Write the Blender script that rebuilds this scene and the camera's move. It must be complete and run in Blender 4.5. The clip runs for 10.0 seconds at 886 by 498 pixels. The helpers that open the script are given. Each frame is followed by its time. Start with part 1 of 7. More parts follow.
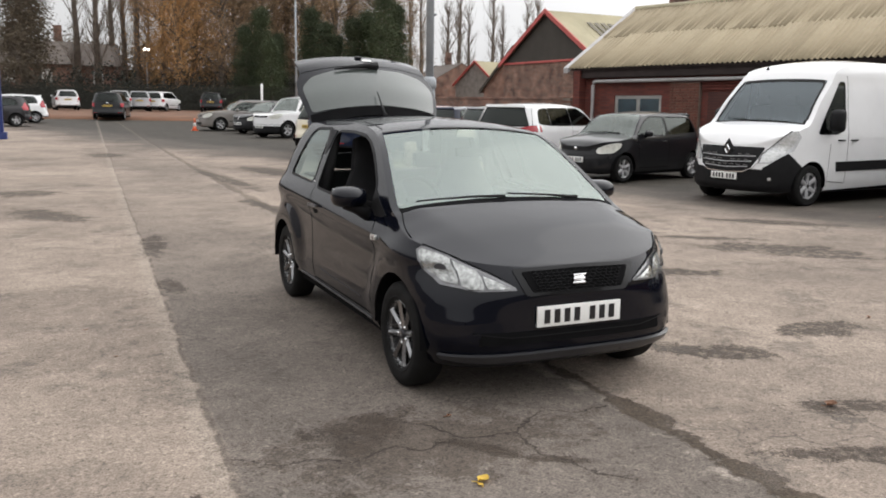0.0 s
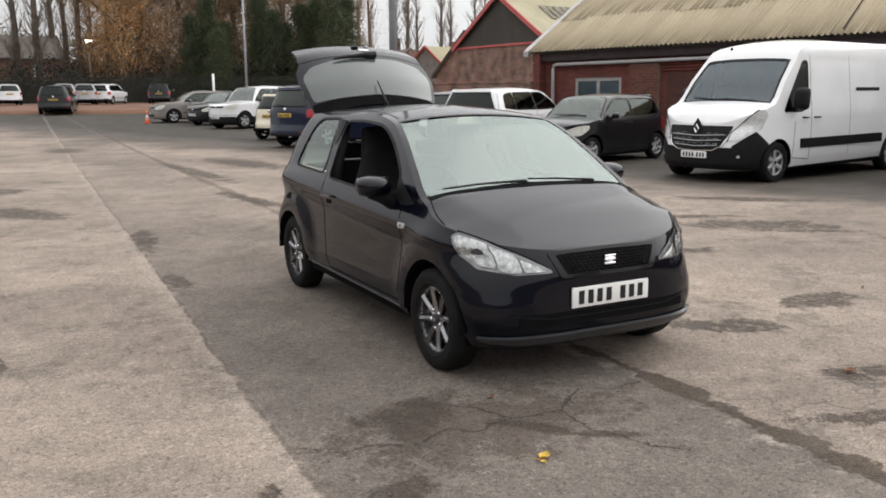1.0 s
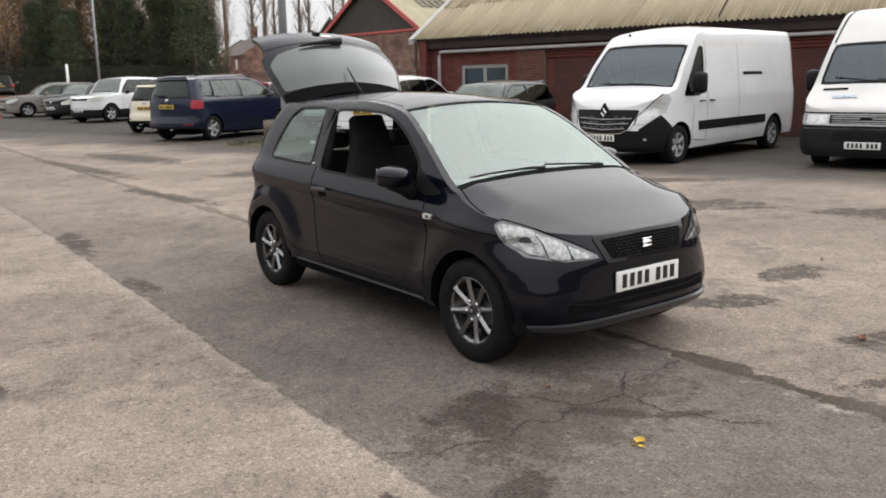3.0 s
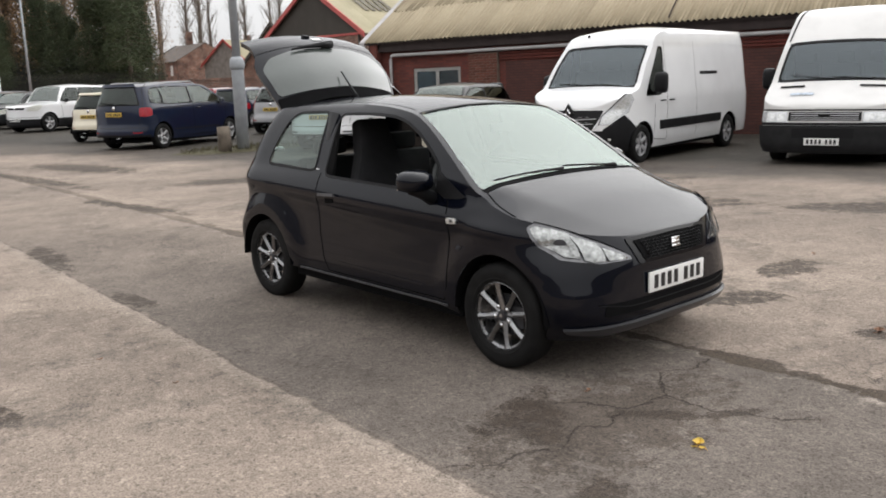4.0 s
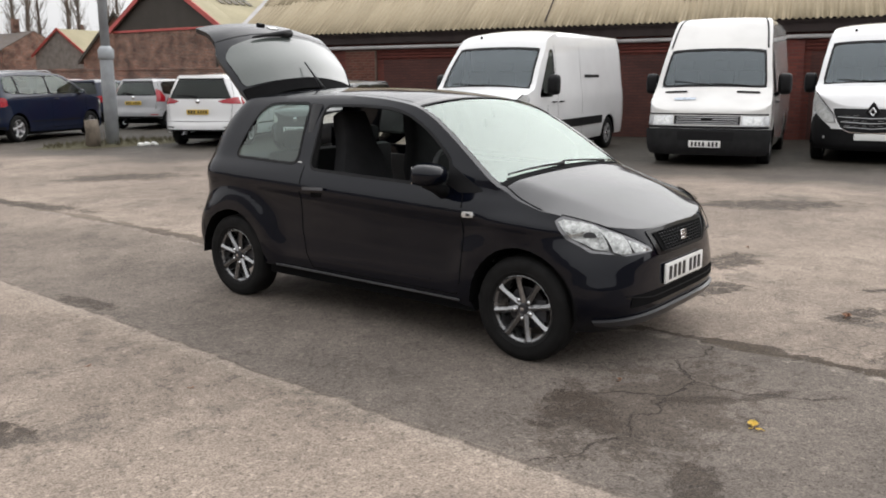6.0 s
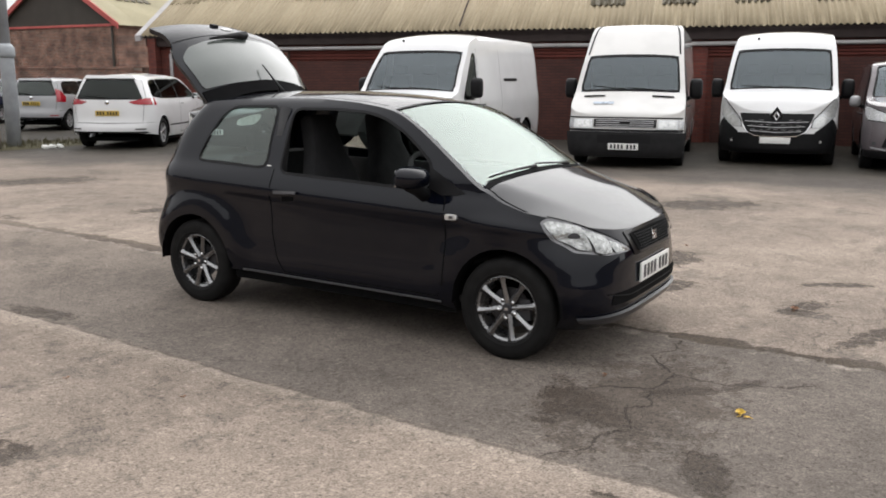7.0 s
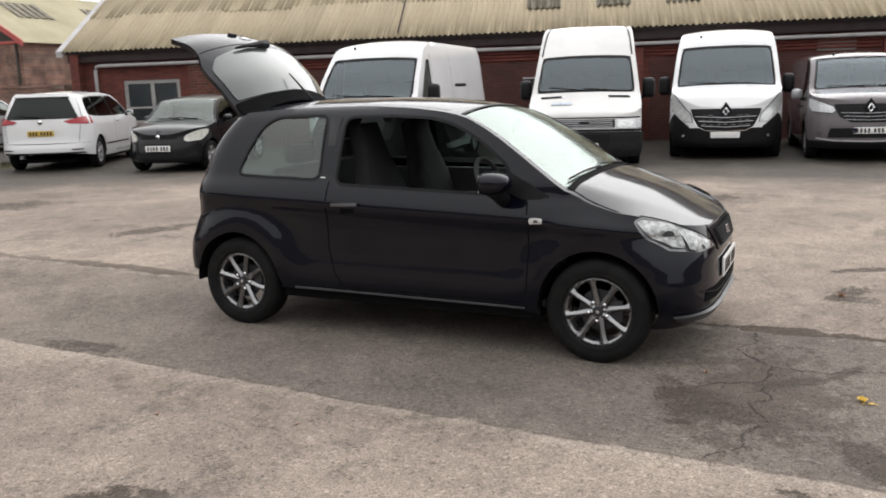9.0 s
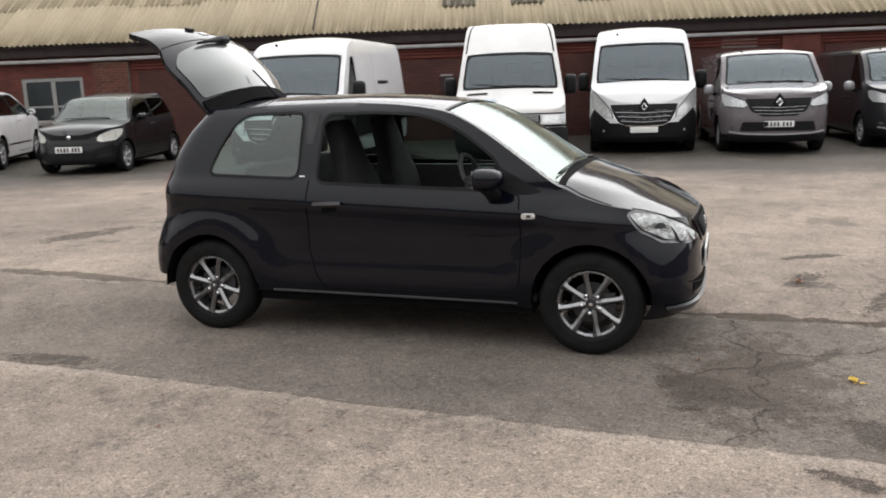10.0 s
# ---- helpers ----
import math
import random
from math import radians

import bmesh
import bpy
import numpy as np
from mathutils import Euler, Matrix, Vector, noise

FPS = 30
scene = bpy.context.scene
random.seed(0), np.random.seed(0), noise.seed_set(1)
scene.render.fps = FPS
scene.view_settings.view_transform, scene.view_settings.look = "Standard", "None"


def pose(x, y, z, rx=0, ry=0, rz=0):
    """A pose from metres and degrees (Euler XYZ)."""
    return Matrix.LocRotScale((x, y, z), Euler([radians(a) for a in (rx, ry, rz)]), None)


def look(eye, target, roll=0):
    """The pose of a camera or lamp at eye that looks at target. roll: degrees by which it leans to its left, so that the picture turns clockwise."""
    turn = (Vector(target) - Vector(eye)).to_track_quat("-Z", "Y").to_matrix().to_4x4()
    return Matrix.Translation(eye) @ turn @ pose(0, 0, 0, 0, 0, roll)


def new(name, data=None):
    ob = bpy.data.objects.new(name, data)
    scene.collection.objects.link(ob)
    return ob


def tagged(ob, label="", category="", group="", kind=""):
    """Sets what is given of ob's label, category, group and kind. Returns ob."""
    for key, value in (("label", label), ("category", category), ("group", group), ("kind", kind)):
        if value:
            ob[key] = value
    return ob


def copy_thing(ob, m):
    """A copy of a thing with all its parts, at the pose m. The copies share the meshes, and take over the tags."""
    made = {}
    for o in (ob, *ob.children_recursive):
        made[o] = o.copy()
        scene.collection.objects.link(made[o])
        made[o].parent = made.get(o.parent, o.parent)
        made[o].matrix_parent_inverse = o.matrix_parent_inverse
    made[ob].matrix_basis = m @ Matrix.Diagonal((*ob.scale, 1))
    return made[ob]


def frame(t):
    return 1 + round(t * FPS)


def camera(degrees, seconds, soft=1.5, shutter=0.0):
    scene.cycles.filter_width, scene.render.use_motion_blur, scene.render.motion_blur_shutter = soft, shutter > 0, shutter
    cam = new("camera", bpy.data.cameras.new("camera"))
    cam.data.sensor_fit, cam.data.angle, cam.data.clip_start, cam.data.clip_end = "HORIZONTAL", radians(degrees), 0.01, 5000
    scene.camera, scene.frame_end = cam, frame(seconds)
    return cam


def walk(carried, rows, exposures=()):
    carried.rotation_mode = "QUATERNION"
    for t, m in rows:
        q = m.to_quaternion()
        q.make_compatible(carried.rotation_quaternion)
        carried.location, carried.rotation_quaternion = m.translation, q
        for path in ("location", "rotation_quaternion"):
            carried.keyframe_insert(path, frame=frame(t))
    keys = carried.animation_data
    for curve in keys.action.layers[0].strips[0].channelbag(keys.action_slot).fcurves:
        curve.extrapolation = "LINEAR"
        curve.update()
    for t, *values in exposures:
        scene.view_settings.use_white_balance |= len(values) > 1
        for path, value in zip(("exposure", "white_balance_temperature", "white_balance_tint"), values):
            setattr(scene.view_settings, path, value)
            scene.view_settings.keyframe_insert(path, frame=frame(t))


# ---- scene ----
cam = camera(54.8, 10.0, soft=1.8, shutter=0.4)
PATH = [
    (0, (0.004, -0.111, 1.53), (0.81, 1.69, 1.199), 0.9),
    (0.5, (-0.241, -0.063, 1.537), (0.623, 1.707, 1.192), 0.7),
    (1, (-0.429, 0.005, 1.545), (0.475, 1.752, 1.182), -0.4),
    (1.5, (-0.564, 0.156, 1.532), (0.364, 1.888, 1.162), -0.9),
    (2, (-0.729, 0.293, 1.532), (0.252, 1.996, 1.159), -0.9),
    (2.5, (-0.967, 0.447, 1.54), (0.123, 2.079, 1.156), -0.7),
    (4, (-1.485, 0.988, 1.546), (-0.205, 2.475, 1.158), -1.8),
    (4.5, (-1.612, 1.189, 1.528), (-0.264, 2.618, 1.154), -1.3),
    (5, (-1.777, 1.339, 1.53), (-0.357, 2.698, 1.16), -0.9),
    (6.3, (-2.198, 1.815, 1.515), (-0.634, 3.0, 1.127), -0.1),
    (6.5, (-2.26, 1.876, 1.523), (-0.668, 3.026, 1.143), 0.0),
    (7, (-2.427, 2.055, 1.531), (-0.762, 3.094, 1.142), 0.3),
    (7.5, (-2.486, 2.278, 1.523), (-0.814, 3.309, 1.145), -0.7),
    (8, (-2.62, 2.502, 1.524), (-0.924, 3.495, 1.153), -0.8),
    (8.5, (-2.733, 2.729, 1.532), (-1.005, 3.663, 1.157), -1.3),
    (9, (-2.77, 2.961, 1.515), (-1.005, 3.823, 1.141), -1.6),
    (9.5, (-2.853, 3.203, 1.507), (-1.041, 3.959, 1.127), -1.8),
    (10, (-2.925, 3.442, 1.519), (-1.074, 4.093, 1.133), -1.8),
]
walk(cam, [(t, look(eye, target, roll)) for t, eye, target, roll in PATH], exposures=[(0.0, -0.02), (2.5, -0.01), (6.5, 0.0), (8.5, 0.04), (10.0, 0.06)])

# ---- world and light: a bright overcast autumn sky ----
world = bpy.data.worlds.new("overcast")
scene.world = world
world.use_nodes = True
wn, wl = world.node_tree.nodes, world.node_tree.links
wn.clear()
sky = wn.new("ShaderNodeTexSky")
sky.sky_type, sky.sun_disc = "NISHITA", False
sky.sun_elevation, sky.sun_rotation = radians(30), radians(95)
sky.air_density, sky.dust_density, sky.ozone_density = 1.0, 4.0, 1.0
fade = wn.new("ShaderNodeHueSaturation")
fade.inputs["Saturation"].default_value = 0.12
veil = wn.new("ShaderNodeMix")
veil.data_type = "RGBA"
veil.inputs["Factor"].default_value = 0.88
way, lift, grad, cloud = wn.new("ShaderNodeTexCoord"), wn.new("ShaderNodeSeparateXYZ"), wn.new("ShaderNodeMapRange"), wn.new("ShaderNodeVectorMath")
wl.new(way.outputs["Generated"], lift.inputs[0])
wl.new(lift.outputs["Z"], grad.inputs["Value"])
grad.inputs["To Min"].default_value, grad.inputs["To Max"].default_value = 6.6, 20.0   # an overcast sky is far brighter overhead
SUNWARD = Vector((0.86, -0.08, 0.50)).normalized()
toward, near, glow, total = wn.new("ShaderNodeVectorMath"), wn.new("ShaderNodeMath"), wn.new("ShaderNodeMath"), wn.new("ShaderNodeMath")
toward.operation, near.operation, glow.operation, total.operation = "DOT_PRODUCT", "MAXIMUM", "POWER", "MULTIPLY_ADD"
toward.inputs[1].default_value = SUNWARD
near.inputs[1].default_value, glow.inputs[1].default_value, total.inputs[1].default_value = 0.0, 2.2, 12.5   # cloud glows round the hidden sun
wl.new(way.outputs["Generated"], toward.inputs[0])
wl.new(toward.outputs["Value"], near.inputs[0])
wl.new(near.outputs[0], glow.inputs[0])
wl.new(glow.outputs[0], total.inputs[0])
wl.new(grad.outputs["Result"], total.inputs[2])
cloud.operation = "SCALE"
cloud.inputs[0].default_value = (1.0, 1.0, 1.01)
wl.new(total.outputs[0], cloud.inputs["Scale"])
wl.new(cloud.outputs[0], veil.inputs["B"])
back = wn.new("ShaderNodeBackground")
back.inputs["Strength"].default_value = 0.1065
wout = wn.new("ShaderNodeOutputWorld")
wl.new(sky.outputs[0], fade.inputs["Color"])
wl.new(fade.outputs[0], veil.inputs["A"])
wl.new(veil.outputs["Result"], back.inputs["Color"])
wl.new(back.outputs[0], wout.inputs[0])
sun = new("sun", bpy.data.lights.new("sun", "SUN"))
sun.data.energy, sun.data.angle, sun.data.color = 0.5, radians(80), (1.0, 0.96, 0.9)
sun.matrix_world = look((0, 0, 20), (-SUNWARD.x, -SUNWARD.y, 20 - SUNWARD.z))


# ---- materials ----
def nodes_of(m):
    m.use_nodes = True
    return m.node_tree.nodes, m.node_tree.links, m.node_tree.nodes["Principled BSDF"]


def mat(name, color, rough=0.6, metal=0.0, vary=0.15, scale=6.0, fine=60.0, bump=0.1, depth=0.01, coat=0.0, tint=None, rough_vary=0.1, island=0.0):
    """A surface with broad and fine variation of colour, gloss and relief; scales are per metre."""
    m = bpy.data.materials.new(name)
    n, l, b = nodes_of(m)
    co = n.new("ShaderNodeTexCoord")
    broad, grain = n.new("ShaderNodeTexNoise"), n.new("ShaderNodeTexNoise")
    for tex, sc, det in ((broad, scale, 4), (grain, fine, 6)):
        tex.inputs["Scale"].default_value, tex.inputs["Detail"].default_value = sc, det
        l.new(co.outputs["Object"], tex.inputs["Vector"])
    mix = n.new("ShaderNodeMix")
    mix.data_type = "RGBA"
    dark = tint or tuple(c * (1 - 2 * vary) for c in color)
    mix.inputs["A"].default_value = (*color, 1)
    mix.inputs["B"].default_value = (*dark, 1)
    ramp = n.new("ShaderNodeMapRange")
    ramp.inputs["From Min"].default_value, ramp.inputs["From Max"].default_value = 0.4, 0.75
    l.new(broad.outputs["Fac"], ramp.inputs["Value"])
    l.new(ramp.outputs["Result"], mix.inputs["Factor"])
    hsv = n.new("ShaderNodeHueSaturation")
    val = n.new("ShaderNodeMapRange")
    val.inputs["To Min"].default_value, val.inputs["To Max"].default_value = 1 - vary, 1 + vary
    l.new(grain.outputs["Fac"], val.inputs["Value"])
    src = val.outputs["Result"]
    if island:
        geo, obi = n.new("ShaderNodeNewGeometry"), n.new("ShaderNodeObjectInfo")
        add = n.new("ShaderNodeMath")
        add.operation = "ADD"
        l.new(geo.outputs["Random Per Island"], add.inputs[0])
        l.new(obi.outputs["Random"], add.inputs[1])
        var = n.new("ShaderNodeMapRange")
        var.inputs["From Max"].default_value = 2.0
        var.inputs["To Min"].default_value, var.inputs["To Max"].default_value = 1 - island, 1 + island
        l.new(add.outputs[0], var.inputs["Value"])
        mul = n.new("ShaderNodeMath")
        mul.operation = "MULTIPLY"
        l.new(var.outputs["Result"], mul.inputs[0])
        l.new(src, mul.inputs[1])
        src = mul.outputs[0]
    l.new(src, hsv.inputs["Value"])
    l.new(mix.outputs["Result"], hsv.inputs["Color"])
    l.new(hsv.outputs["Color"], b.inputs["Base Color"])
    rr = n.new("ShaderNodeMapRange")
    rr.inputs["To Min"].default_value, rr.inputs["To Max"].default_value = max(0.02, rough - rough_vary), min(1.0, rough + rough_vary)
    l.new(broad.outputs["Fac"], rr.inputs["Value"])
    l.new(rr.outputs["Result"], b.inputs["Roughness"])
    b.inputs["Metallic"].default_value = metal
    if coat:
        b.inputs["Coat Weight"].default_value, b.inputs["Coat Roughness"].default_value = coat, 0.04
    if bump:
        bp = n.new("ShaderNodeBump")
        bp.inputs["Strength"].default_value, bp.inputs["Distance"].default_value = bump, depth
        l.new(grain.outputs["Fac"], bp.inputs["Height"])
        l.new(bp.outputs[0], b.inputs["Normal"])
    return m


def paint(name, color, rough=0.3, dirt=0.06):
    m = mat(name, color, rough, 0.0, dirt, 1.7, 300.0, 0.0, coat=1.0, rough_vary=0.06)
    m.node_tree.nodes["Principled BSDF"].inputs["Specular IOR Level"].default_value = 0.12
    return m


def glass(name, tint, ior=1.5, rough=0.0, gloss_color=(0.93, 1.0, 0.95)):
    """Thin pane: clear with a tint, and mirror gloss by Fresnel."""
    m = bpy.data.materials.new(name)
    m.use_nodes = True
    n, l = m.node_tree.nodes, m.node_tree.links
    n.clear()
    out, mix = n.new("ShaderNodeOutputMaterial"), n.new("ShaderNodeMixShader")
    clear, gloss, fr = n.new("ShaderNodeBsdfTransparent"), n.new("ShaderNodeBsdfGlossy"), n.new("ShaderNodeFresnel")
    clear.inputs["Color"].default_value = (*tint, 1)
    gloss.inputs["Roughness"].default_value = rough
    gloss.inputs["Color"].default_value = (*gloss_color, 1)
    fr.inputs["IOR"].default_value = ior
    l.new(fr.outputs[0], mix.inputs[0])
    l.new(clear.outputs[0], mix.inputs[1])
    l.new(gloss.outputs[0], mix.inputs[2])
    l.new(mix.outputs[0], out.inputs["Surface"])
    return m


M_BLACK = paint("black_car_paint", (0.0018, 0.0026, 0.0062), 0.42)
M_BLACK.node_tree.nodes["Principled BSDF"].inputs["Specular IOR Level"].default_value = 0.012   # fine metal flake under the lacquer
M_BLACK.node_tree.nodes["Principled BSDF"].inputs["Specular Tint"].default_value = (1.0, 0.9, 0.93, 1)
M_BLACK.node_tree.nodes["Principled BSDF"].inputs["Coat IOR"].default_value = 1.42
M_BLACK.node_tree.nodes["Principled BSDF"].inputs["Coat Weight"].default_value = 0.86
M_BLACK.node_tree.nodes["Principled BSDF"].inputs["Coat Roughness"].default_value = 0.055
M_WHITE = paint("white_van_paint", (0.71, 0.71, 0.715), 0.35, 0.04)
M_WHITE_OLD = paint("aged_white_paint", (0.63, 0.62, 0.605), 0.42, 0.08)
M_GREY = paint("metallic_grey_paint", (0.12, 0.105, 0.112), 0.28)
M_CHAR = paint("charcoal_paint", (0.02, 0.019, 0.021), 0.3)
M_DARK = paint("dark_grey_paint", (0.009, 0.0095, 0.011), 0.3)
for deep, lacquer in ((M_CHAR, 0.7), (M_DARK, 0.62)):
    deep.node_tree.nodes["Principled BSDF"].inputs["Coat Weight"].default_value = lacquer
M_BLUE = paint("navy_blue_paint", (0.0042, 0.009, 0.028), 0.3)
M_BLUE.node_tree.nodes["Principled BSDF"].inputs["Coat Weight"].default_value = 0.75
M_SILVER = paint("silver_paint", (0.34, 0.34, 0.35), 0.3)
M_STONE = paint("warm_silver_paint", (0.2, 0.185, 0.17), 0.32)
M_CRIMSON = paint("red_car_paint", (0.24, 0.02, 0.02), 0.3)
M_CREAM = paint("cream_paint", (0.74, 0.68, 0.54), 0.35)
M_GLOSS = paint("gloss_black_plastic", (0.006, 0.006, 0.007), 0.3)
M_GLOSS.node_tree.nodes["Principled BSDF"].inputs["Coat Weight"].default_value = 0.4
M_SKIRT = mat("dark_satin_skirt", (0.03, 0.03, 0.033), 0.3, vary=0.08, scale=9, fine=300, bump=0.05, depth=0.001)
M_TRIM = mat("black_plastic", (0.01, 0.01, 0.011), 0.5, vary=0.12, scale=9, fine=400, bump=0.15, depth=0.001)
M_CLEARLAMP = mat("clear_headlamp", (0.72, 0.72, 0.66), 0.15, 0.1, vary=0.15, scale=22, fine=60, bump=0.2, depth=0.004, coat=1.0)
M_TRIM_OLD = mat("faded_bumper_plastic", (0.019, 0.019, 0.02), 0.7, vary=0.15, scale=7, fine=300, bump=0.15, depth=0.001)
M_LIP = mat("grey_lip_plastic", (0.075, 0.075, 0.08), 0.35, vary=0.08, scale=9, fine=300, bump=0.05, depth=0.001)
M_RUBBER = mat("tyre_rubber", (0.011, 0.0108, 0.0108), 0.75, vary=0.2, scale=12, fine=200, bump=0.3, depth=0.002)
for dull in (M_RUBBER, M_TRIM_OLD, M_TRIM):
    dull.node_tree.nodes["Principled BSDF"].inputs["Specular IOR Level"].default_value = 0.15
M_ALLOY = mat("alloy_metal", (0.30, 0.30, 0.305), 0.28, 0.85, vary=0.08, scale=8, fine=300, bump=0.0)
M_SPOKE = mat("grey_spoke_metal", (0.29, 0.29, 0.295), 0.25, 0.95, vary=0.12, scale=8, fine=300, bump=0.0)
M_COVER = mat("silver_wheel_cover", (0.44, 0.44, 0.45), 0.35, 0.3, vary=0.12, scale=8, fine=300, bump=0.0)
M_ALLOY_DARK = mat("dark_wheel_metal", (0.06, 0.06, 0.065), 0.45, 0.6, vary=0.1, scale=8, fine=200, bump=0.0)
M_CHROME = mat("chrome", (0.75, 0.75, 0.76), 0.12, 1.0, vary=0.03, scale=8, fine=300, bump=0.0)
M_LAMP = mat("headlamp_reflector", (0.74, 0.75, 0.74), 0.16, 0.55, vary=0.2, scale=26, fine=45, bump=0.5, depth=0.01, coat=1.0)
M_REFLECT = mat("faceted_chrome_reflector", (0.46, 0.47, 0.46), 0.13, 0.9, vary=0.25, scale=30, fine=34, bump=0.8, depth=0.006, coat=1.0)
M_LAMP_DARK = mat("headlamp_bezel", (0.2, 0.2, 0.21), 0.2, 0.5, vary=0.2, scale=20, fine=60, bump=0.3, depth=0.005, coat=1.0)
M_RED = mat("red_lamp_lens", (0.34, 0.008, 0.018), 0.15, 0.0, vary=0.15, scale=20, fine=90, bump=0.2, depth=0.004, coat=1.0)
M_RED.node_tree.nodes["Principled BSDF"].inputs["Coat Weight"].default_value = 0.3
M_LAMP_GREY = mat("van_headlamp_shell", (0.6, 0.61, 0.62), 0.25, 0.4, vary=0.2, scale=20, fine=60, bump=0.4, depth=0.006, coat=1.0)
M_PLATE = mat("white_plate", (0.8, 0.8, 0.78), 0.35, vary=0.04, scale=9, fine=200, bump=0.0)
M_PLATE_Y = mat("yellow_plate", (0.56, 0.38, 0.07), 0.35, vary=0.04, scale=9, fine=200, bump=0.0)
M_INK = mat("plate_ink", (0.01, 0.01, 0.012), 0.4, vary=0.05, bump=0.0)
M_CLOTH = mat("seat_cloth", (0.011, 0.011, 0.0125), 0.95, vary=0.2, scale=10, fine=120, bump=0.1, depth=0.002)
M_DASH = mat("dash_plastic", (0.03, 0.03, 0.032), 0.6, vary=0.1, scale=10, fine=400, bump=0.2, depth=0.001)
M_CABIN = mat("cabin_lining", (0.035, 0.035, 0.037), 0.85, vary=0.2, scale=5, fine=100, bump=0.1)
M_PAPER = mat("white_paper", (0.75, 0.75, 0.72), 0.8, vary=0.05, bump=0.0)
M_SCREEN = glass("windscreen_glass", (0.72, 0.84, 0.78), 2.45, 0.12, (0.87, 0.97, 0.92))
M_MATTE = mat("matt_black_rubber", (0.006, 0.006, 0.0065), 0.95, vary=0.15, scale=9, fine=300, bump=0.1, depth=0.001)
M_MATTE.node_tree.nodes["Principled BSDF"].inputs["Specular IOR Level"].default_value = 0.08
M_PANE = glass("side_glass", (0.36, 0.49, 0.46), 1.8, 0.0)
M_TINTED = glass("tinted_glass", (0.16, 0.18, 0.18), 1.42, 0.0)
M_CLEAR = glass("clear_glass", (0.52, 0.6, 0.59), 1.55, 0.0)
M_PALE = glass("car_screen_glass", (0.45, 0.5, 0.5), 2.1, 0.15)
M_DULL = glass("van_glass", (0.30, 0.35, 0.36), 1.85, 0.22, (0.84, 0.94, 1.0))


# ---- mesh helpers ----
def mesh_of(name, bm, material, smooth=35.0):
    """Turns a bmesh into mesh data; edges sharper than the angle stay crisp."""
    for f in bm.faces:
        f.smooth = smooth > 0
    if smooth > 0:
        lim = radians(smooth)
        for e in bm.edges:
            if len(e.link_faces) == 2 and e.calc_face_angle(0) > lim:
                e.smooth = False
    me = bpy.data.meshes.new(name)
    bm.to_mesh(me)
    bm.free()
    for m in material if isinstance(material, (list, tuple)) else (material,):
        me.materials.append(m)
    return me


def part(name, bm, material, parent, label="", smooth=35.0, at=None):
    ob = new(name, mesh_of(name, bm, material, smooth))
    ob.parent = parent
    if at is not None:
        ob.matrix_local = at
    if label:
        tagged(ob, label)
    return ob


def thing(name, label, category, m=None, group="", kind=""):
    ob = new(name)
    ob.empty_display_size = 0.2
    if m is not None:
        ob.matrix_basis = m
    return tagged(ob, label, category, group, kind)


def whole(name, bm, material, label, category="", group="", kind="", smooth=35.0, at=None):
    ob = new(name, mesh_of(name, bm, material, smooth))
    if at is not None:
        ob.matrix_basis = at
    return tagged(ob, label, category, group, kind)


def box(bm, x0, x1, y0, y1, z0, z1, bevel=0.0, m=None):
    g = bmesh.ops.create_cube(bm, size=1)
    for v in g["verts"]:
        v.co = Vector(((x0 + x1) / 2 + v.co.x * (x1 - x0), (y0 + y1) / 2 + v.co.y * (y1 - y0), (z0 + z1) / 2 + v.co.z * (z1 - z0)))
    vs = g["verts"]
    if bevel:
        es = list({e for v in vs for e in v.link_edges})
        r = bmesh.ops.bevel(bm, geom=es, offset=bevel, segments=2, affect="EDGES", profile=0.6)
        vs = list({v for f in r["faces"] for v in f.verts} | {v for v in vs if v.is_valid})
    if m is not None:
        bmesh.ops.transform(bm, matrix=m, verts=vs)
    return vs


def tube(bm, pts, radii, n=8, caps=True):
    """A tapered round bar along the points."""
    pts = [Vector(p) for p in pts]
    rings = []
    for i, p in enumerate(pts):
        d = (pts[min(i + 1, len(pts) - 1)] - pts[max(i - 1, 0)]).normalized()
        a = d.orthogonal().normalized() if abs(d.z) > 0.99 else d.cross(Vector((0, 0, 1))).normalized()
        b = d.cross(a)
        r = radii[i] if isinstance(radii, (list, tuple)) else radii
        rings.append([bm.verts.new(p + r * (math.cos(k * math.tau / n) * a + math.sin(k * math.tau / n) * b)) for k in range(n)])
    for r0, r1 in zip(rings, rings[1:]):
        for k in range(n):
            bm.faces.new((r0[k], r0[(k + 1) % n], r1[(k + 1) % n], r1[k]))
    if caps:
        bm.faces.new(rings[0][::-1])
        bm.faces.new(rings[-1])


def lathe(bm, profile, n=48, closed=False):
    """Turns a profile of (radius, x) about the x axis."""
    rings = [[bm.verts.new((x, r * math.cos(k * math.tau / n), r * math.sin(k * math.tau / n))) for k in range(n)] for r, x in profile]
    pairs = list(zip(rings, rings[1:])) + ([(rings[-1], rings[0])] if closed else [])
    for r0, r1 in pairs:
        for k in range(n):
            bm.faces.new((r0[k], r0[(k + 1) % n], r1[(k + 1) % n], r1[k]))
    bmesh.ops.recalc_face_normals(bm, faces=bm.faces)


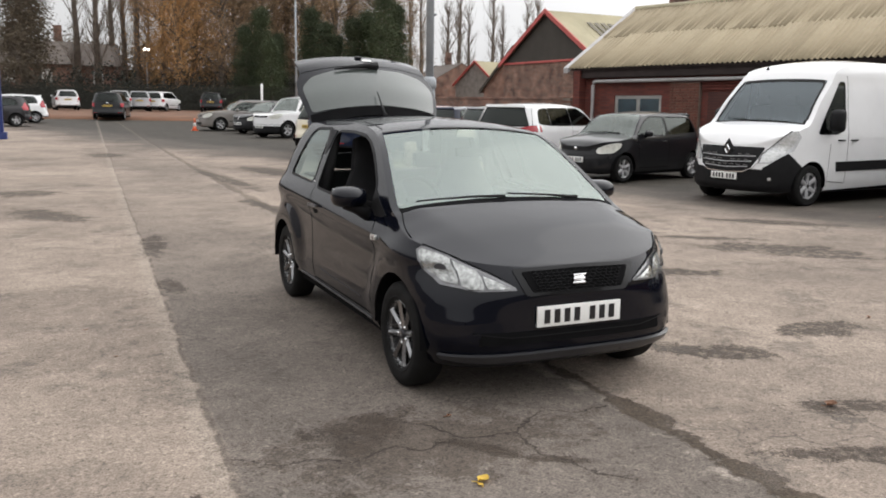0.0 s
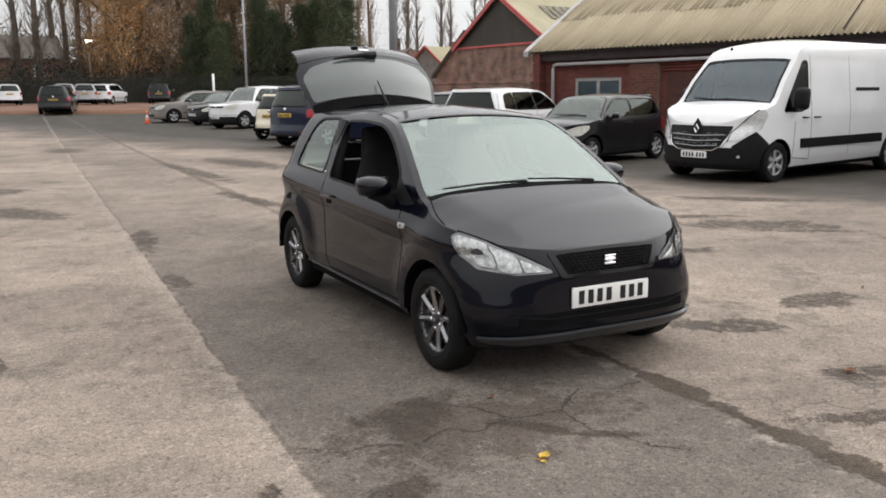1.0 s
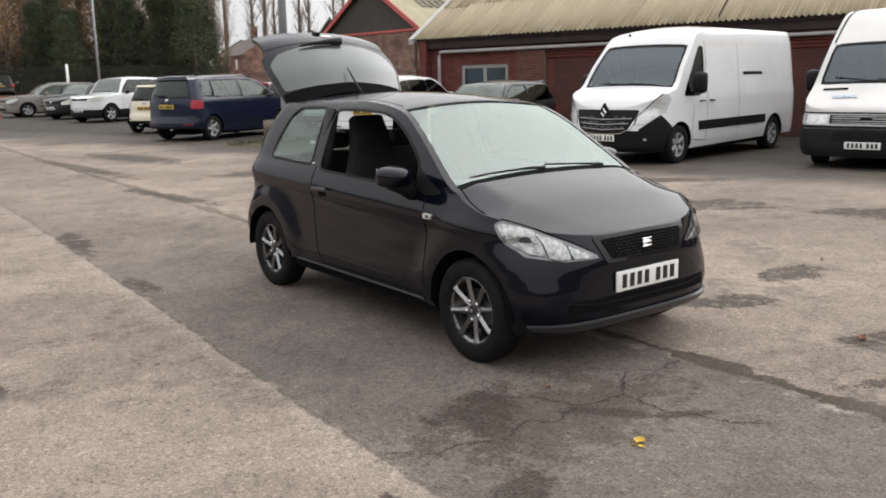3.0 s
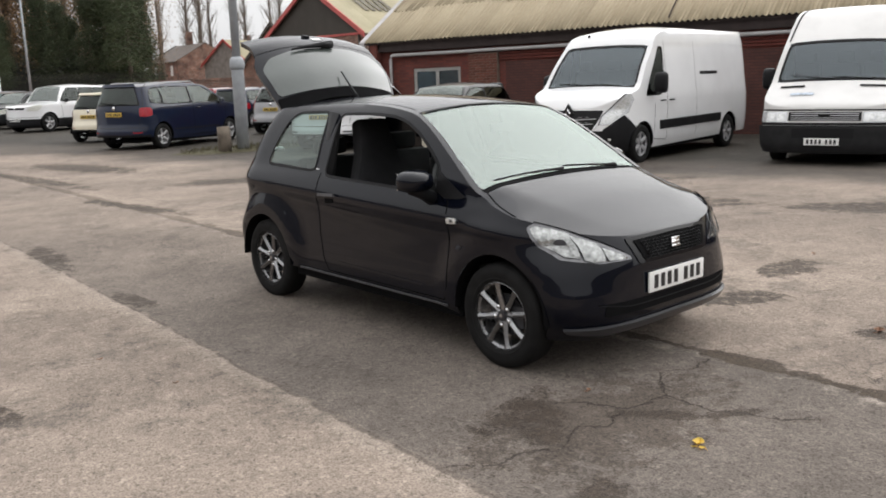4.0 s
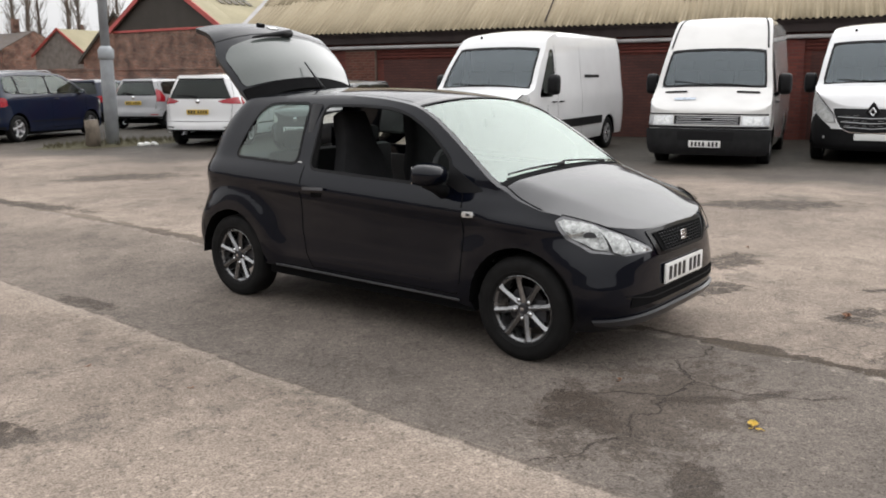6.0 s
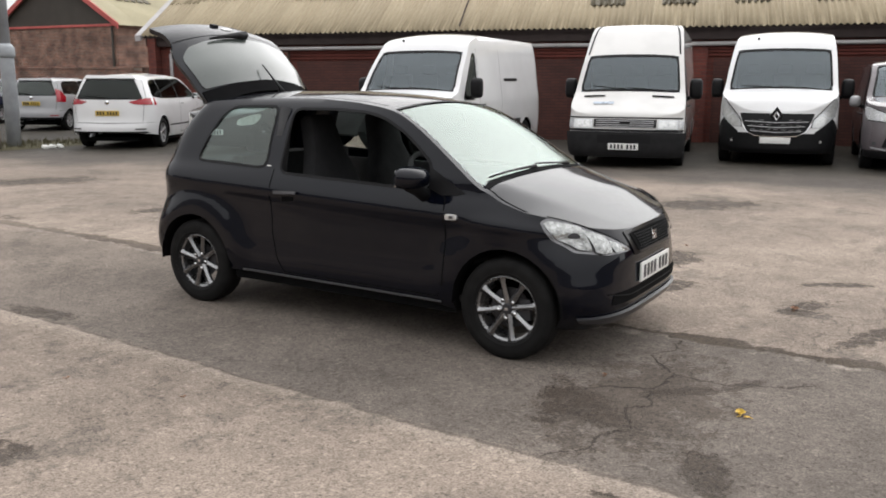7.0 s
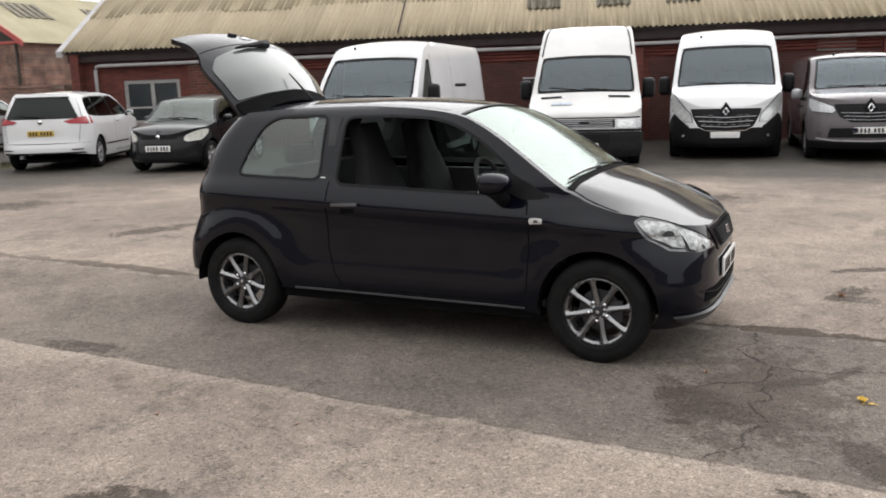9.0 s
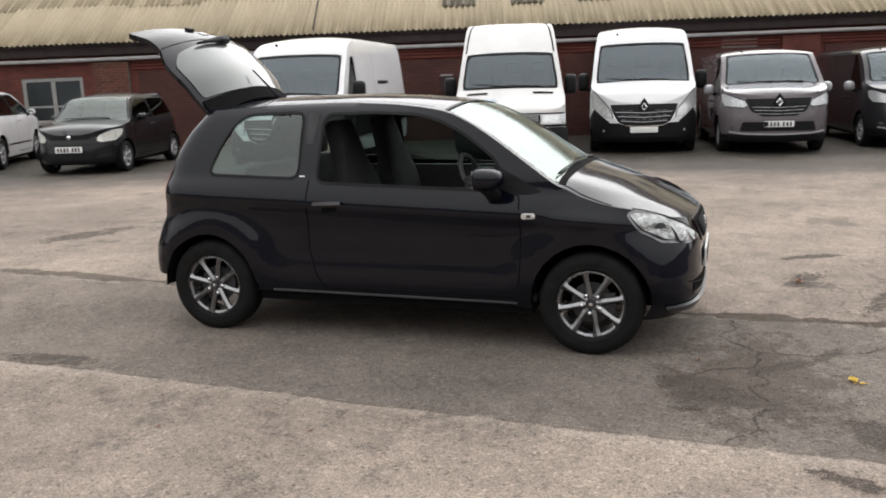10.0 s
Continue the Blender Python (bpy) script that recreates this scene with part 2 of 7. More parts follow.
def curve(pts):
    """A smooth curve through (x, y) points that never overshoots them."""
    xs, ys = [p[0] for p in pts], [p[1] for p in pts]
    h = [b - a for a, b in zip(xs, xs[1:])]
    s = [(b - a) / k for a, b, k in zip(ys, ys[1:], h)]
    t = [s[0]]
    for i in range(1, len(s)):
        t.append(0.0 if s[i - 1] * s[i] <= 0 else 2 * s[i - 1] * s[i] / (s[i - 1] + s[i]))
    t.append(s[-1])

    def at(x):
        if x <= xs[0]:
            return ys[0]
        if x >= xs[-1]:
            return ys[-1]
        i = 0
        while xs[i + 1] < x:
            i += 1
        k = (x - xs[i]) / h[i]
        return ys[i] * (1 + 2 * k) * (1 - k) ** 2 + h[i] * t[i] * k * (1 - k) ** 2 + ys[i + 1] * k * k * (3 - 2 * k) + h[i] * t[i + 1] * k * k * (k - 1)
    return at


def ease(v, lo, hi):
    t = min(1.0, max(0.0, (v - lo) / (hi - lo)))
    return t * t * (3 - 2 * t)


def ground_z(x, y):
    sag = ease(x, 0.5, 1.4) * ease(x, 4.3, 3.4) * ease(y, 2.4, 3.6) * ease(y, 9.5, 7.4)   # the tarmac sinks a little under the hatchback
    near = 0.0065 * (min(max(y, -30.0), 7.0) - 4.0) * (1 - ease(y, 7.0, 13.0))
    return near + 0.36 * (max(0.0, min(y, 60.0) - 20.0) / 40.0) ** 1.6 - sag * (0.0175 + 0.0062 * (y - 4.2))


def stand(x, y, theta, dz=0.0):
    """The pose of a vehicle whose nose is at (x, y) and whose tail points theta degrees from the x axis."""
    return pose(x, y, ground_z(x, y) + dz, 0, 0, theta - 90)


# ---- vehicles: a shell drawn by its outlines, with panes and arches cut out of it ----
class Shell:
    """x across, y rearwards from the nose, z up from the ground."""

    def __init__(self, length, half, top, crown, sill, front, rear, af, nf, ar, nr, arches, flare=0.015, fr=0.9, nlow=None, crease=None, reach=0.0, plateau=None):
        self.length, self.W, self.top, self.crown, self.zb = length, curve(half), curve(top), curve(crown), curve(sill)
        self.xf, self.xr = curve(front), curve(rear)
        self.af, self.nf, self.ar, self.nr, self.fr = af, nf, ar, nr, fr
        self.arches, self.flare, self.nlow = arches, flare, nlow or nf
        self.crease, self.reach, self.plateau = crease, reach, plateau   # shoulder line, width of the wheel blisters, flat of the bonnet

    def u_front(self, v):
        return self.af * (1 - (1 - min(abs(v), 1.0) ** self.nf) ** (1 / self.nf))

    def u_rear(self, v):
        return self.length - self.ar * (1 - (1 - min(abs(v), 1.0) ** self.nr) ** (1 / self.nr))

    def wide(self, u, z):
        w = self.W(z + (self.crease(u) * ease(z, 0.62, 0.76) * ease(z, 1.0, 0.9) if self.crease else 0.0))
        if u < 1e-14:
            return 0.0
        if u < self.af:
            k = min(1.0, max(0.0, (z - 0.45) / 0.33))
            n = self.nlow + (self.nf - self.nlow) * k
            w *= max(0.0, 1 - (1 - u / self.af) ** n) ** (1 / n)
        d = self.length - u
        if d < 3e-6:
            return 0.0
        if d < self.ar:
            w *= max(0.0, 1 - (1 - max(d, 0.0) / self.ar) ** self.nr) ** (1 / self.nr)
        for au, az, r in self.arches:
            q = math.hypot(u - au, z - az) - r
            if self.reach:
                w += self.flare * (1.25 if au > 2 else 1.0) * (1 - ease(q, 0.05, self.reach)) * ease(z, az - 0.12, az + 0.28) * min(1.0, (self.length - u) / 0.15)
                continue
            w += self.flare * math.exp(-(q / 0.08) ** 2) * (1 if z > az - 0.2 else 0.6)
        return w

    def P(self, u, z, side=1):
        y = u + self.xf(z) * max(0.0, 1 - u / self.fr) ** 1.3 - self.xr(z) * max(0.0, 1 - (self.length - u) / self.fr) ** 1.3
        return Vector((side * self.wide(u, z), y, z))

    def U(self, y, z):
        lo, hi = 0.0, self.length
        for _ in range(30):
            mid = (lo + hi) / 2
            if self.P(mid, z).y < y:
                lo = mid
            else:
                hi = mid
        return lo

    def edge_z(self, u):
        return self.top(u) - self.crown(u)

    def T(self, f, u):
        e = self.P(u, self.edge_z(u))
        rise = 1 - abs(f) ** (2.0 if self.plateau else 2.4)
        if self.plateau and u < 0.82:
            flat, a = self.plateau(u), abs(f)
            fold = 1 - 0.24 * (a / flat) ** 2 if a < flat else 0.76 * (1 - ((a - flat) / (1 - flat)) ** 1.25)
            rise += (fold - rise) * ease(u, 0.82, 0.70)
        return Vector((f * e.x, e.y, e.z + self.crown(u) * rise))

    def side_map(self, side):
        return lambda a, b: self.P(a, b, side)

    def front_map(self):
        return lambda v, z: self.P(self.u_front(v), z, 1 if v > 0 else -1)

    def rear_map(self):
        return lambda v, z: self.P(self.u_rear(v), z, 1 if v > 0 else -1)

    def top_map(self):
        return lambda f, u: self.T(f, u)


def inside(poly, x, y):
    sign = 0
    for (ax, ay), (bx, by) in zip(poly, poly[1:] + poly[:1]):
        c = (bx - ax) * (y - ay) - (by - ay) * (x - ax)
        if abs(c) > 1e-9:
            if sign and (c > 0) != (sign > 0):
                return False
            sign = 1 if c > 0 else -1
    return True


def cut(bm, poly, layer, tag):
    """Cuts a convex outline into a flat sheet and tags the faces in it."""
    x0, x1 = min(p[0] for p in poly) - 1e-4, max(p[0] for p in poly) + 1e-4
    y0, y1 = min(p[1] for p in poly) - 1e-4, max(p[1] for p in poly) + 1e-4
    for (ax, ay), (bx, by) in zip(poly, poly[1:] + poly[:1]):
        fs = [f for f in bm.faces if max(v.co.x for v in f.verts) > x0 and min(v.co.x for v in f.verts) < x1
              and max(v.co.y for v in f.verts) > y0 and min(v.co.y for v in f.verts) < y1]
        es = {e for f in fs for e in f.edges}
        vs = {v for f in fs for v in f.verts}
        bmesh.ops.bisect_plane(bm, geom=[*vs, *es, *fs], dist=1e-5, plane_co=(ax, ay, 0), plane_no=(by - ay, ax - bx, 0))
    for f in bm.faces:
        c = f.calc_center_median()
        if x0 < c.x < x1 and y0 < c.y < y1 and inside(poly, c.x, c.y):
            f[layer] = tag


def patch(poly, fn, lift=0.004, thick=0.0, step=0.06, core=(0, 2.0, 0.5)):
    """A sheet with a convex outline, laid on a surface fn(a, b) and lifted off it."""
    bm = bmesh.new()
    x0, x1 = min(p[0] for p in poly), max(p[0] for p in poly)
    y0, y1 = min(p[1] for p in poly), max(p[1] for p in poly)
    nx, ny = max(2, int((x1 - x0) / step) + 1), max(2, int((y1 - y0) / step) + 1)
    g = [[bm.verts.new((x0 + (x1 - x0) * i / nx, y0 + (y1 - y0) * j / ny, 0)) for j in range(ny + 1)] for i in range(nx + 1)]
    for i in range(nx):
        for j in range(ny):
            bm.faces.new((g[i][j], g[i + 1][j], g[i + 1][j + 1], g[i][j + 1]))
    area = sum(a[0] * b[1] - a[1] * b[0] for a, b in zip(poly, poly[1:] + poly[:1]))
    for (ax, ay), (bx, by) in zip(poly, poly[1:] + poly[:1]):
        s = 1 if area > 0 else -1
        bmesh.ops.bisect_plane(bm, geom=[*bm.verts, *bm.edges, *bm.faces], dist=1e-6, plane_co=(ax, ay, 0),
                               plane_no=((by - ay) * s, (ax - bx) * s, 0), clear_outer=True)
    lay(bm, fn, lift, thick, core)
    return bm


def lay(bm, fn, lift, thick, core=(0, 2.0, 0.5)):
    """Bends a flat sheet onto the surface, lifted off it away from the core."""
    e = 0.002
    spots = []
    for v in bm.verts:
        a, b = v.co.x, v.co.y
        p = fn(a, b)
        across = fn(a + e, b) - fn(a - e, b)
        if across.length < 2e-4:
            across = fn(a + 0.06, b) - fn(a - 0.06, b)
        nrm = across.cross(fn(a, b + e) - fn(a, b - e))
        spots.append((v, p, nrm.normalized()))
    mid = sum((p for _, p, _ in spots), Vector()) / len(spots)
    flip = -1 if sum(nrm.dot(p - Vector(core)) for _, p, nrm in spots) < 0 else 1
    for v, p, nrm in spots:
        v.co = p + nrm * lift * flip
    bm.normal_update()
    ways = {v: nrm * flip for v, _, nrm in spots}
    if sum(f.normal.dot(ways[f.verts[0]]) * f.calc_area() for f in bm.faces) < 0:
        bmesh.ops.reverse_faces(bm, faces=bm.faces[:])
    if thick:
        bmesh.ops.recalc_face_normals(bm, faces=bm.faces)
        if sum(f.normal.dot(ways[f.verts[0]]) * f.calc_area() for f in bm.faces) < 0:
            bmesh.ops.reverse_faces(bm, faces=bm.faces)
        bmesh.ops.solidify(bm, geom=bm.faces[:], thickness=thick)


def seam(pts, fn, width=0.008, lift=0.0015, core=(0, 2.0, 0.5)):
    """A narrow strip along points of a surface."""
    bm = bmesh.new()
    fine = []
    for (ax, ay), (bx, by) in zip(pts, pts[1:]):
        k = max(1, int(math.hypot(bx - ax, by - ay) / 0.05))
        fine += [(ax + (bx - ax) * i / k, ay + (by - ay) * i / k) for i in range(k)]
    fine.append(pts[-1])
    rows = []
    for i, (x, y) in enumerate(fine):
        dx, dy = fine[min(i + 1, len(fine) - 1)][0] - fine[max(i - 1, 0)][0], fine[min(i + 1, len(fine) - 1)][1] - fine[max(i - 1, 0)][1]
        d = math.hypot(dx, dy) or 1
        rows.append([bm.verts.new((x + s * dy / d * width / 2, y - s * dx / d * width / 2, 0)) for s in (-1, 1)])
    for (a, b), (c, d) in zip(rows, rows[1:]):
        bm.faces.new((a, b, d, c))
    lay(bm, fn, lift, 0.0, core)
    return bm


def ring_of(poly, grow):
    """The outline moved outwards by grow."""
    area = sum(a[0] * b[1] - a[1] * b[0] for a, b in zip(poly, poly[1:] + poly[:1]))
    s = 1 if area > 0 else -1
    out = []
    n = len(poly)
    for i in range(n):
        (ax, ay), (bx, by), (cx, cy) = poly[i - 1], poly[i], poly[(i + 1) % n]
        n1, n2 = Vector((by - ay, ax - bx)).normalized(), Vector((cy - by, bx - cx)).normalized()
        m = (n1 + n2).normalized()
        k = grow / max(0.5, m.dot(n1))
        out.append((bx + s * m.x * k, by + s * m.y * k))
    return out


def frame_strip(poly, grow, fn, lift=0.003, thick=0.006):
    """A flat surround between an outline and the same outline grown."""
    bm = bmesh.new()
    big = ring_of(poly, grow)
    inn, out = [], []
    n = len(poly)
    for i in range(n):
        for k in range(4):
            t = k / 4
            inn.append((poly[i][0] + (poly[(i + 1) % n][0] - poly[i][0]) * t, poly[i][1] + (poly[(i + 1) % n][1] - poly[i][1]) * t))
            out.append((big[i][0] + (big[(i + 1) % n][0] - big[i][0]) * t, big[i][1] + (big[(i + 1) % n][1] - big[i][1]) * t))
    vi = [bm.verts.new((*p, 0)) for p in inn]
    vo = [bm.verts.new((*p, 0)) for p in out]
    for i in range(len(vi)):
        j = (i + 1) % len(vi)
        bm.faces.new((vi[i], vi[j], vo[j], vo[i]))
    lay(bm, fn, lift, thick)
    return bm


def soft_poly(poly, r=0.03, k=3):
    """Rounds the corners of an outline."""
    out = []
    n = len(poly)
    for i in range(n):
        a, b, c = Vector(poly[i - 1]), Vector(poly[i]), Vector(poly[(i + 1) % n])
        p, q = b + (a - b).normalized() * min(r, (a - b).length * 0.45), b + (c - b).normalized() * min(r, (c - b).length * 0.45)
        for s in range(k + 1):
            t = s / k
            w = p * (1 - t) ** 2 + b * 2 * t * (1 - t) + q * t * t
            out.append((w.x, w.y))
    return out


def build_shell(sh, root, body_mat, panes, screen, pane_mat, screen_mat, open_panes=(), extra_cut=None, nz=22, fine=0.07, screen_f=0.93, low_mat=None, low=(), smooth=32, across=None):
    """The painted body with its holes, and the glass that sits in them. panes: name -> outline in (y, z)."""
    us = [sh.u_front(i / 12) for i in range(12)]
    ue = [sh.u_rear(i / 12) for i in range(11, -1, -1)]
    k = int((ue[0] - us[-1]) / fine) + 1
    us = us + [us[-1] + (ue[0] - us[-1]) * i / k for i in range(1, k)] + ue
    for s in screen:
        us.append(sh.U(s, sh.top(s) - 0.03))
    us = sorted(us)
    us = [u for i, u in enumerate(us) if i == 0 or u - us[i - 1] > 1e-9]
    flat = bmesh.new()
    tag = flat.faces.layers.int.new("tag")
    g = []
    for u in us:
        z0, z1 = sh.zb(u), sh.edge_z(u)
        g.append([flat.verts.new((u, z0 + (z1 - z0) * j / nz, 0)) for j in range(nz + 1)])
    for i in range(len(us) - 1):
        for j in range(nz):
            flat.faces.new((g[i][j], g[i + 1][j], g[i + 1][j + 1], g[i][j + 1]))
    outlines = {}
    for t, (name, poly) in enumerate(panes.items(), 1):
        poly = [(sh.U(y, z), z) for y, z in soft_poly(poly, 0.05)]
        outlines[name] = poly
        cut(flat, poly, tag, t)
    for poly in low:
        cut(flat, poly, tag, 50)
    for au, az, r in sh.arches:
        cut(flat, [(au + r * math.cos(a * math.tau / 28), az + r * math.sin(a * math.tau / 28)) for a in range(28)], tag, 99)
    flat.verts.index_update()
    names = list(panes)
    body, glassy = bmesh.new(), {}
    for side in (-1, 1):
        made = {}
        for f in flat.faces:
            t = f[tag]
            if t == 99:
                continue
            key = (names[t - 1], side) if t and t < 50 else None
            bm = glassy.setdefault(key, bmesh.new()) if key else body
            vs = []
            for v in f.verts:
                kk = (v.index, key)
                if kk not in made:
                    p = sh.P(v.co.x, v.co.y, side)
                    if key:
                        p.x -= side * 0.006
                    made[kk] = bm.verts.new(p)
                vs.append(made[kk])
            vs = list(dict.fromkeys(vs))
            if len({(round(v.co.x, 5), round(v.co.y, 5), round(v.co.z, 5)) for v in vs}) > 2:
                bm.faces.new(vs if side > 0 else vs[::-1]).material_index = 1 if t == 50 else 0
    flat.verts.index_update()
    half_fs = across or [0.25, 0.5, 0.75, screen_f, 0.97, 1]
    fs = [-f for f in half_fs[::-1]] + [0] + half_fs
    wind = bmesh.new()
    s0, s1 = (sh.U(s, sh.top(s) - 0.03) for s in screen)
    tops = {}
    for i in range(len(us) - 1):
        for j in range(len(fs) - 1):
            glazed = s0 - 1e-4 <= us[i] and us[i + 1] <= s1 + 1e-4 and fs[j] >= -screen_f - 1e-4 and fs[j + 1] <= screen_f + 1e-4
            bm = wind if glazed else body
            q = []
            for a, b in ((i, j), (i + 1, j), (i + 1, j + 1), (i, j + 1)):
                if (a, b, glazed) not in tops:
                    tops[a, b, glazed] = bm.verts.new(sh.T(fs[b], us[a]) - (Vector((0, 0, 0.004)) if glazed else Vector()))
                q.append(tops[a, b, glazed])
            bm.faces.new(q[::-1])
    bmesh.ops.remove_doubles(body, verts=body.verts, dist=2e-4)
    if extra_cut:
        bmesh.ops.delete(body, geom=[f for f in body.faces if extra_cut(f.calc_center_median())], context="FACES")
    bmesh.ops.recalc_face_normals(body, faces=body.faces)
    mats = [body_mat, low_mat] if low_mat else [body_mat]
    part("body", body, mats, root, smooth=smooth)
    part("windscreen", wind, screen_mat, root, "sloping windscreen glass reflecting pale sky").visible_shadow = False
    for (name, side), bm in glassy.items():
        fn = sh.side_map(side)
        part("window_seal", frame_strip(outlines[name], 0.016, fn), M_TRIM, root)
        if (name, side) in open_panes:
            bm.free()
            continue
        pane = part(name, bm, pane_mat, root)
        pane.visible_shadow = False
    return outlines


SPOKES = {}


def make_wheel(root, x, y, r, width, rim_r, side, spokes, cover_mat, style="alloy", twist=0.3, dz=0.0, spoke_mat=None, cap_mat=None):
    """A wheel: rim with spokes, tyre, hub cap and brake disc. side: -1 or 1, the outward way."""
    rim = bmesh.new()
    w = width / 2
    lathe(rim, [(rim_r, w * 0.86), (rim_r * 1.0, w * 0.7), (rim_r * 0.93, w * 0.62), (rim_r * 0.9, -w * 0.7), (rim_r, -w * 0.8), (rim_r * 1.02, -w * 0.78), (rim_r * 1.02, w * 0.84)], 40, True)
    at = pose(x, y, r + dz, 0, 0, 0 if side > 0 else 180)
    dish = bmesh.new()
    if style == "cover":
        lathe(dish, [(0.001, w * 0.6), (rim_r * 0.3, w * 0.62), (rim_r * 0.36, w * 0.5), (rim_r * 0.62, w * 0.48), (rim_r * 0.92, w * 0.6)], 32)
    bmesh.ops.recalc_face_normals(rim, faces=rim.faces)
    wheel = part("wheel", rim, cover_mat, root, at=at)
    if style == "cover":
        part("wheel_cover", dish, M_ALLOY_DARK, wheel)
    key = (width, rim_r, style, (spoke_mat or cover_mat).name)
    if key not in SPOKES:
        sp = bmesh.new()
        ww = {"alloy": 0.09, "sport": 0.15, "cover": 0.17}[style]
        rows = []
        for q, h, d in [(0.1, ww * 1.25, 0.64), (0.3, ww * 1.15, 0.70), (0.6, ww * 0.95, 0.77), (0.84, ww * 1.0, 0.82), (0.97, ww * 1.7, 0.84)]:
            rows.append([sp.verts.new(Vector((w * (d - t), s * h * rim_r, q * rim_r))) for s, t in ((-1, 0.16), (-0.12, 0.0), (0.12, 0.0), (1, 0.16), (0.8, 0.42), (-0.8, 0.42))])
        for r0, r1 in zip(rows, rows[1:]):
            for k in range(6):
                sp.faces.new((r0[k], r0[(k + 1) % 6], r1[(k + 1) % 6], r1[k]))
        bmesh.ops.recalc_face_normals(sp, faces=sp.faces)
        SPOKES[key] = mesh_of("spoke", sp, spoke_mat or cover_mat)
    for i in range(spokes):
        o = new("spoke", SPOKES[key])
        o.parent = wheel
        o.matrix_local = Matrix.Rotation(twist + i * math.tau / spokes, 4, "X")
    tyre = bmesh.new()
    lathe(tyre, [(rim_r * 0.98, w * 0.8), (rim_r * 1.05, w * 0.92), (rim_r * 1.12, w * 0.99), (rim_r * 1.14, w * 0.965), ((rim_r + r) / 2, w * 1.02), (r * 0.9, w * 0.985), (r * 0.91, w * 0.955), (r * 0.94, w * 0.93), (r * 0.985, w * 0.78), (r, w * 0.5), (r, -w * 0.5), (r * 0.985, -w * 0.78), (r * 0.94, -w * 0.93), ((rim_r + r) / 2, -w), (rim_r * 0.98, -w * 0.8)], 48)
    part("tyre", tyre, M_RUBBER, wheel)
    disc = bmesh.new()
    lathe(disc, [(0.001, w * 0.2), (rim_r * 0.62, w * 0.2), (rim_r * 0.62, w * 0.08), (0.001, w * 0.08)], 24)
    box(disc, w * 0.0, w * 0.34, rim_r * 0.3, rim_r * 0.7, -0.06, 0.06, 0.006)
    part("brake_disc", disc, M_ALLOY_DARK, wheel)
    cap = bmesh.new()
    lathe(cap, [(0.001, w * 0.78), (rim_r * 0.15, w * 0.77), (rim_r * 0.19, w * 0.5)], 20)
    hub = part("hub_cap", cap, cap_mat or M_CHROME, wheel)
    if cap_mat:
        for i in range(5):
            a = twist + (i + 0.5) * math.tau / 5
            bolt = bmesh.new()
            tube(bolt, [(w * 0.55, rim_r * 0.29 * math.cos(a), rim_r * 0.29 * math.sin(a)), (w * 0.74, rim_r * 0.29 * math.cos(a), rim_r * 0.29 * math.sin(a))], 0.011, 6)
            part("wheel_bolt", bolt, M_CHROME, wheel)
        mark = bmesh.new()
        box(mark, w * 0.775, w * 0.80, -0.010, 0.010, -0.009, 0.009, 0.002)
        part("badge", mark, M_CHROME, hub)
    return wheel


def liners(sh, root, depth=0.28):
    """Dark wheel wells and the underside."""
    for au, az, r in sh.arches:
        for side in (-1, 1):
            bm = bmesh.new()
            rows = []
            for k in range(19):
                a = -0.05 + k * (math.pi + 0.1) / 18
                y, z = au + r * 1.01 * math.cos(a), az + r * 1.01 * math.sin(a)
                w = sh.wide(au, az + r * 0.7) - 0.012
                rows.append([bm.verts.new((side * q, y, z)) for q in (w, w - depth)])
            for (a, b), (c, d) in zip(rows, rows[1:]):
                bm.faces.new((a, b, d, c))
            bm.faces.new([q[1] for q in rows])
            part("wheel_arch_liner", bm, M_MATTE, root)
    bm = bmesh.new()
    lo, hi = sh.arches[0][0] + sh.arches[0][2], sh.arches[1][0] - sh.arches[1][2]
    z = sh.zb(sh.length / 2)
    w = sh.wide(sh.length / 2, z)
    box(bm, -w + 0.03, w - 0.03, lo, hi, z - 0.06, z + 0.02, 0.01)
    box(bm, -w + 0.3, w - 0.3, 0.25, sh.length - 0.3, z - 0.05, z + 0.03, 0.01)
    part("underbody", bm, M_MATTE, root)


def plate(root, y, z, x=0.0, width=0.52, height=0.111, yellow=False, back=False, tilt=0.0, blank=False):
    """A number plate whose characters are plain bars."""
    s = 1 if back else -1
    bm = bmesh.new()
    box(bm, -width / 2, width / 2, -0.006, 0.006, -height / 2, height / 2, 0.004)
    p = part("number_plate", bm, M_PLATE_Y if yellow else M_PLATE, root, "yellow rear number plate" if yellow else "white front number plate", at=pose(x, y, z, tilt))
    if blank:
        return p
    n = 7
    for i in range(n):
        bars = bmesh.new()
        cx = (i - 3 + (0.28 if i > 3 else -0.28)) * width * 0.118
        box(bars, cx - width * 0.033, cx + width * 0.033, s * 0.0065, s * 0.009, -height * 0.33, height * 0.33)
        part("plate_bar", bars, M_INK, p, smooth=0)
    return p


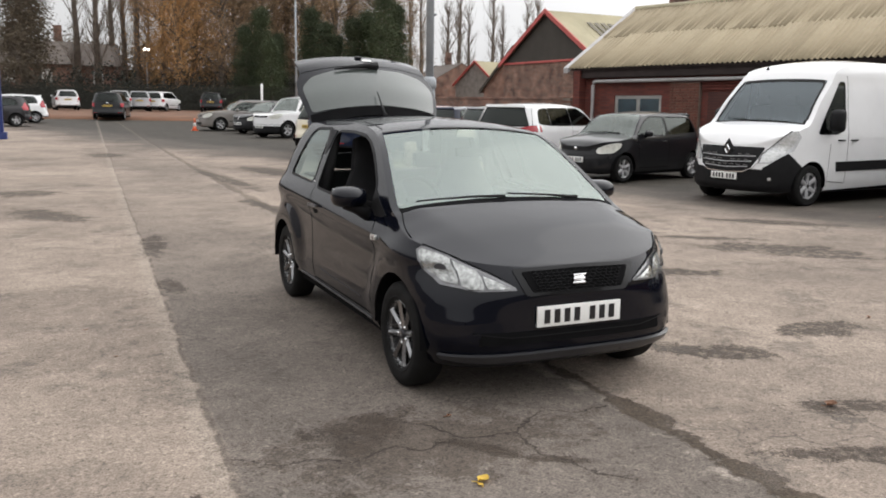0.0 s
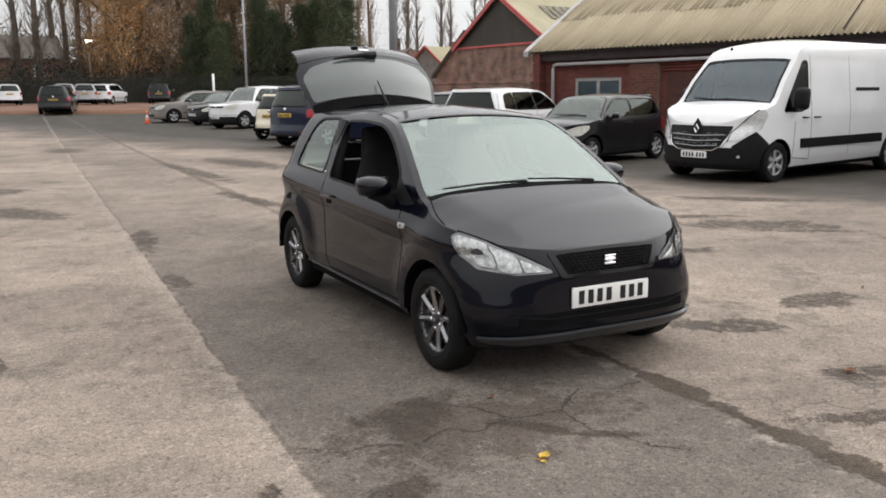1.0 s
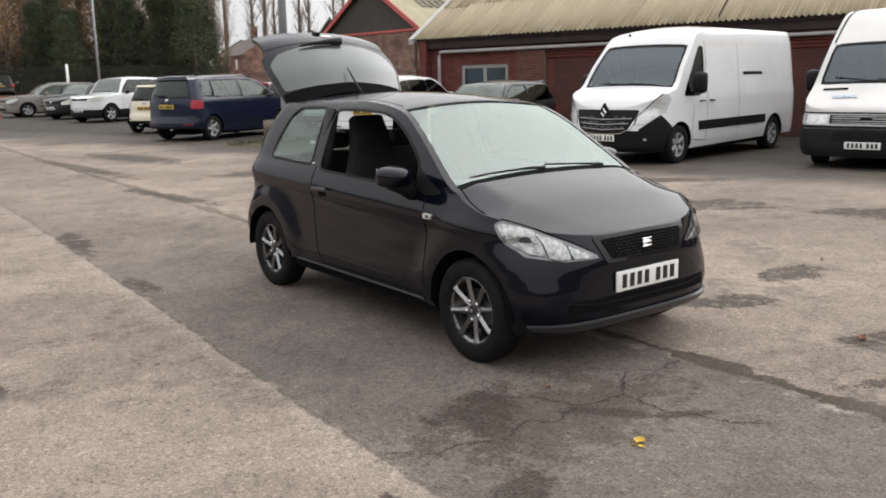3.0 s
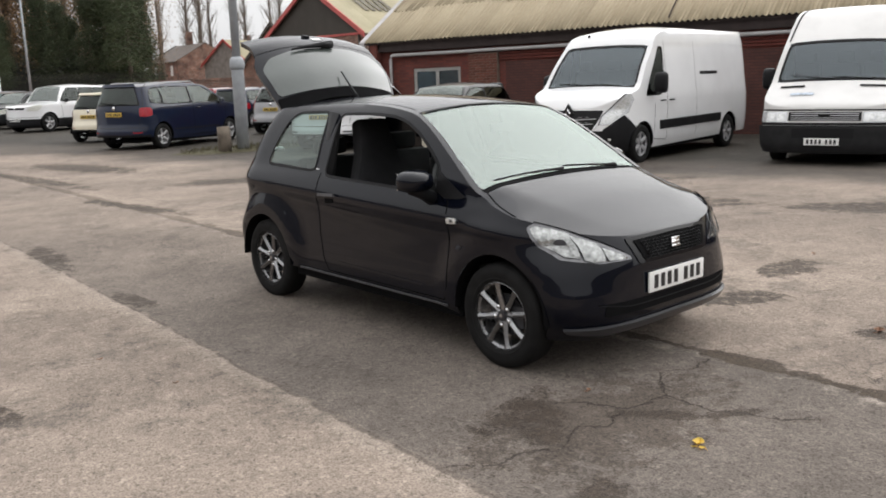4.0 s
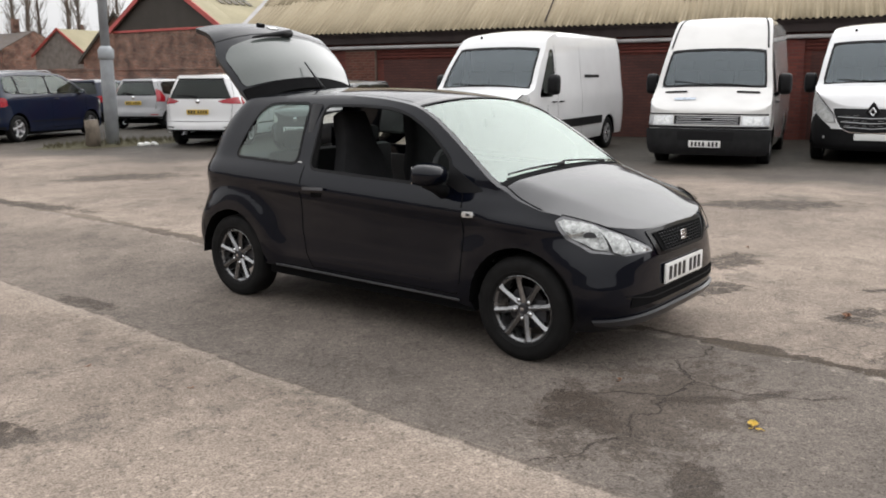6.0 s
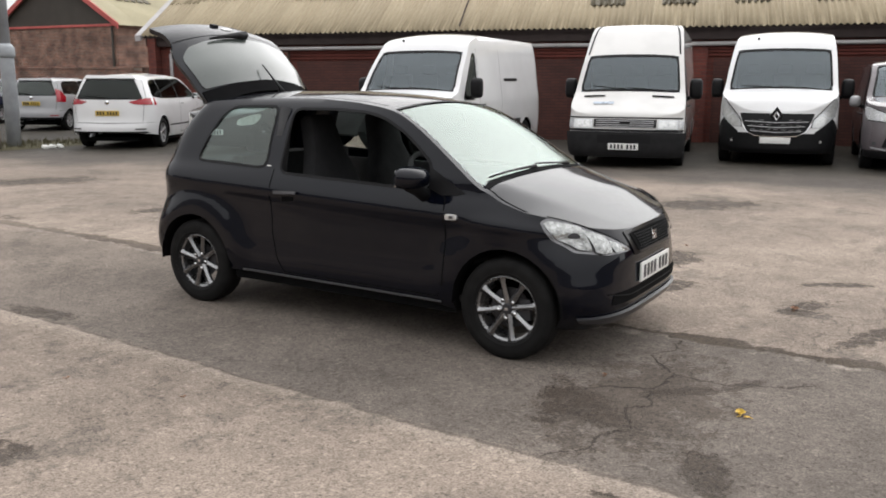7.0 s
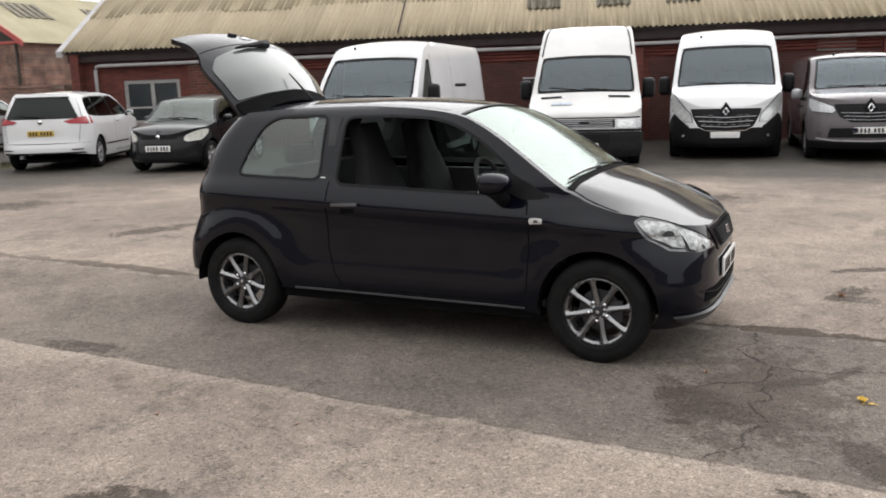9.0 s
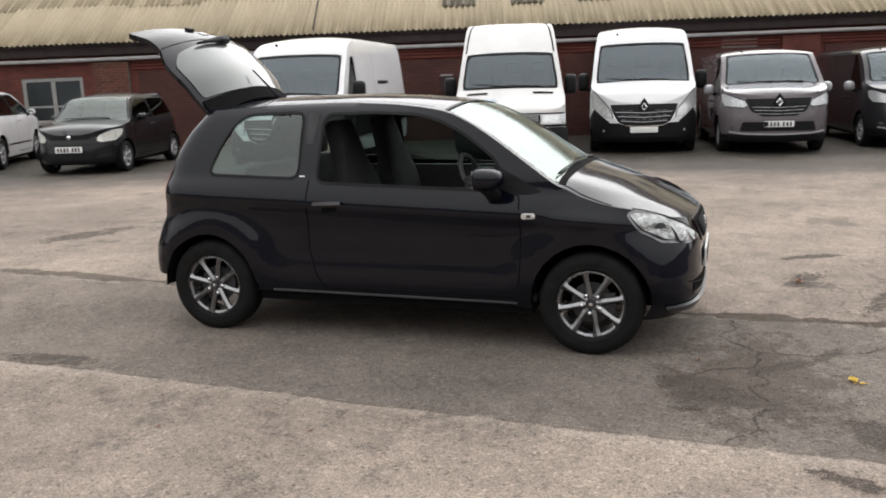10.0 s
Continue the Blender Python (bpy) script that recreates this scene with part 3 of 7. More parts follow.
def mirror(root, sh, y, z, side, mats, size=(0.2, 0.1, 0.14), arm=0.06, square=0.7):
    """A door mirror: shell, glass and arm."""
    w = sh.P(sh.U(y, z), z).x
    bm = bmesh.new()
    bmesh.ops.create_uvsphere(bm, u_segments=18, v_segments=12, radius=0.5)
    for v in bm.verts:
        v.co.x = math.copysign(abs(v.co.x * 2) ** square / 2, v.co.x) * size[0]
        v.co.z = math.copysign(abs(v.co.z * 2) ** square / 2, v.co.z) * size[2]
        v.co.y = (min(v.co.y, 0.18)) * size[1] * 1.5
    m = part("mirror", bm, mats, root, at=pose(side * (w + arm + size[0] / 2 - 0.02), y, z + size[2] * 0.35))
    g = bmesh.new()
    box(g, -size[0] * 0.4, size[0] * 0.4, size[1] * 0.265, size[1] * 0.285, -size[2] * 0.38, size[2] * 0.38, 0.004)
    part("mirror_glass", g, M_CHROME, m)
    a = bmesh.new()
    tube(a, [(-side * size[0] * 0.2, 0, -size[2] * 0.3), (-side * (size[0] * 0.5 + arm), 0.02, -size[2] * 0.55)], [0.03, 0.035], 8)
    part("mirror_arm", a, M_TRIM, m)
    return m


def wiper(root, sh, f0, u0, f1, u1):
    bm = bmesh.new()
    pts = [sh.T(f0 + (f1 - f0) * t, u0 + (u1 - u0) * t) + Vector((0, -0.004, 0.012)) for t in (0, 0.25, 0.5, 0.75, 1)]
    tube(bm, pts, [0.011, 0.008, 0.006, 0.006, 0.005], 6)
    part("wiper", bm, M_TRIM, root)


def handle(root, sh, y, z, side, material, w=0.17):
    p = sh.P(sh.U(y, z), z, side)
    bm = bmesh.new()
    tube(bm, [(p.x - side * 0.005, y - w / 2, z), (p.x + side * 0.03, y - w / 2 + 0.03, z), (p.x + side * 0.034, y, z + 0.003), (p.x + side * 0.03, y + w / 2 - 0.03, z), (p.x - side * 0.005, y + w / 2, z)], 0.013, 8)
    part("door_handle", bm, material, root)


# ---- the black hatchback with its tailgate raised ----
def seat(name, root, x, y, z, label):
    bm = bmesh.new()
    box(bm, -0.25, 0.25, -0.28, 0.27, 0.0, 0.16, 0.05)
    s = part(name, bm, M_CLOTH, root, label, at=pose(x, y, z))
    b = bmesh.new()
    vs = box(b, -0.25, 0.25, -0.07, 0.07, 0.0, 0.86, 0.05)
    bmesh.ops.subdivide_edges(b, edges=b.edges[:], cuts=3, use_grid_fill=True)
    for v in b.verts:
        if v.co.z > 0.42:
            v.co.x *= 1 - 0.5 * min(1.0, (v.co.z - 0.42) / 0.26) ** 1.2
        v.co.y *= 1 - 0.25 * v.co.z
    part("backrest", b, M_CLOTH, s, at=pose(0, 0.25, 0.06, -16))
    return s


def hero():
    root = thing("hatchback_car", "black three-door hatchback with raised tailgate standing on tarmac", "car", pose(2.472, 3.628, -0.0155, 0, 0, 0.75))
    sh = Shell(
        3.565,
        [(0.15, 0.70), (0.22, 0.765), (0.30, 0.795), (0.36, 0.800), (0.42, 0.797), (0.52, 0.788), (0.66, 0.787), (0.76, 0.794), (0.815, 0.811), (0.84, 0.814), (0.87, 0.806), (0.93, 0.784), (0.98, 0.758), (1.15, 0.695), (1.30, 0.632), (1.38, 0.585), (1.43, 0.53)],
        [(0.0, 0.728), (0.03, 0.742), (0.08, 0.765), (0.16, 0.798), (0.27, 0.845), (0.42, 0.902), (0.58, 0.950), (0.70, 0.982), (0.765, 1.002), (0.80, 1.022), (0.92, 1.103), (1.05, 1.19), (1.20, 1.283), (1.33, 1.352), (1.45, 1.4), (1.60, 1.428), (1.85, 1.452), (2.2, 1.465), (2.6, 1.463), (3.0, 1.45), (3.55, 1.43)],
        [(0.0, 0.005), (0.1, 0.018), (0.2, 0.032), (0.34, 0.05), (0.48, 0.074), (0.62, 0.076), (0.74, 0.058), (0.9, 0.058), (1.4, 0.045), (2.0, 0.042), (2.9, 0.05), (3.2, 0.05), (3.55, 0.03)],
        [(0.0, 0.2), (0.3, 0.2), (0.9, 0.24), (1.1, 0.265), (2.5, 0.275), (3.1, 0.30), (3.3, 0.345), (3.55, 0.36)],
        [(0.15, 0.13), (0.22, 0.06), (0.28, 0.015), (0.36, 0.0), (0.45, 0.005), (0.56, 0.008), (0.62, 0.016), (0.70, 0.04), (0.75, 0.062), (0.80, 0.07), (1.0, 0.0)],
        [(0.2, 0.10), (0.27, 0.05), (0.36, 0.01), (0.5, 0.0), (0.64, 0.05), (0.72, 0.10), (0.82, 0.125), (0.95, 0.145), (1.08, 0.18), (1.23, 0.27), (1.37, 0.41), (1.45, 0.5)],
        0.64, 2.6, 0.45, 4.0, [(0.585, 0.30, 0.335), (3.005, 0.30, 0.33)], 0.034, 0.9, 3.9,
        lambda u: 0.84 - (0.785 + (u - 0.93) * 0.037), 0.23, lambda u: 0.52 + 0.28 * u / 0.75)
    panes = {
        "quarter_window": [(2.995, 1.005), (2.93, 1.16), (2.85, 1.30), (2.76, 1.352), (2.38, 1.362), (2.375, 0.985)],
        "door_window": [(2.235, 0.962), (2.222, 1.348), (1.9, 1.352), (1.64, 1.338), (1.50, 1.305), (1.35, 1.235), (1.23, 1.155), (1.115, 1.062), (1.10, 0.925)],
    }
    rear_open = lambda c: c.z > 0.64 and c.y > 2.98 + (1.45 - c.z) * 0.38 - 0.04 and abs(c.x) < 0.60 - (c.z - 0.7) * 0.1
    ol = build_shell(sh, root, M_BLACK, panes, (0.765, 1.46), M_PANE, M_SCREEN, open_panes=(("door_window", -1),), extra_cut=rear_open, nz=42, fine=0.04, screen_f=0.94,
                     across=[0.1, 0.2, 0.3, 0.4, 0.5, 0.56, 0.62, 0.68, 0.74, 0.8, 0.87, 0.94, 0.97, 1])
    for side in (-1, 1):
        fn = sh.side_map(side)
        su = lambda pts: [(sh.U(y, z), z) for y, z in pts]
        part("door_gap", seam(su([(2.29, 0.97), (2.30, 0.80), (2.30, 0.55), (2.26, 0.40), (2.2, 0.31), (1.02, 0.31), (0.985, 0.40), (0.975, 0.60), (0.985, 0.88), (1.03, 0.93)]), fn, 0.008), M_MATTE, root)
        part("side_moulding", patch(su([(2.1, 0.372), (2.08, 0.392), (1.2, 0.376), (1.22, 0.362)]), fn, 0.004, 0.004), M_BLACK, root)
        part("sill_strip", patch(su([(2.56, 0.283), (2.56, 0.294), (1.0, 0.286), (1.0, 0.276)]), fn, 0.008, 0.006), M_LIP, root, "thin pale strip along the sill")
        part("maker_mark", patch(su([(2.355, 0.988), (2.355, 0.994), (2.32, 0.994), (2.32, 0.988)]), fn, 0.004, 0.0, 0.03), M_PLATE, root)
        part("mirror_corner", patch(su([(1.105, 0.93), (1.11, 1.05), (0.985, 0.985), (0.86, 0.915), (0.92, 0.9), (1.02, 0.896)]), fn, 0.004, 0.004), M_TRIM, root)
        part("door_handle", patch(su([(2.24, 0.827), (2.24, 0.84), (2.06, 0.843), (2.06, 0.83)]), fn, 0.026, 0.012, 0.03), M_LIP, root)
        part("handle_recess", patch(su([(2.20, 0.775), (2.19, 0.81), (2.09, 0.812), (2.10, 0.785)]), fn, 0.002, 0.0, 0.03), M_MATTE, root)
        rep = part("side_repeater", patch(soft_poly(su([(0.965, 0.768), (0.965, 0.797), (0.89, 0.8), (0.885, 0.772)]), 0.012), fn, 0.012, 0.012, 0.02), M_LAMP, root, "small clear side repeater lamp")
        part("lamp_core", patch(su([(0.935, 0.778), (0.935, 0.79), (0.912, 0.79), (0.912, 0.778)]), fn, 0.014, 0.004, 0.02), M_ALLOY_DARK, rep)
        mir = mirror(root, sh, 1.155, 0.955, side, M_BLACK, (0.215, 0.15, 0.128), 0.045)
        base = bmesh.new()
        tube(base, [(side * 0.03, 0.0, -0.045), (-side * 0.05, -0.01, -0.07), (-side * 0.13, -0.03, -0.115)], [0.028, 0.036, 0.046], 8)
        part("mirror_foot", base, M_TRIM, mir)
        # headlamp: bezel, main reflector, inner reflector and indicator
        fr = sh.front_map()
        s = side
        lamp_o = [(s * v, z) for v, z in [(0.955, 0.795), (0.94, 0.818), (0.90, 0.808), (0.77, 0.766), (0.58, 0.702), (0.37, 0.632), (0.345, 0.614), (0.60, 0.610), (0.84, 0.636), (0.925, 0.70)]]
        lamp = part("headlight", patch(soft_poly(lamp_o, 0.01, 2), fr, 0.003, 0.0, 0.04), M_LAMP_DARK, root, "clear swept-back headlight with chrome reflectors")
        for name_, pts, swell in (("reflector", [(0.946, 0.790), (0.934, 0.803), (0.88, 0.790), (0.80, 0.764), (0.735, 0.640), (0.83, 0.652), (0.915, 0.704)], 0.022),
                                  ("reflector", [(0.785, 0.757), (0.65, 0.712), (0.60, 0.668), (0.565, 0.620), (0.66, 0.620), (0.72, 0.634)], 0.018),
                                  ("indicator", [(0.60, 0.690), (0.48, 0.652), (0.375, 0.622), (0.545, 0.621), (0.585, 0.66)], 0.012)):
            piece = patch([(s * v, z) for v, z in pts], fr, 0.006, 0.0, 0.018)
            mid = sum((v.co for v in piece.verts), Vector()) / len(piece.verts)
            far = max((v.co - mid).length for v in piece.verts)
            for v in piece.verts:
                k = 1 - min(1.0, (v.co - mid).length / far) ** 2
                v.co += Vector((s * 0.35, -1, 0.25)).normalized() * swell * k
            part(name_, piece, M_REFLECT, lamp, "amber-backed clear indicator" if name_ == "indicator" else "")
        circle = lambda r: [(s * (0.835 + r * math.cos(a * math.tau / 16) / 0.55), 0.722 + r * math.sin(a * math.tau / 16)) for a in range(16)]
        part("bulb_cap", patch(circle(0.016), fr, 0.03, 0.006, 0.02), M_ALLOY_DARK, lamp)
        part("hood_gap", seam([(s * 0.94, 0.826), (s * 0.90, 0.814), (s * 0.77, 0.772), (s * 0.58, 0.708), (s * 0.42, 0.652)], fr, 0.007), M_MATTE, root)
    fr = sh.front_map()
    part("grille_surround", patch(soft_poly([(-0.43, 0.718), (-0.27, 0.580), (0.27, 0.580), (0.43, 0.718), (0, 0.728)], 0.03), fr, 0.006, 0.008), M_GLOSS, root)
    gr = part("grille", patch(soft_poly([(-0.36, 0.702), (-0.235, 0.598), (0.235, 0.598), (0.36, 0.702), (0, 0.71)], 0.02), fr, 0.011, 0.003), M_MATTE, root, "black honeycomb grille")
    mesh = bmesh.new()
    for k in range(7):
        z = 0.609 + k * 0.0155
        half = 0.235 + (z - 0.598) / 0.107 * 0.115
        for i in range(-12, 13):
            v = (i + 0.5 * (k % 2)) * 0.036 + 1e-4
            if abs(v) < half - 0.03:
                ring = []
                for r in (0.95, 0.72):
                    for a in range(6):
                        ang = radians(30 + 60 * a)
                        q = fr(v + r * 0.0205 * math.cos(ang) + (1e-5 if v > 0 else -1e-5), z + r * 0.0098 * math.sin(ang))
                        ring.append(mesh.verts.new(q + Vector((0, -0.016 if r > 0.9 else -0.012, 0))))
                for a in range(6):
                    b_ = (a + 1) % 6
                    mesh.faces.new((ring[a], ring[b_], ring[6 + b_], ring[6 + a]))
    part("grille_mesh", mesh, M_TRIM, gr, smooth=0)
    bd = bmesh.new()
    for z0, z1, x0, x1 in ((0.024, 0.042, -0.042, 0.05), (-0.009, 0.009, -0.044, 0.044), (-0.042, -0.024, -0.05, 0.042)):
        box(bd, x0, x1, -0.008, 0.008, z0, z1, 0.004)
    box(bd, -0.036, 0.036, -0.004, 0.006, -0.036, 0.036, 0.003)
    pe = fr(0.001, 0.657)
    part("badge", bd, M_CHROME, gr, "plain chrome emblem", at=pose(0, pe.y - 0.016, 0.657, -14) @ Matrix.Diagonal((0.85, 0.72, 0.62, 1)))
    part("lower_intake", patch(soft_poly([(-0.52, 0.335), (-0.50, 0.40), (0.50, 0.40), (0.52, 0.335)], 0.02), fr, 0.003, 0.0), M_MATTE, root)
    part("intake_lip", seam([(-0.56, 0.40), (-0.3, 0.372), (0.3, 0.372), (0.56, 0.40)], fr, 0.006, 0.008), M_TRIM, root)
    part("front_lip", patch([(-0.80, 0.285), (-0.78, 0.268), (-0.52, 0.250), (0, 0.247), (0.52, 0.250), (0.78, 0.268), (0.80, 0.285)], fr, 0.024, 0.02), M_SKIRT, root, "grey plastic spoiler lip under the bumper")
    plate(root, -0.006, 0.472, 0.0, tilt=0, width=0.52)
    wiper(root, sh, 0.62, 0.77, -0.02, 0.795)
    wiper(root, sh, -0.05, 0.775, -0.80, 0.80)
    cowl = bmesh.new()
    rows = []
    for k in range(25):
        f = -0.95 + 1.9 * k / 24
        a, b = sh.T(f, sh.U(0.73, 1.0)), sh.T(f, sh.U(0.775, 1.0))
        rows.append([cowl.verts.new(p + Vector((0, 0, 0.003))) for p in (a, b)])
    for (a, b), (c, d) in zip(rows, rows[1:]):
        cowl.faces.new((a, b, d, c))
    part("scuttle", cowl, M_MATTE, root)
    for s in (-1, 1):
        part("roof_strip", seam([(s * 0.9, 1.55), (s * 0.9, 2.95)], sh.top_map(), 0.014, 0.002), M_TRIM, root)
        part("bonnet_gap", seam([(s * 0.93, 0.79), (s * 0.955, 0.7), (s * 0.97, 0.6), (s * 0.985, 0.45)], sh.top_map(), 0.009, 0.002), M_MATTE, root)
    part("windscreen_band", patch([(-0.94, 1.455), (0.94, 1.455), (0.94, 1.475), (-0.94, 1.475)], sh.top_map(), 0.003, 0.0), M_TRIM, root)
    ant = bmesh.new()
    tube(ant, [(0, 2.88, 1.45), (0, 2.91, 1.49), (0, 3.07, 1.65)], [0.022, 0.01, 0.005], 8)
    part("aerial", ant, M_TRIM, root, "short black roof aerial")
    for y in (0.585, 3.005):
        for side in (-1, 1):
            make_wheel(root, side * 0.712, y, 0.294, 0.175, 0.188, side, 8, M_ALLOY, dz=-0.006, twist=0.2 if y < 1 else 0.55, spoke_mat=M_SPOKE, cap_mat=M_ALLOY_DARK)
    liners(sh, root)
    # cabin
    fl = bmesh.new()
    box(fl, -0.72, 0.72, 0.9, 3.2, 0.27, 0.31, 0.01)
    part("cabin_floor", fl, M_CABIN, root)
    for side in (-1, 1):
        dp = bmesh.new()
        box(dp, side * 0.70 - 0.02, side * 0.70 + 0.02, 1.0, 2.95, 0.3, 0.925, 0.015)
        part("door_card", dp, M_DASH, root)
        ss = bmesh.new()
        tube(ss, [(side * 0.70, 2.31, 0.92), (side * 0.60, 2.31, 1.36)], [0.05, 0.045], 6)
        part("pillar_trim", ss, M_CABIN, root)
    seat("front_seat", root, -0.36, 1.78, 0.42, "black cloth front seat with fixed headrest")
    seat("front_seat", root, 0.36, 1.78, 0.42, "black cloth front seat with fixed headrest")
    rb = bmesh.new()
    box(rb, -0.6, 0.6, 2.35, 2.75, 0.4, 0.58, 0.05)
    bench = part("rear_bench", rb, M_CLOTH, root)
    bb = bmesh.new()
    box(bb, -0.6, 0.6, 2.72, 2.84, 0.5, 1.03, 0.04)
    part("backrest", bb, M_CLOTH, bench)
    for x in (-0.34, 0.34):
        hr = bmesh.new()
        box(hr, x - 0.13, x + 0.13, 2.74, 2.83, 1.04, 1.17, 0.035)
        part("headrest", hr, M_CLOTH, bench)
    ps = bmesh.new()
    box(ps, -0.58, 0.58, 2.86, 3.26, 0.96, 0.98, 0.006)
    part("parcel_shelf", ps, M_CABIN, root)
    dash = bmesh.new()
    prof = [(0.84, 0.92), (0.95, 0.955), (1.14, 0.94), (1.22, 0.87), (1.2, 0.7), (1.12, 0.5), (0.84, 0.5)]
    ends = [[dash.verts.new((x, y, z)) for y, z in prof] for x in (-0.68, 0.68)]
    for i in range(len(prof)):
        j = (i + 1) % len(prof)
        dash.faces.new((ends[0][i], ends[0][j], ends[1][j], ends[1][i]))
    for e in ends:
        dash.faces.new(e)
    bmesh.ops.recalc_face_normals(dash, faces=dash.faces)
    part("dashboard", dash, M_DASH, root)
    sw = bmesh.new()
    ring = [(0.18 * math.cos(a * math.tau / 28), 0, 0.18 * math.sin(a * math.tau / 28)) for a in range(29)]
    tube(sw, ring, 0.016, 8, False)
    for a in (0.0, math.pi, -math.pi / 2):
        tube(sw, [(0, 0.02, 0), (0.17 * math.cos(a), 0, 0.17 * math.sin(a))], 0.014, 6)
    box(sw, -0.06, 0.06, 0.0, 0.04, -0.05, 0.05, 0.015)
    part("steering_wheel", sw, M_DASH, root, at=pose(-0.36, 1.36, 0.92, -25))
    im = bmesh.new()
    box(im, -0.11, 0.11, 1.3, 1.32, 1.22, 1.28, 0.008)
    tube(im, [(0, 1.31, 1.27), (0, 1.33, 1.34)], 0.01, 6)
    part("rear_view_mirror", im, M_TRIM, root)
    # raised tailgate
    prof = curve([(0.0, 1.455), (0.10, 1.545), (0.22, 1.66), (0.34, 1.765), (0.46, 1.855), (0.58, 1.915), (0.70, 1.955)])
    yy = curve([(0.0, 2.985), (0.10, 3.05), (0.22, 3.13), (0.34, 3.235), (0.46, 3.35), (0.58, 3.48), (0.70, 3.625)])
    half = curve([(0.0, 0.55), (0.12, 0.585), (0.30, 0.615), (0.38, 0.61), (0.46, 0.57), (0.56, 0.56), (0.70, 0.545)])

    def gate(f, s):
        w = half(s)
        drop = (0.13 - 0.07 * ease(s, 0.3, 0.6)) * abs(f) ** 2.2
        a = math.atan2(prof(s + 0.01) - prof(s - 0.01), yy(s + 0.01) - yy(s - 0.01)) if 0.01 < s < 0.69 else 0.5
        return Vector((f * w, yy(s) + drop * math.sin(a), prof(s) - drop * math.cos(a)))

    UNDER = (0, 3.9, 1.2)
    tg = part("tailgate", patch([(-1, 0.0), (1, 0.0), (1, 0.7), (-1, 0.7)], gate, 0.0, 0.035, 0.04, core=UNDER), M_BLACK, root, "raised black tailgate, open high above the roof")
    part("rear_window", patch(soft_poly([(-0.93, 0.085), (0.93, 0.085), (0.93, 0.33), (0.80, 0.40), (0.5, 0.43), (-0.5, 0.43), (-0.80, 0.40), (-0.93, 0.33)], 0.04), gate, 0.006, 0.0, 0.04, core=UNDER), M_TAILGLASS, tg, "tailgate glass mirroring the pale sky")
    part("roof_spoiler", patch([(-1.0, 0.0), (1.0, 0.0), (0.97, 0.07), (0.0, 0.088), (-0.97, 0.07)], gate, 0.012, 0.02, 0.04, core=UNDER), M_MATTE, tg)
    rw = bmesh.new()
    c = [gate(0.16 - 0.66 * t, 0.455 - 0.035 * t) + Vector((0, -0.02, 0.022)) for t in (0, 0.25, 0.7, 1)]
    tube(rw, c, [0.036, 0.026, 0.014, 0.008], 6)
    part("rear_wiper", rw, M_TRIM, tg)
    part("gate_handle", patch([(-0.045, 0.63), (0.045, 0.63), (0.045, 0.665), (-0.045, 0.665)], gate, 0.018, 0.018, 0.03, core=UNDER), M_TRIM, tg)
    part("badge", patch([(0.02, 0.565), (0.17, 0.565), (0.17, 0.605), (0.02, 0.605)], gate, 0.006, 0.005, 0.03, core=UNDER), M_PLATE, tg, "small plain chrome emblem")
    part("panel_gap", seam([(-0.98, 0.475), (0, 0.49), (0.98, 0.475)], gate, 0.007, 0.002, core=UNDER), M_TRIM, tg)
    for side in (-1, 1):
        lin = bmesh.new()
        tube(lin, [(side * 0.50, 3.06, 1.30), (side * 0.50, 3.25, 1.60)], [0.012, 0.008], 8)
        part("gas_strut", lin, M_TRIM, tg)
    for side in (-1, 1):
        part("tail_light", patch([(side * 0.86, 0.74), (side * 0.93, 0.74), (side * 0.93, 1.02), (side * 0.86, 1.02)], sh.rear_map(), 0.004, 0.0), M_RED, root)
    return root


M_TAILGLASS = mat("dusty_rear_glass", (0.06, 0.07, 0.065), 0.3, 0.0, vary=0.1, scale=2, fine=60, bump=0.0, coat=1.0, rough_vary=0.05)
M_TAILGLASS.node_tree.nodes["Principled BSDF"].inputs["IOR"].default_value = 1.45
M_TAILGLASS.node_tree.nodes["Principled BSDF"].inputs["Coat IOR"].default_value = 1.42
hero()


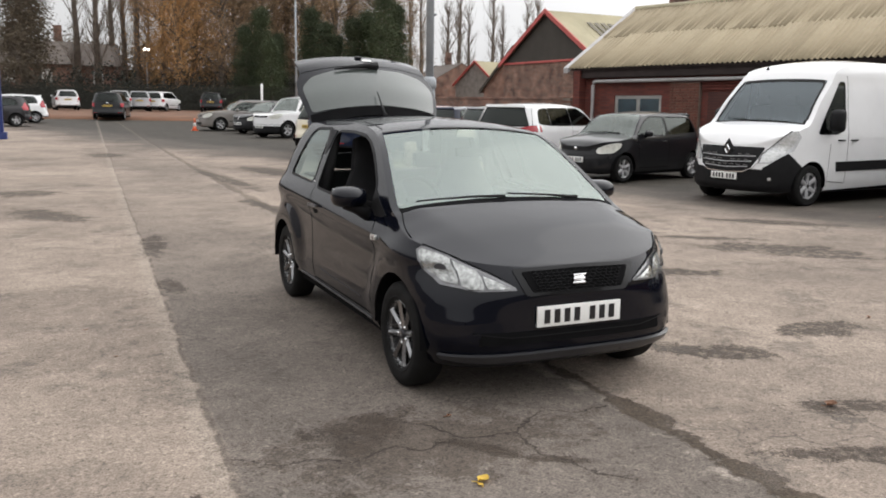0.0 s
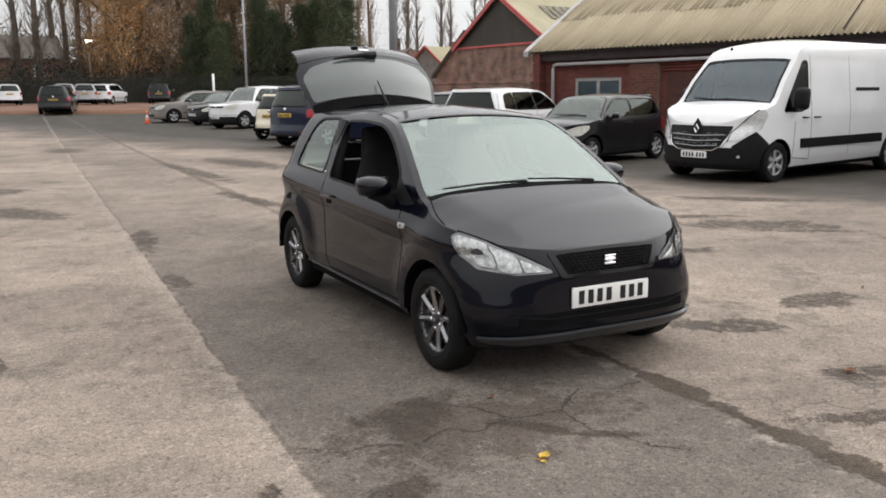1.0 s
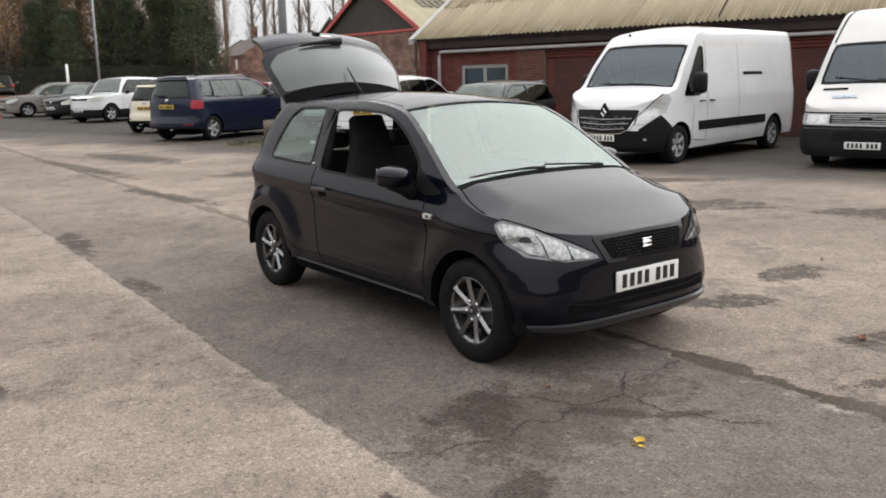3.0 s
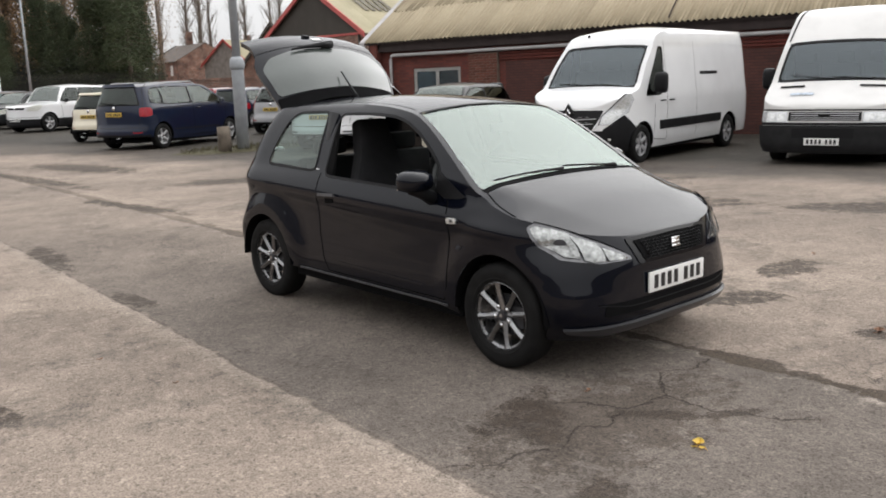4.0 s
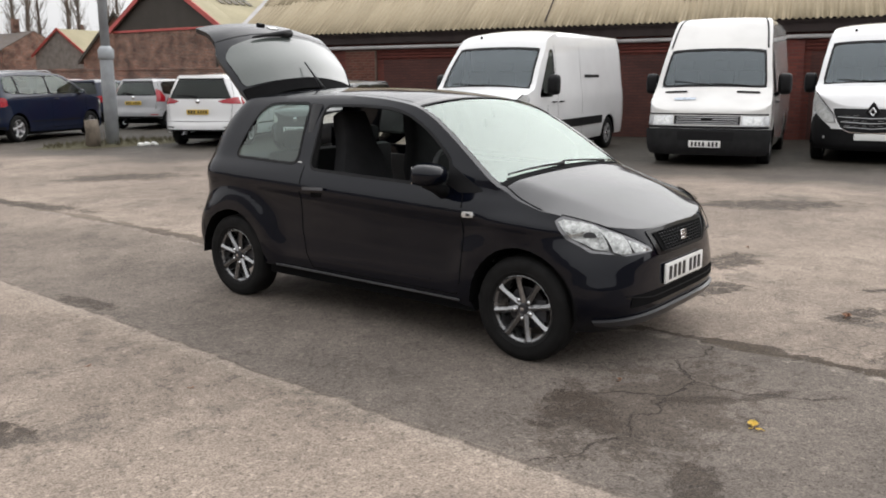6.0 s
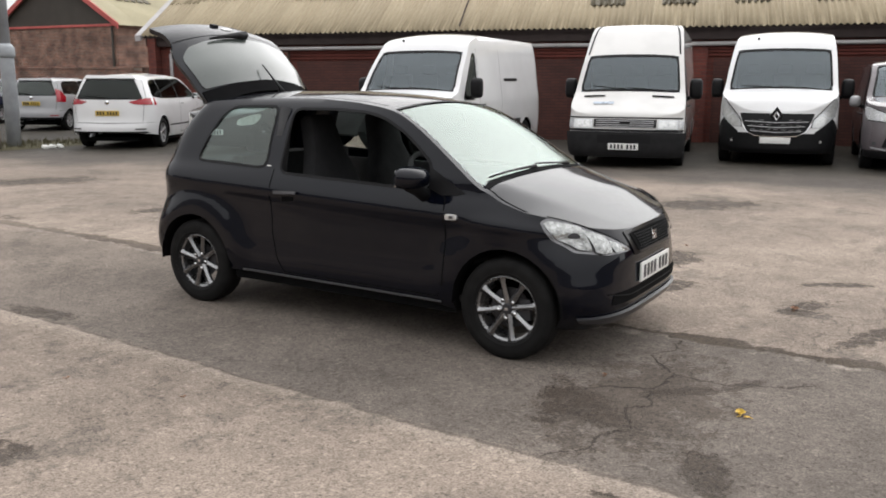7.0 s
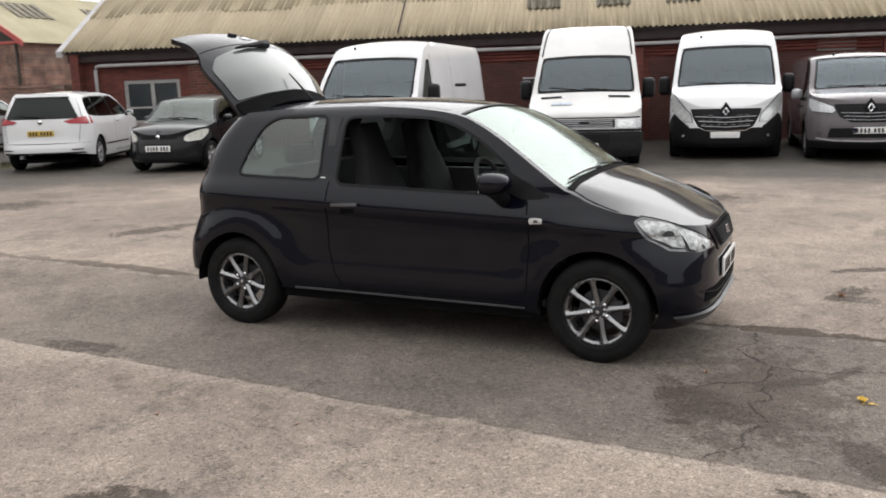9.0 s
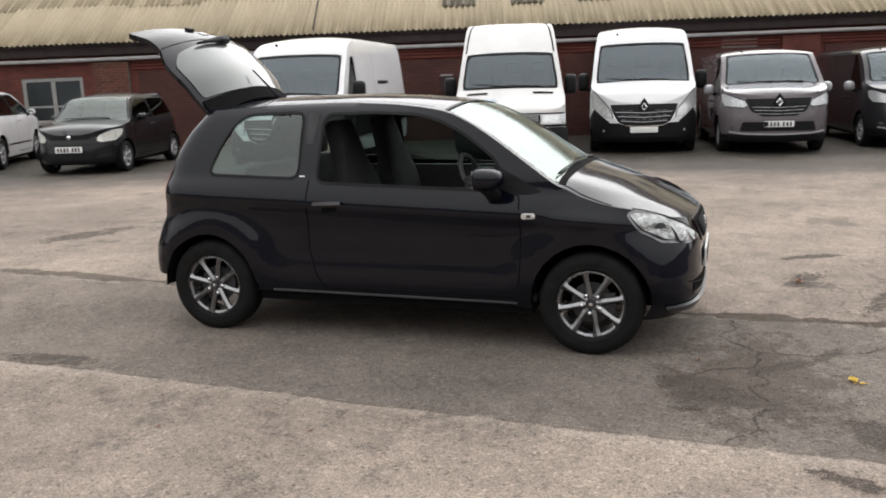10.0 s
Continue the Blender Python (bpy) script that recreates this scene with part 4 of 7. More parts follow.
# ---- parked cars ----
def car(name, label, group, m, paint_mat, length, width, height, wheelbase, over, shape, facing, rim=0.2, tyre=0.31, glass_mat=None, low=None, plate_y=True, spokes=5, rails=False, lamp_z=None):
    """A parked car. shape: hatch, mpv, estate or suv; facing: which end shows, so that it gets its lamps in full."""
    root = thing(name, label, "car", m, group)
    h, w, L = height, width / 2, length
    k = dict(hatch=(0.20, 0.265, 0.47, 0.94), mpv=(0.15, 0.215, 0.45, 0.965), estate=(0.225, 0.295, 0.47, 0.97), suv=(0.235, 0.29, 0.45, 0.97))[shape]
    hood = dict(hatch=0.63, mpv=0.62, estate=0.64, suv=0.60)[shape] * h
    cowl_z = hood + 0.045 * h
    lip = hood - (0.13 if shape != "suv" else 0.07) * h
    cy, hy = k[1] * L, k[2] * L - 0.28
    top = [(0, lip), (0.05 * L, lip + (hood - lip) * 0.62), (0.14 * L, hood), (cy, cowl_z), ((cy + hy) / 2, cowl_z + (h * 0.955 - cowl_z) * 0.56), (hy, h * 0.955), (hy + 0.12 * L, h * 0.99), (0.58 * L, h), (0.8 * L, h * 0.98), (L, h * 0.935)]
    belt = (0.64 if shape != "suv" else 0.62) * h
    half = [(0.12, w * 0.86), (0.22, w * 0.95), (0.35, w * 0.985), (0.5 * h, w), (belt - 0.06, w * 0.985), (belt, w * 0.955), (h * 0.85, w * 0.80), (h * 0.95, w * 0.71), (h, w * 0.62)]
    crown = [(0, 0.01), (0.06 * L, 0.03), (0.14 * L, 0.06), (cy, 0.05), (hy, 0.045), (0.8 * L, 0.05), (L, 0.04)]
    steep = dict(hatch=0.42, mpv=0.34, estate=0.5, suv=0.32)[shape]
    fa, ra = over, over + wheelbase
    ar = tyre + 0.055
    sh = Shell(L, half, top, crown, [(0, 0.2), (L * 0.7, 0.23), (L, 0.36)], [(0.15, 0.08), (0.28, 0.0), (0.5, 0.02), (lip, 0.06), (h, 0.0)],
               [(0.2, 0.12), (0.29, 0.03), (0.40, 0.0), (0.53, 0.004), (0.58, 0.05), (0.62 * h, 0.10), (h, steep)], 0.72, 2.3, 0.62, 2.8, [(fa, tyre, ar), (ra, tyre, ar)], 0.012)
    z0, z1 = belt + 0.035, h * 0.915
    mid = (cy + ra) / 2 + 0.12
    slope = (hy - cy) / (h * 0.955 - cowl_z)
    fx = lambda z: cy + (z - cowl_z) * slope + 0.16
    tail = k[3] * L
    panes = {"front_window": [(fx(z0) - 0.02, z0), (mid - 0.025, z0), (mid - 0.025, z1), (fx(z1) + 0.1, z1), ((fx(z0) + fx(z1)) / 2 + 0.05, (z0 + z1) / 2 + 0.05)]}
    if shape == "hatch":
        panes["rear_window_side"] = [(mid + 0.03, z0), (ra + 0.14, z0 + 0.05), (ra + 0.06, z1 - 0.08), (ra - 0.1, z1 - 0.01), (mid + 0.03, z1)]
    else:
        q = ra - 0.18
        panes["rear_door_window"] = [(mid + 0.02, z0), (q, z0 + 0.015), (q, z1 - 0.005), (mid + 0.02, z1)]
        panes["quarter_window"] = [(q + 0.045, z0 + 0.016), (tail - 0.36, z0 + 0.06), (tail - 0.44, z1 - 0.09), (tail - 0.56, z1 - 0.035), (q + 0.045, z1 - 0.006)]
    gm = glass_mat or M_TINTED
    build_shell(sh, root, paint_mat, panes, (cy + 0.02, hy + 0.04), gm, M_PALE, nz=16, fine=0.12, low_mat=M_TRIM if low else None, low=[[(-0.01, 0.1), (-0.01, low), (L + 0.01, low), (L + 0.01, 0.1)]] if low else ())
    for name_, y0, y1, z1, side in (("cabin_tub", cy + 0.25, L - steep - 0.45, belt, 0.66), ("rear_seat", L - steep - 0.75, L - steep - 0.6, h * 0.70, 0.62)):
        cab = bmesh.new()
        box(cab, -w * side, w * side, y0, y1, 0.3, z1, 0.04)
        part(name_, cab, M_CABIN, root)
    for x in (-0.36, 0.36):
        cab = bmesh.new()
        box(cab, x - 0.2, x + 0.2, (hy + ra) / 2 - 0.06, (hy + ra) / 2 + 0.06, 0.3, h * 0.74, 0.05)
        box(cab, x - 0.11, x + 0.11, (hy + ra) / 2 - 0.03, (hy + ra) / 2 + 0.06, h * 0.75, h * 0.85, 0.04)
        part("front_seat", cab, M_CABIN, root)
    rr, fr = sh.rear_map(), sh.front_map()
    part("rear_window", patch(soft_poly([(-0.80, belt + 0.05), (0.80, belt + 0.05), (0.72, h * 0.9), (-0.72, h * 0.9)], 0.06), rr, 0.008, 0.0, 0.08), M_TINTED if gm is M_TINTED else gm, root)
    part("rear_backing", patch(soft_poly([(-0.84, belt + 0.02), (0.84, belt + 0.02), (0.76, h * 0.925), (-0.76, h * 0.925)], 0.06), rr, 0.004, 0.0, 0.08), M_TRIM, root)
    lz = lamp_z or lip
    for s in (-1, 1):
        if shape in ("mpv", "estate") and facing == "wide_tail":
            tl = [(s * 0.998, belt - 0.10), (s * 0.62, belt - 0.08), (s * 0.5, belt - 0.03), (s * 0.9, belt + 0.05), (s * 0.998, belt + 0.05)]
        elif facing == "tall_tail":
            tl = [(s * 0.985, belt - 0.16), (s * 0.80, belt - 0.16), (s * 0.84, belt + 0.22), (s * 0.96, belt + 0.16), (s * 0.995, belt)]
        else:
            tl = soft_poly([(s * 0.992, belt - 0.26), (s * 0.79, belt - 0.26), (s * 0.80, belt - 0.04), (s * 0.99, belt - 0.03)], 0.05)
        part("tail_light", patch(tl, rr, 0.008, 0.0, 0.06), M_RED, root)
        part("headlight", patch(soft_poly([(s * 0.985, lz + 0.085), (s * 0.88, lz + 0.075), (s * 0.62, lz - 0.02), (s * 0.58, lz - 0.11), (s * 0.66, lz - 0.145), (s * 0.9, lz - 0.125), (s * 0.97, lz - 0.03)], 0.035), fr, 0.012, 0.01, 0.04), M_CLEARLAMP, root, "clear rounded headlight")
        part("bumper_reflector", patch([(s * 0.64, 0.43), (s * 0.86, 0.43), (s * 0.86, 0.455), (s * 0.64, 0.455)], rr, 0.008, 0.0, 0.05), M_RED if facing != "wide_tail" else M_TRIM, root)
        part("hatch_gap", seam([(s * 0.93, h * 0.90), (s * 0.90, belt + 0.06), (s * 0.82, belt - 0.1), (s * 0.78, 0.60)], rr, 0.008, 0.002), M_TRIM, root)
        mirror(root, sh, cy + 0.38, belt + 0.02, s, paint_mat if shape != "suv" else M_TRIM, (0.18, 0.11, 0.13), 0.03)
        handle(root, sh, mid - 0.18, belt - 0.1, s, paint_mat)
        su = lambda pts: [(sh.U(y, z), z) for y, z in pts]
        fn = sh.side_map(s)
        part("door_gap", seam(su([(mid, z1), (mid + 0.01, belt - 0.05), (mid + 0.01, 0.3), (cy + 0.2, 0.3), (cy + 0.12, belt - 0.08)]), fn, 0.01), M_MATTE, root)
        if shape != "hatch":
            for y in (mid, q + 0.05):
                fan_z = [(sh.U(y - 0.06, z0), z0), (sh.U(y + 0.06, z0), z0), (sh.U(y + 0.06, z1), z1), (sh.U(y - 0.06, z1), z1)]
                part("pillar_cover", patch(fan_z, fn, 0.003, 0.0), M_TRIM, root)
        part("rubbing_strip", seam(su([(fa + ar + 0.08, 0.47), (ra - ar - 0.06, 0.48)]), fn, 0.035, 0.006), M_TRIM, root)
        for y in (fa, ra):
            make_wheel(root, s * (w - 0.105), y, tyre, 0.19, rim, s, spokes, M_COVER, "sport", twist=0.3 + y)
        if rails:
            rl = bmesh.new()
            tube(rl, [sh.T(s * 0.9, hy + 0.25), sh.T(s * 0.9, hy + 0.4) + Vector((0, 0, 0.05)), sh.T(s * 0.9, L * 0.85) + Vector((0, 0, 0.05)), sh.T(s * 0.9, L * 0.9)], 0.016, 6)
            part("roof_rail", rl, M_SILVER, root)
    part("grille", patch(soft_poly([(-0.5, lz - 0.01), (-0.45, lz - 0.09), (0.45, lz - 0.09), (0.5, lz - 0.01)], 0.02), fr, 0.006, 0.004), M_TRIM, root)
    part("lower_grille", patch(soft_poly([(-0.6, 0.30), (-0.55, 0.40), (0.55, 0.40), (0.6, 0.30)], 0.03), fr, 0.005, 0.0), M_TRIM, root)
    eb = bmesh.new()
    pe = fr(0.001, lz - 0.05)
    tube(eb, [(0, pe.y - 0.02, pe.z), (0, pe.y - 0.005, pe.z)], 0.045, 14)
    part("badge", eb, M_CHROME, root)
    pf, pr = fr(0.001, 0.47), rr(0.001, belt - (0.27 if facing == "wide_tail" else 0.2))
    plate(root, pf.y - 0.016, 0.47)
    plate(root, pr.y + 0.016, pr.z, yellow=plate_y, back=True)
    part("bumper_gap", seam([(-0.99, 0.575), (0, 0.565), (0.99, 0.575)], rr, 0.012, 0.003), M_TRIM, root)
    part("rear_valance", patch([(-0.93, 0.355), (0.93, 0.355), (0.86, 0.39), (-0.86, 0.39)], rr, 0.006, 0.0), M_TRIM, root)
    part("bumper_gap", seam([(-0.99, 0.565), (0, 0.555), (0.99, 0.565)], fr, 0.012, 0.003), M_TRIM, root)
    part("roof_spoiler", patch(soft_poly([(-0.80, h * 0.915), (0.80, h * 0.915), (0.76, h * 0.955), (-0.76, h * 0.955)], 0.03), rr, 0.05, 0.045, 0.08), paint_mat, root)
    ww_ = bmesh.new()
    tube(ww_, [rr(0.02, belt + 0.06) + Vector((0, 0.03, 0)), rr(0.4, belt + 0.10) + Vector((0, 0.03, 0)), rr(0.62, belt + 0.10) + Vector((0, 0.025, 0))], [0.02, 0.012, 0.007], 6)
    part("rear_wiper", ww_, M_TRIM, root)
    tb = bmesh.new()
    pb_ = rr(0.001, belt - 0.04)
    tube(tb, [(0, pb_.y + 0.004, pb_.z), (0, pb_.y + 0.018, pb_.z)], 0.05, 12)
    part("badge", tb, M_CHROME, root)
    if facing != "wide_tail":
        part("rear_bumper_strip", seam([(-0.98, 0.36), (0, 0.355), (0.98, 0.36)], rr, 0.05, 0.006), M_TRIM, root)
    wiper(root, sh, 0.5, sh.U(cy + 0.02, cowl_z), -0.1, sh.U(cy + 0.05, cowl_z))
    wiper(root, sh, -0.02, sh.U(cy + 0.02, cowl_z), -0.7, sh.U(cy + 0.05, cowl_z))
    liners(sh, root)
    return root


ROW = "cars parked in the yard"
def tail_at(x, y, theta, length):
    """The pose of a car that points theta degrees from the x axis, with its tail at (x, y)."""
    c, s = math.cos(radians(theta)), math.sin(radians(theta))
    return stand(x + length * c, y + length * s, theta + 180)


car("small_hatchback", "dark grey older hatchback parked nose out beside the brick wall", ROW, stand(9.83, 15.22, 15), M_DARK, 3.64, 1.66, 1.48, 2.37, 0.68, "hatch", "nose", 0.19, 0.29, spokes=6)
car("people_carrier", "white people carrier with wide red tail lamps parked tail out", ROW, tail_at(9.5, 18.06, 31, 4.66), M_WHITE, 4.66, 1.84, 1.64, 2.76, 0.96, "mpv", "wide_tail", 0.215, 0.33, spokes=5)
car("compact_car", "silver compact hatchback with tall red tail lamps, parked tail out", ROW, tail_at(12.25, 25.1, 29, 3.85), M_SILVER, 3.85, 1.68, 1.53, 2.45, 0.76, "hatch", "tall_tail", 0.19, 0.29, M_CLEAR, spokes=7)
car("people_carrier", "navy blue people carrier with roof rails parked beside the lamp post", ROW, tail_at(6.63, 23.23, 26, 4.63), M_BLUE, 4.63, 1.81, 1.73, 2.84, 0.95, "mpv", "tail", 0.21, 0.325, M_CLEAR, spokes=5, rails=True)
car("small_hatchback", "cream small hatchback parked tail out", ROW, tail_at(7.3, 27.1, 34, 3.55), M_CREAM, 3.55, 1.58, 1.5, 2.3, 0.7, "hatch", "tail", 0.19, 0.29, spokes=5)
car("hatchback_car", "dark blue hatchback parked behind the silver one", ROW, tail_at(13.1, 29.9, 27, 3.9), M_BLUE, 3.9, 1.7, 1.46, 2.5, 0.78, "hatch", "tail", 0.19, 0.3)
car("hatchback_car", "red hatchback parked beside the yard wall", ROW, tail_at(13.8, 33.4, 25, 3.8), M_CRIMSON, 3.8, 1.68, 1.45, 2.45, 0.76, "hatch", "tail", 0.19, 0.3)
car("off_roader", "white compact off-roader with black bumper parked nose out", ROW, stand(7.6, 35.8, 25), M_WHITE, 4.45, 1.81, 1.76, 2.56, 0.82, "suv", "nose", 0.22, 0.35, low=0.5, spokes=5)
car("hatchback_car", "dark hatchback parked nose out in the row", ROW, stand(7.4, 39.4, 25), M_DARK, 4.1, 1.75, 1.5, 2.5, 0.85, "hatch", "nose", 0.2, 0.31, spokes=5)
car("estate_car", "silver-beige estate car parked nose out at the row's end", ROW, stand(6.2, 43.3, 3), M_STONE, 4.6, 1.78, 1.5, 2.7, 0.92, "estate", "nose", 0.2, 0.315, M_CLEAR, spokes=5, rails=True)
car("hatchback_car", "dark grey-blue hatchback parked at the yard's edge", ROW, tail_at(-1.2, 47.6, 188, 4.3), M_CHAR, 4.3, 1.8, 1.5, 2.6, 0.9, "hatch", "tall_tail", 0.2, 0.315)
car("hatchback_car", "white hatchback parked at the yard's edge", ROW, tail_at(-0.5, 52.5, 188, 4.1), M_WHITE, 4.1, 1.76, 1.56, 2.5, 0.85, "hatch", "tall_tail", 0.2, 0.31)
car("off_roader", "black off-roader parked facing the leaf-strewn bank", ROW, tail_at(2.7, 55.6, 80, 4.5), M_DARK, 4.5, 1.85, 1.7, 2.65, 0.9, "suv", "tail", 0.22, 0.35)


# ---- parked vans along the brick wall ----
def fan(poly, fn, lift, material, root, name, label="", step=0.07, thick=0.0):
    return part(name, patch(poly, fn, lift, thick, step), material, root, label)


def panel_van(name, label, m, paint_mat, length, width, roof, cowl, lip, wheelbase, over, style, windscreen, tyre=0.34, blank=False, blue_band=False):
    """A panel van. windscreen: (foot y, foot z, head y, head z)."""
    root = thing(name, label, "van", m, "vans parked along the wall")
    w, L = width / 2, length
    fy, fz, hy, hz = windscreen
    rise = roof - hz
    top = [(0, lip), (0.05, lip + 0.06), (0.2, lip + (cowl - lip) * 0.55), (fy * 0.75, lip + (cowl - lip) * 0.9), (fy, fz), ((fy + hy) / 2, (fz + hz) / 2 + 0.02), (hy, hz)]
    if style == "tall_old":
        top[1:4] = [(0.04, lip + 0.05), (0.25, lip + (cowl - lip) * 0.45), (fy * 0.8, lip + (cowl - lip) * 0.85)]
        top += [(hy + 0.35, hz + rise * 0.55), (hy + 0.62, roof - 0.06), (hy + 0.9, roof), (L, roof)]
    else:
        top += [(hy + 0.16, hz + rise * 0.52), (hy + 0.5, hz + rise * 0.86), (hy + 1.0, roof), (L, roof - 0.01)]
    belt = 1.12 if style != "low" else 1.0
    half = [(0.15, w * 0.86), (0.26, w * 0.95), (0.42, w * 0.985), (0.8, w), (belt, w * 0.995), (belt + 0.25, w * 0.965), (hz, w * 0.885), (roof - 0.12, w * 0.83), (roof, w * 0.76)]
    crown = [(0, 0.01), (0.1, 0.03), (0.3, 0.06 if style != "tall_old" else 0.03), (fy, 0.045 if style != "tall_old" else 0.03), (hy, 0.04)] + ([(hy + 0.4, 0.025), (L, 0.03)] if style == "tall_old" else [(hy + 0.4, 0.06), (L, 0.06)])
    fa, ra = over, over + wheelbase
    ar = tyre + 0.06
    sh = Shell(L, half, top, crown, [(0, 0.23), (L, 0.32)], [(0.2, 0.08), (0.33, 0.0), (0.55, 0.0), (lip - 0.15, 0.05), (lip, 0.1), (roof, 0.0)],
               [(0.2, 0.05), (0.45, 0.0), (roof, 0.06)], 0.75 if style != "tall_old" else 0.35, 2.6 if style != "tall_old" else 3.4, 0.2, 4, [(fa, tyre, ar), (ra, tyre, ar)], 0.01)
    slope = (hy - fy) / (hz - fz)
    zb0, zb1 = (1.18, hz - 0.06) if style != "low" else (1.12, hz - 0.06)
    fx = lambda z: fy + (z - fz) * slope
    y1 = hy + 0.32
    panes = {"door_window": [(fx(zb0) + 0.40, zb0), (y1 - 0.2, zb0), (y1, zb0 + 0.1), (y1, zb1), (fx(zb1) + 0.24, zb1)]}
    low = {"tall": [[(-0.01, 0.1), (-0.01, 0.6), (0.1, 0.6), (0.1, 0.1)], [(0.1, 0.1), (0.1, 0.63), (0.25, 0.84), (0.32, 0.87), (0.58, 0.66), (0.58, 0.1)]],
           "low": [[(-0.01, 0.1), (-0.01, 0.37), (0.56, 0.37), (0.56, 0.1)]], "tall_old": ()}[style]
    build_shell(sh, root, paint_mat, panes, (fy + 0.02, hy), M_TINTED, M_DULL, nz=24, fine=0.1, low_mat=M_TRIM if low else None, low=low, screen_f=0.9, smooth=58)
    su0, su1 = sh.U(fy + 0.02, sh.top(fy + 0.02) - 0.03), sh.U(hy, sh.top(hy) - 0.03)
    part("screen_border", frame_strip(soft_poly([(-0.875, su0 + 0.03), (0.875, su0 + 0.03), (0.865, su1 - 0.035), (-0.865, su1 - 0.035)], 0.07, 4), 0.04, sh.top_map(), 0.004, 0.003), M_TRIM, root)
    cab = bmesh.new()
    box(cab, -w * 0.84, w * 0.84, hy + 0.45, hy + 0.5, 0.4, roof - 0.2, 0.02)
    part("bulkhead", cab, M_CABIN, root)
    cab = bmesh.new()
    box(cab, -w * 0.8, w * 0.8, fy + 0.1, fy + 0.5, 0.5, fz - 0.08, 0.04)
    part("dashboard", cab, M_CABIN, root)
    for x in (-0.55, 0.05, 0.55):
        st = bmesh.new()
        box(st, x - 0.22, x + 0.22, hy + 0.12, hy + 0.28, 0.6, fz + 0.28, 0.06)
        box(st, x - 0.13, x + 0.13, hy + 0.14, hy + 0.25, fz + 0.29, fz + 0.46, 0.05)
        part("seat", st, M_CABIN, root)
    fr = sh.front_map()
    g0, g1 = lip - 0.30, lip - 0.02
    for s in (-1, 1):
        mirror(root, sh, fy + 0.52, zb0 + (0.08 if style != "low" else 0.0), s, M_TRIM if style != "low" else M_SILVER, (0.23, 0.18, 0.37) if style != "low" else (0.2, 0.13, 0.2), 0.06, 0.5 if style != "low" else 0.7)
        handle(root, sh, y1 - 0.1, belt - 0.05, s, M_TRIM)
        fn = sh.side_map(s)
        su = lambda pts: [(sh.U(y, z), z) for y, z in pts]
        for y in (fa, ra):
            make_wheel(root, s * (w - 0.12), y, tyre, 0.21, tyre * 0.62, s, 6, M_COVER, "cover", 0.2 + y)
        part("door_gap", seam(su([(y1 + 0.08, hz + 0.05), (y1 + 0.08, 0.36), (fa + ar + 0.02, 0.4), (fa + ar + 0.05, belt - 0.1)]), fn, 0.012), M_TRIM, root)
        part("door_gap", seam(su([(y1 + 1.3, hz + 0.05), (y1 + 1.3, 0.4)]), fn, 0.01), M_TRIM, root)
        handle(root, sh, y1 + 0.25, belt - 0.05, s, M_TRIM)
        if style == "tall":
            fan(su([(fa + ar + 0.25, 0.56), (fa + ar + 0.22, 0.72), (ra - ar - 0.02, 0.74), (ra - ar - 0.02, 0.58)]), fn, 0.012, M_TRIM, root, "side_moulding", "broad black protective moulding", 0.1, 0.012)
            part("door_rail", seam(su([(y1 + 1.5, belt + 0.42), (y1 + 2.3, belt + 0.42)]), fn, 0.06, 0.006), M_TRIM, root)
            part("panel_crease", seam(su([(y1 + 0.2, belt - 0.02), (L - 0.1, belt - 0.02)]), fn, 0.02, 0.004), paint_mat, root)
            part("panel_crease", seam(su([(y1 + 0.2, hz + 0.02), (L - 0.1, hz + 0.02)]), fn, 0.02, 0.004), paint_mat, root)
            fan([(s * v, z) for v, z in [(0.98, 1.12), (0.965, 1.22), (0.92, 1.215), (0.60, 0.84), (0.575, 0.70), (0.73, 0.70), (0.94, 0.9)]], fr, 0.008, M_LAMP_GREY, root, "headlight", "tall clear swept headlight")
            part("lamp_gap", seam([(s * v, z) for v, z in [(0.92, 1.222), (0.595, 0.846), (0.568, 0.695)]], fr, 0.014, 0.01), M_TRIM, root)
            hl_ = [o for o in root.children if o.name.startswith("headlight")][-1]
            for q in ([(0.965, 1.12), (0.955, 1.195), (0.93, 1.195), (0.86, 1.09), (0.93, 1.0)], [(0.92, 0.98), (0.845, 1.07), (0.755, 0.955), (0.86, 0.86)], [(0.845, 0.845), (0.74, 0.935), (0.625, 0.83), (0.60, 0.72), (0.72, 0.72)]):
                fan([(s * v, z) for v, z in q], fr, 0.012, M_LAMP, hl_, "reflector", step=0.04)
            fan(soft_poly([(s * v, z) for v, z in [(0.72, 0.43), (0.76, 0.43), (0.76, 0.475), (0.72, 0.475)]], 0.01), fr, 0.01, M_LAMP, root, "fog_lamp", step=0.03)
        elif style == "low":
            fan([(s * v, z) for v, z in [(0.985, 1.10), (0.94, 1.12), (0.60, 0.98), (0.56, 0.90), (0.62, 0.86), (0.92, 0.89), (0.97, 0.97)]], fr, 0.008, M_LAMP_GREY, root, "headlight", "clear swept headlight")
            part("lamp_gap", seam([(s * v, z) for v, z in [(0.94, 1.122), (0.6, 0.984), (0.556, 0.9), (0.62, 0.856), (0.92, 0.886)]], fr, 0.014, 0.01), M_TRIM, root)
            fan(soft_poly([(s * v, z) for v, z in [(0.78, 0.46), (0.84, 0.46), (0.84, 0.52), (0.78, 0.52)]], 0.01), fr, 0.01, M_LAMP_DARK, root, "fog_lamp", step=0.03)
        else:
            fan([(s * v, z) for v, z in [(0.90, 0.70), (0.90, 0.86), (0.56, 0.86), (0.56, 0.70)]], fr, 0.012, M_LAMP_GREY, root, "headlight", "square clear headlight")
            hl_ = [o for o in root.children if o.name.startswith("headlight")][-1]
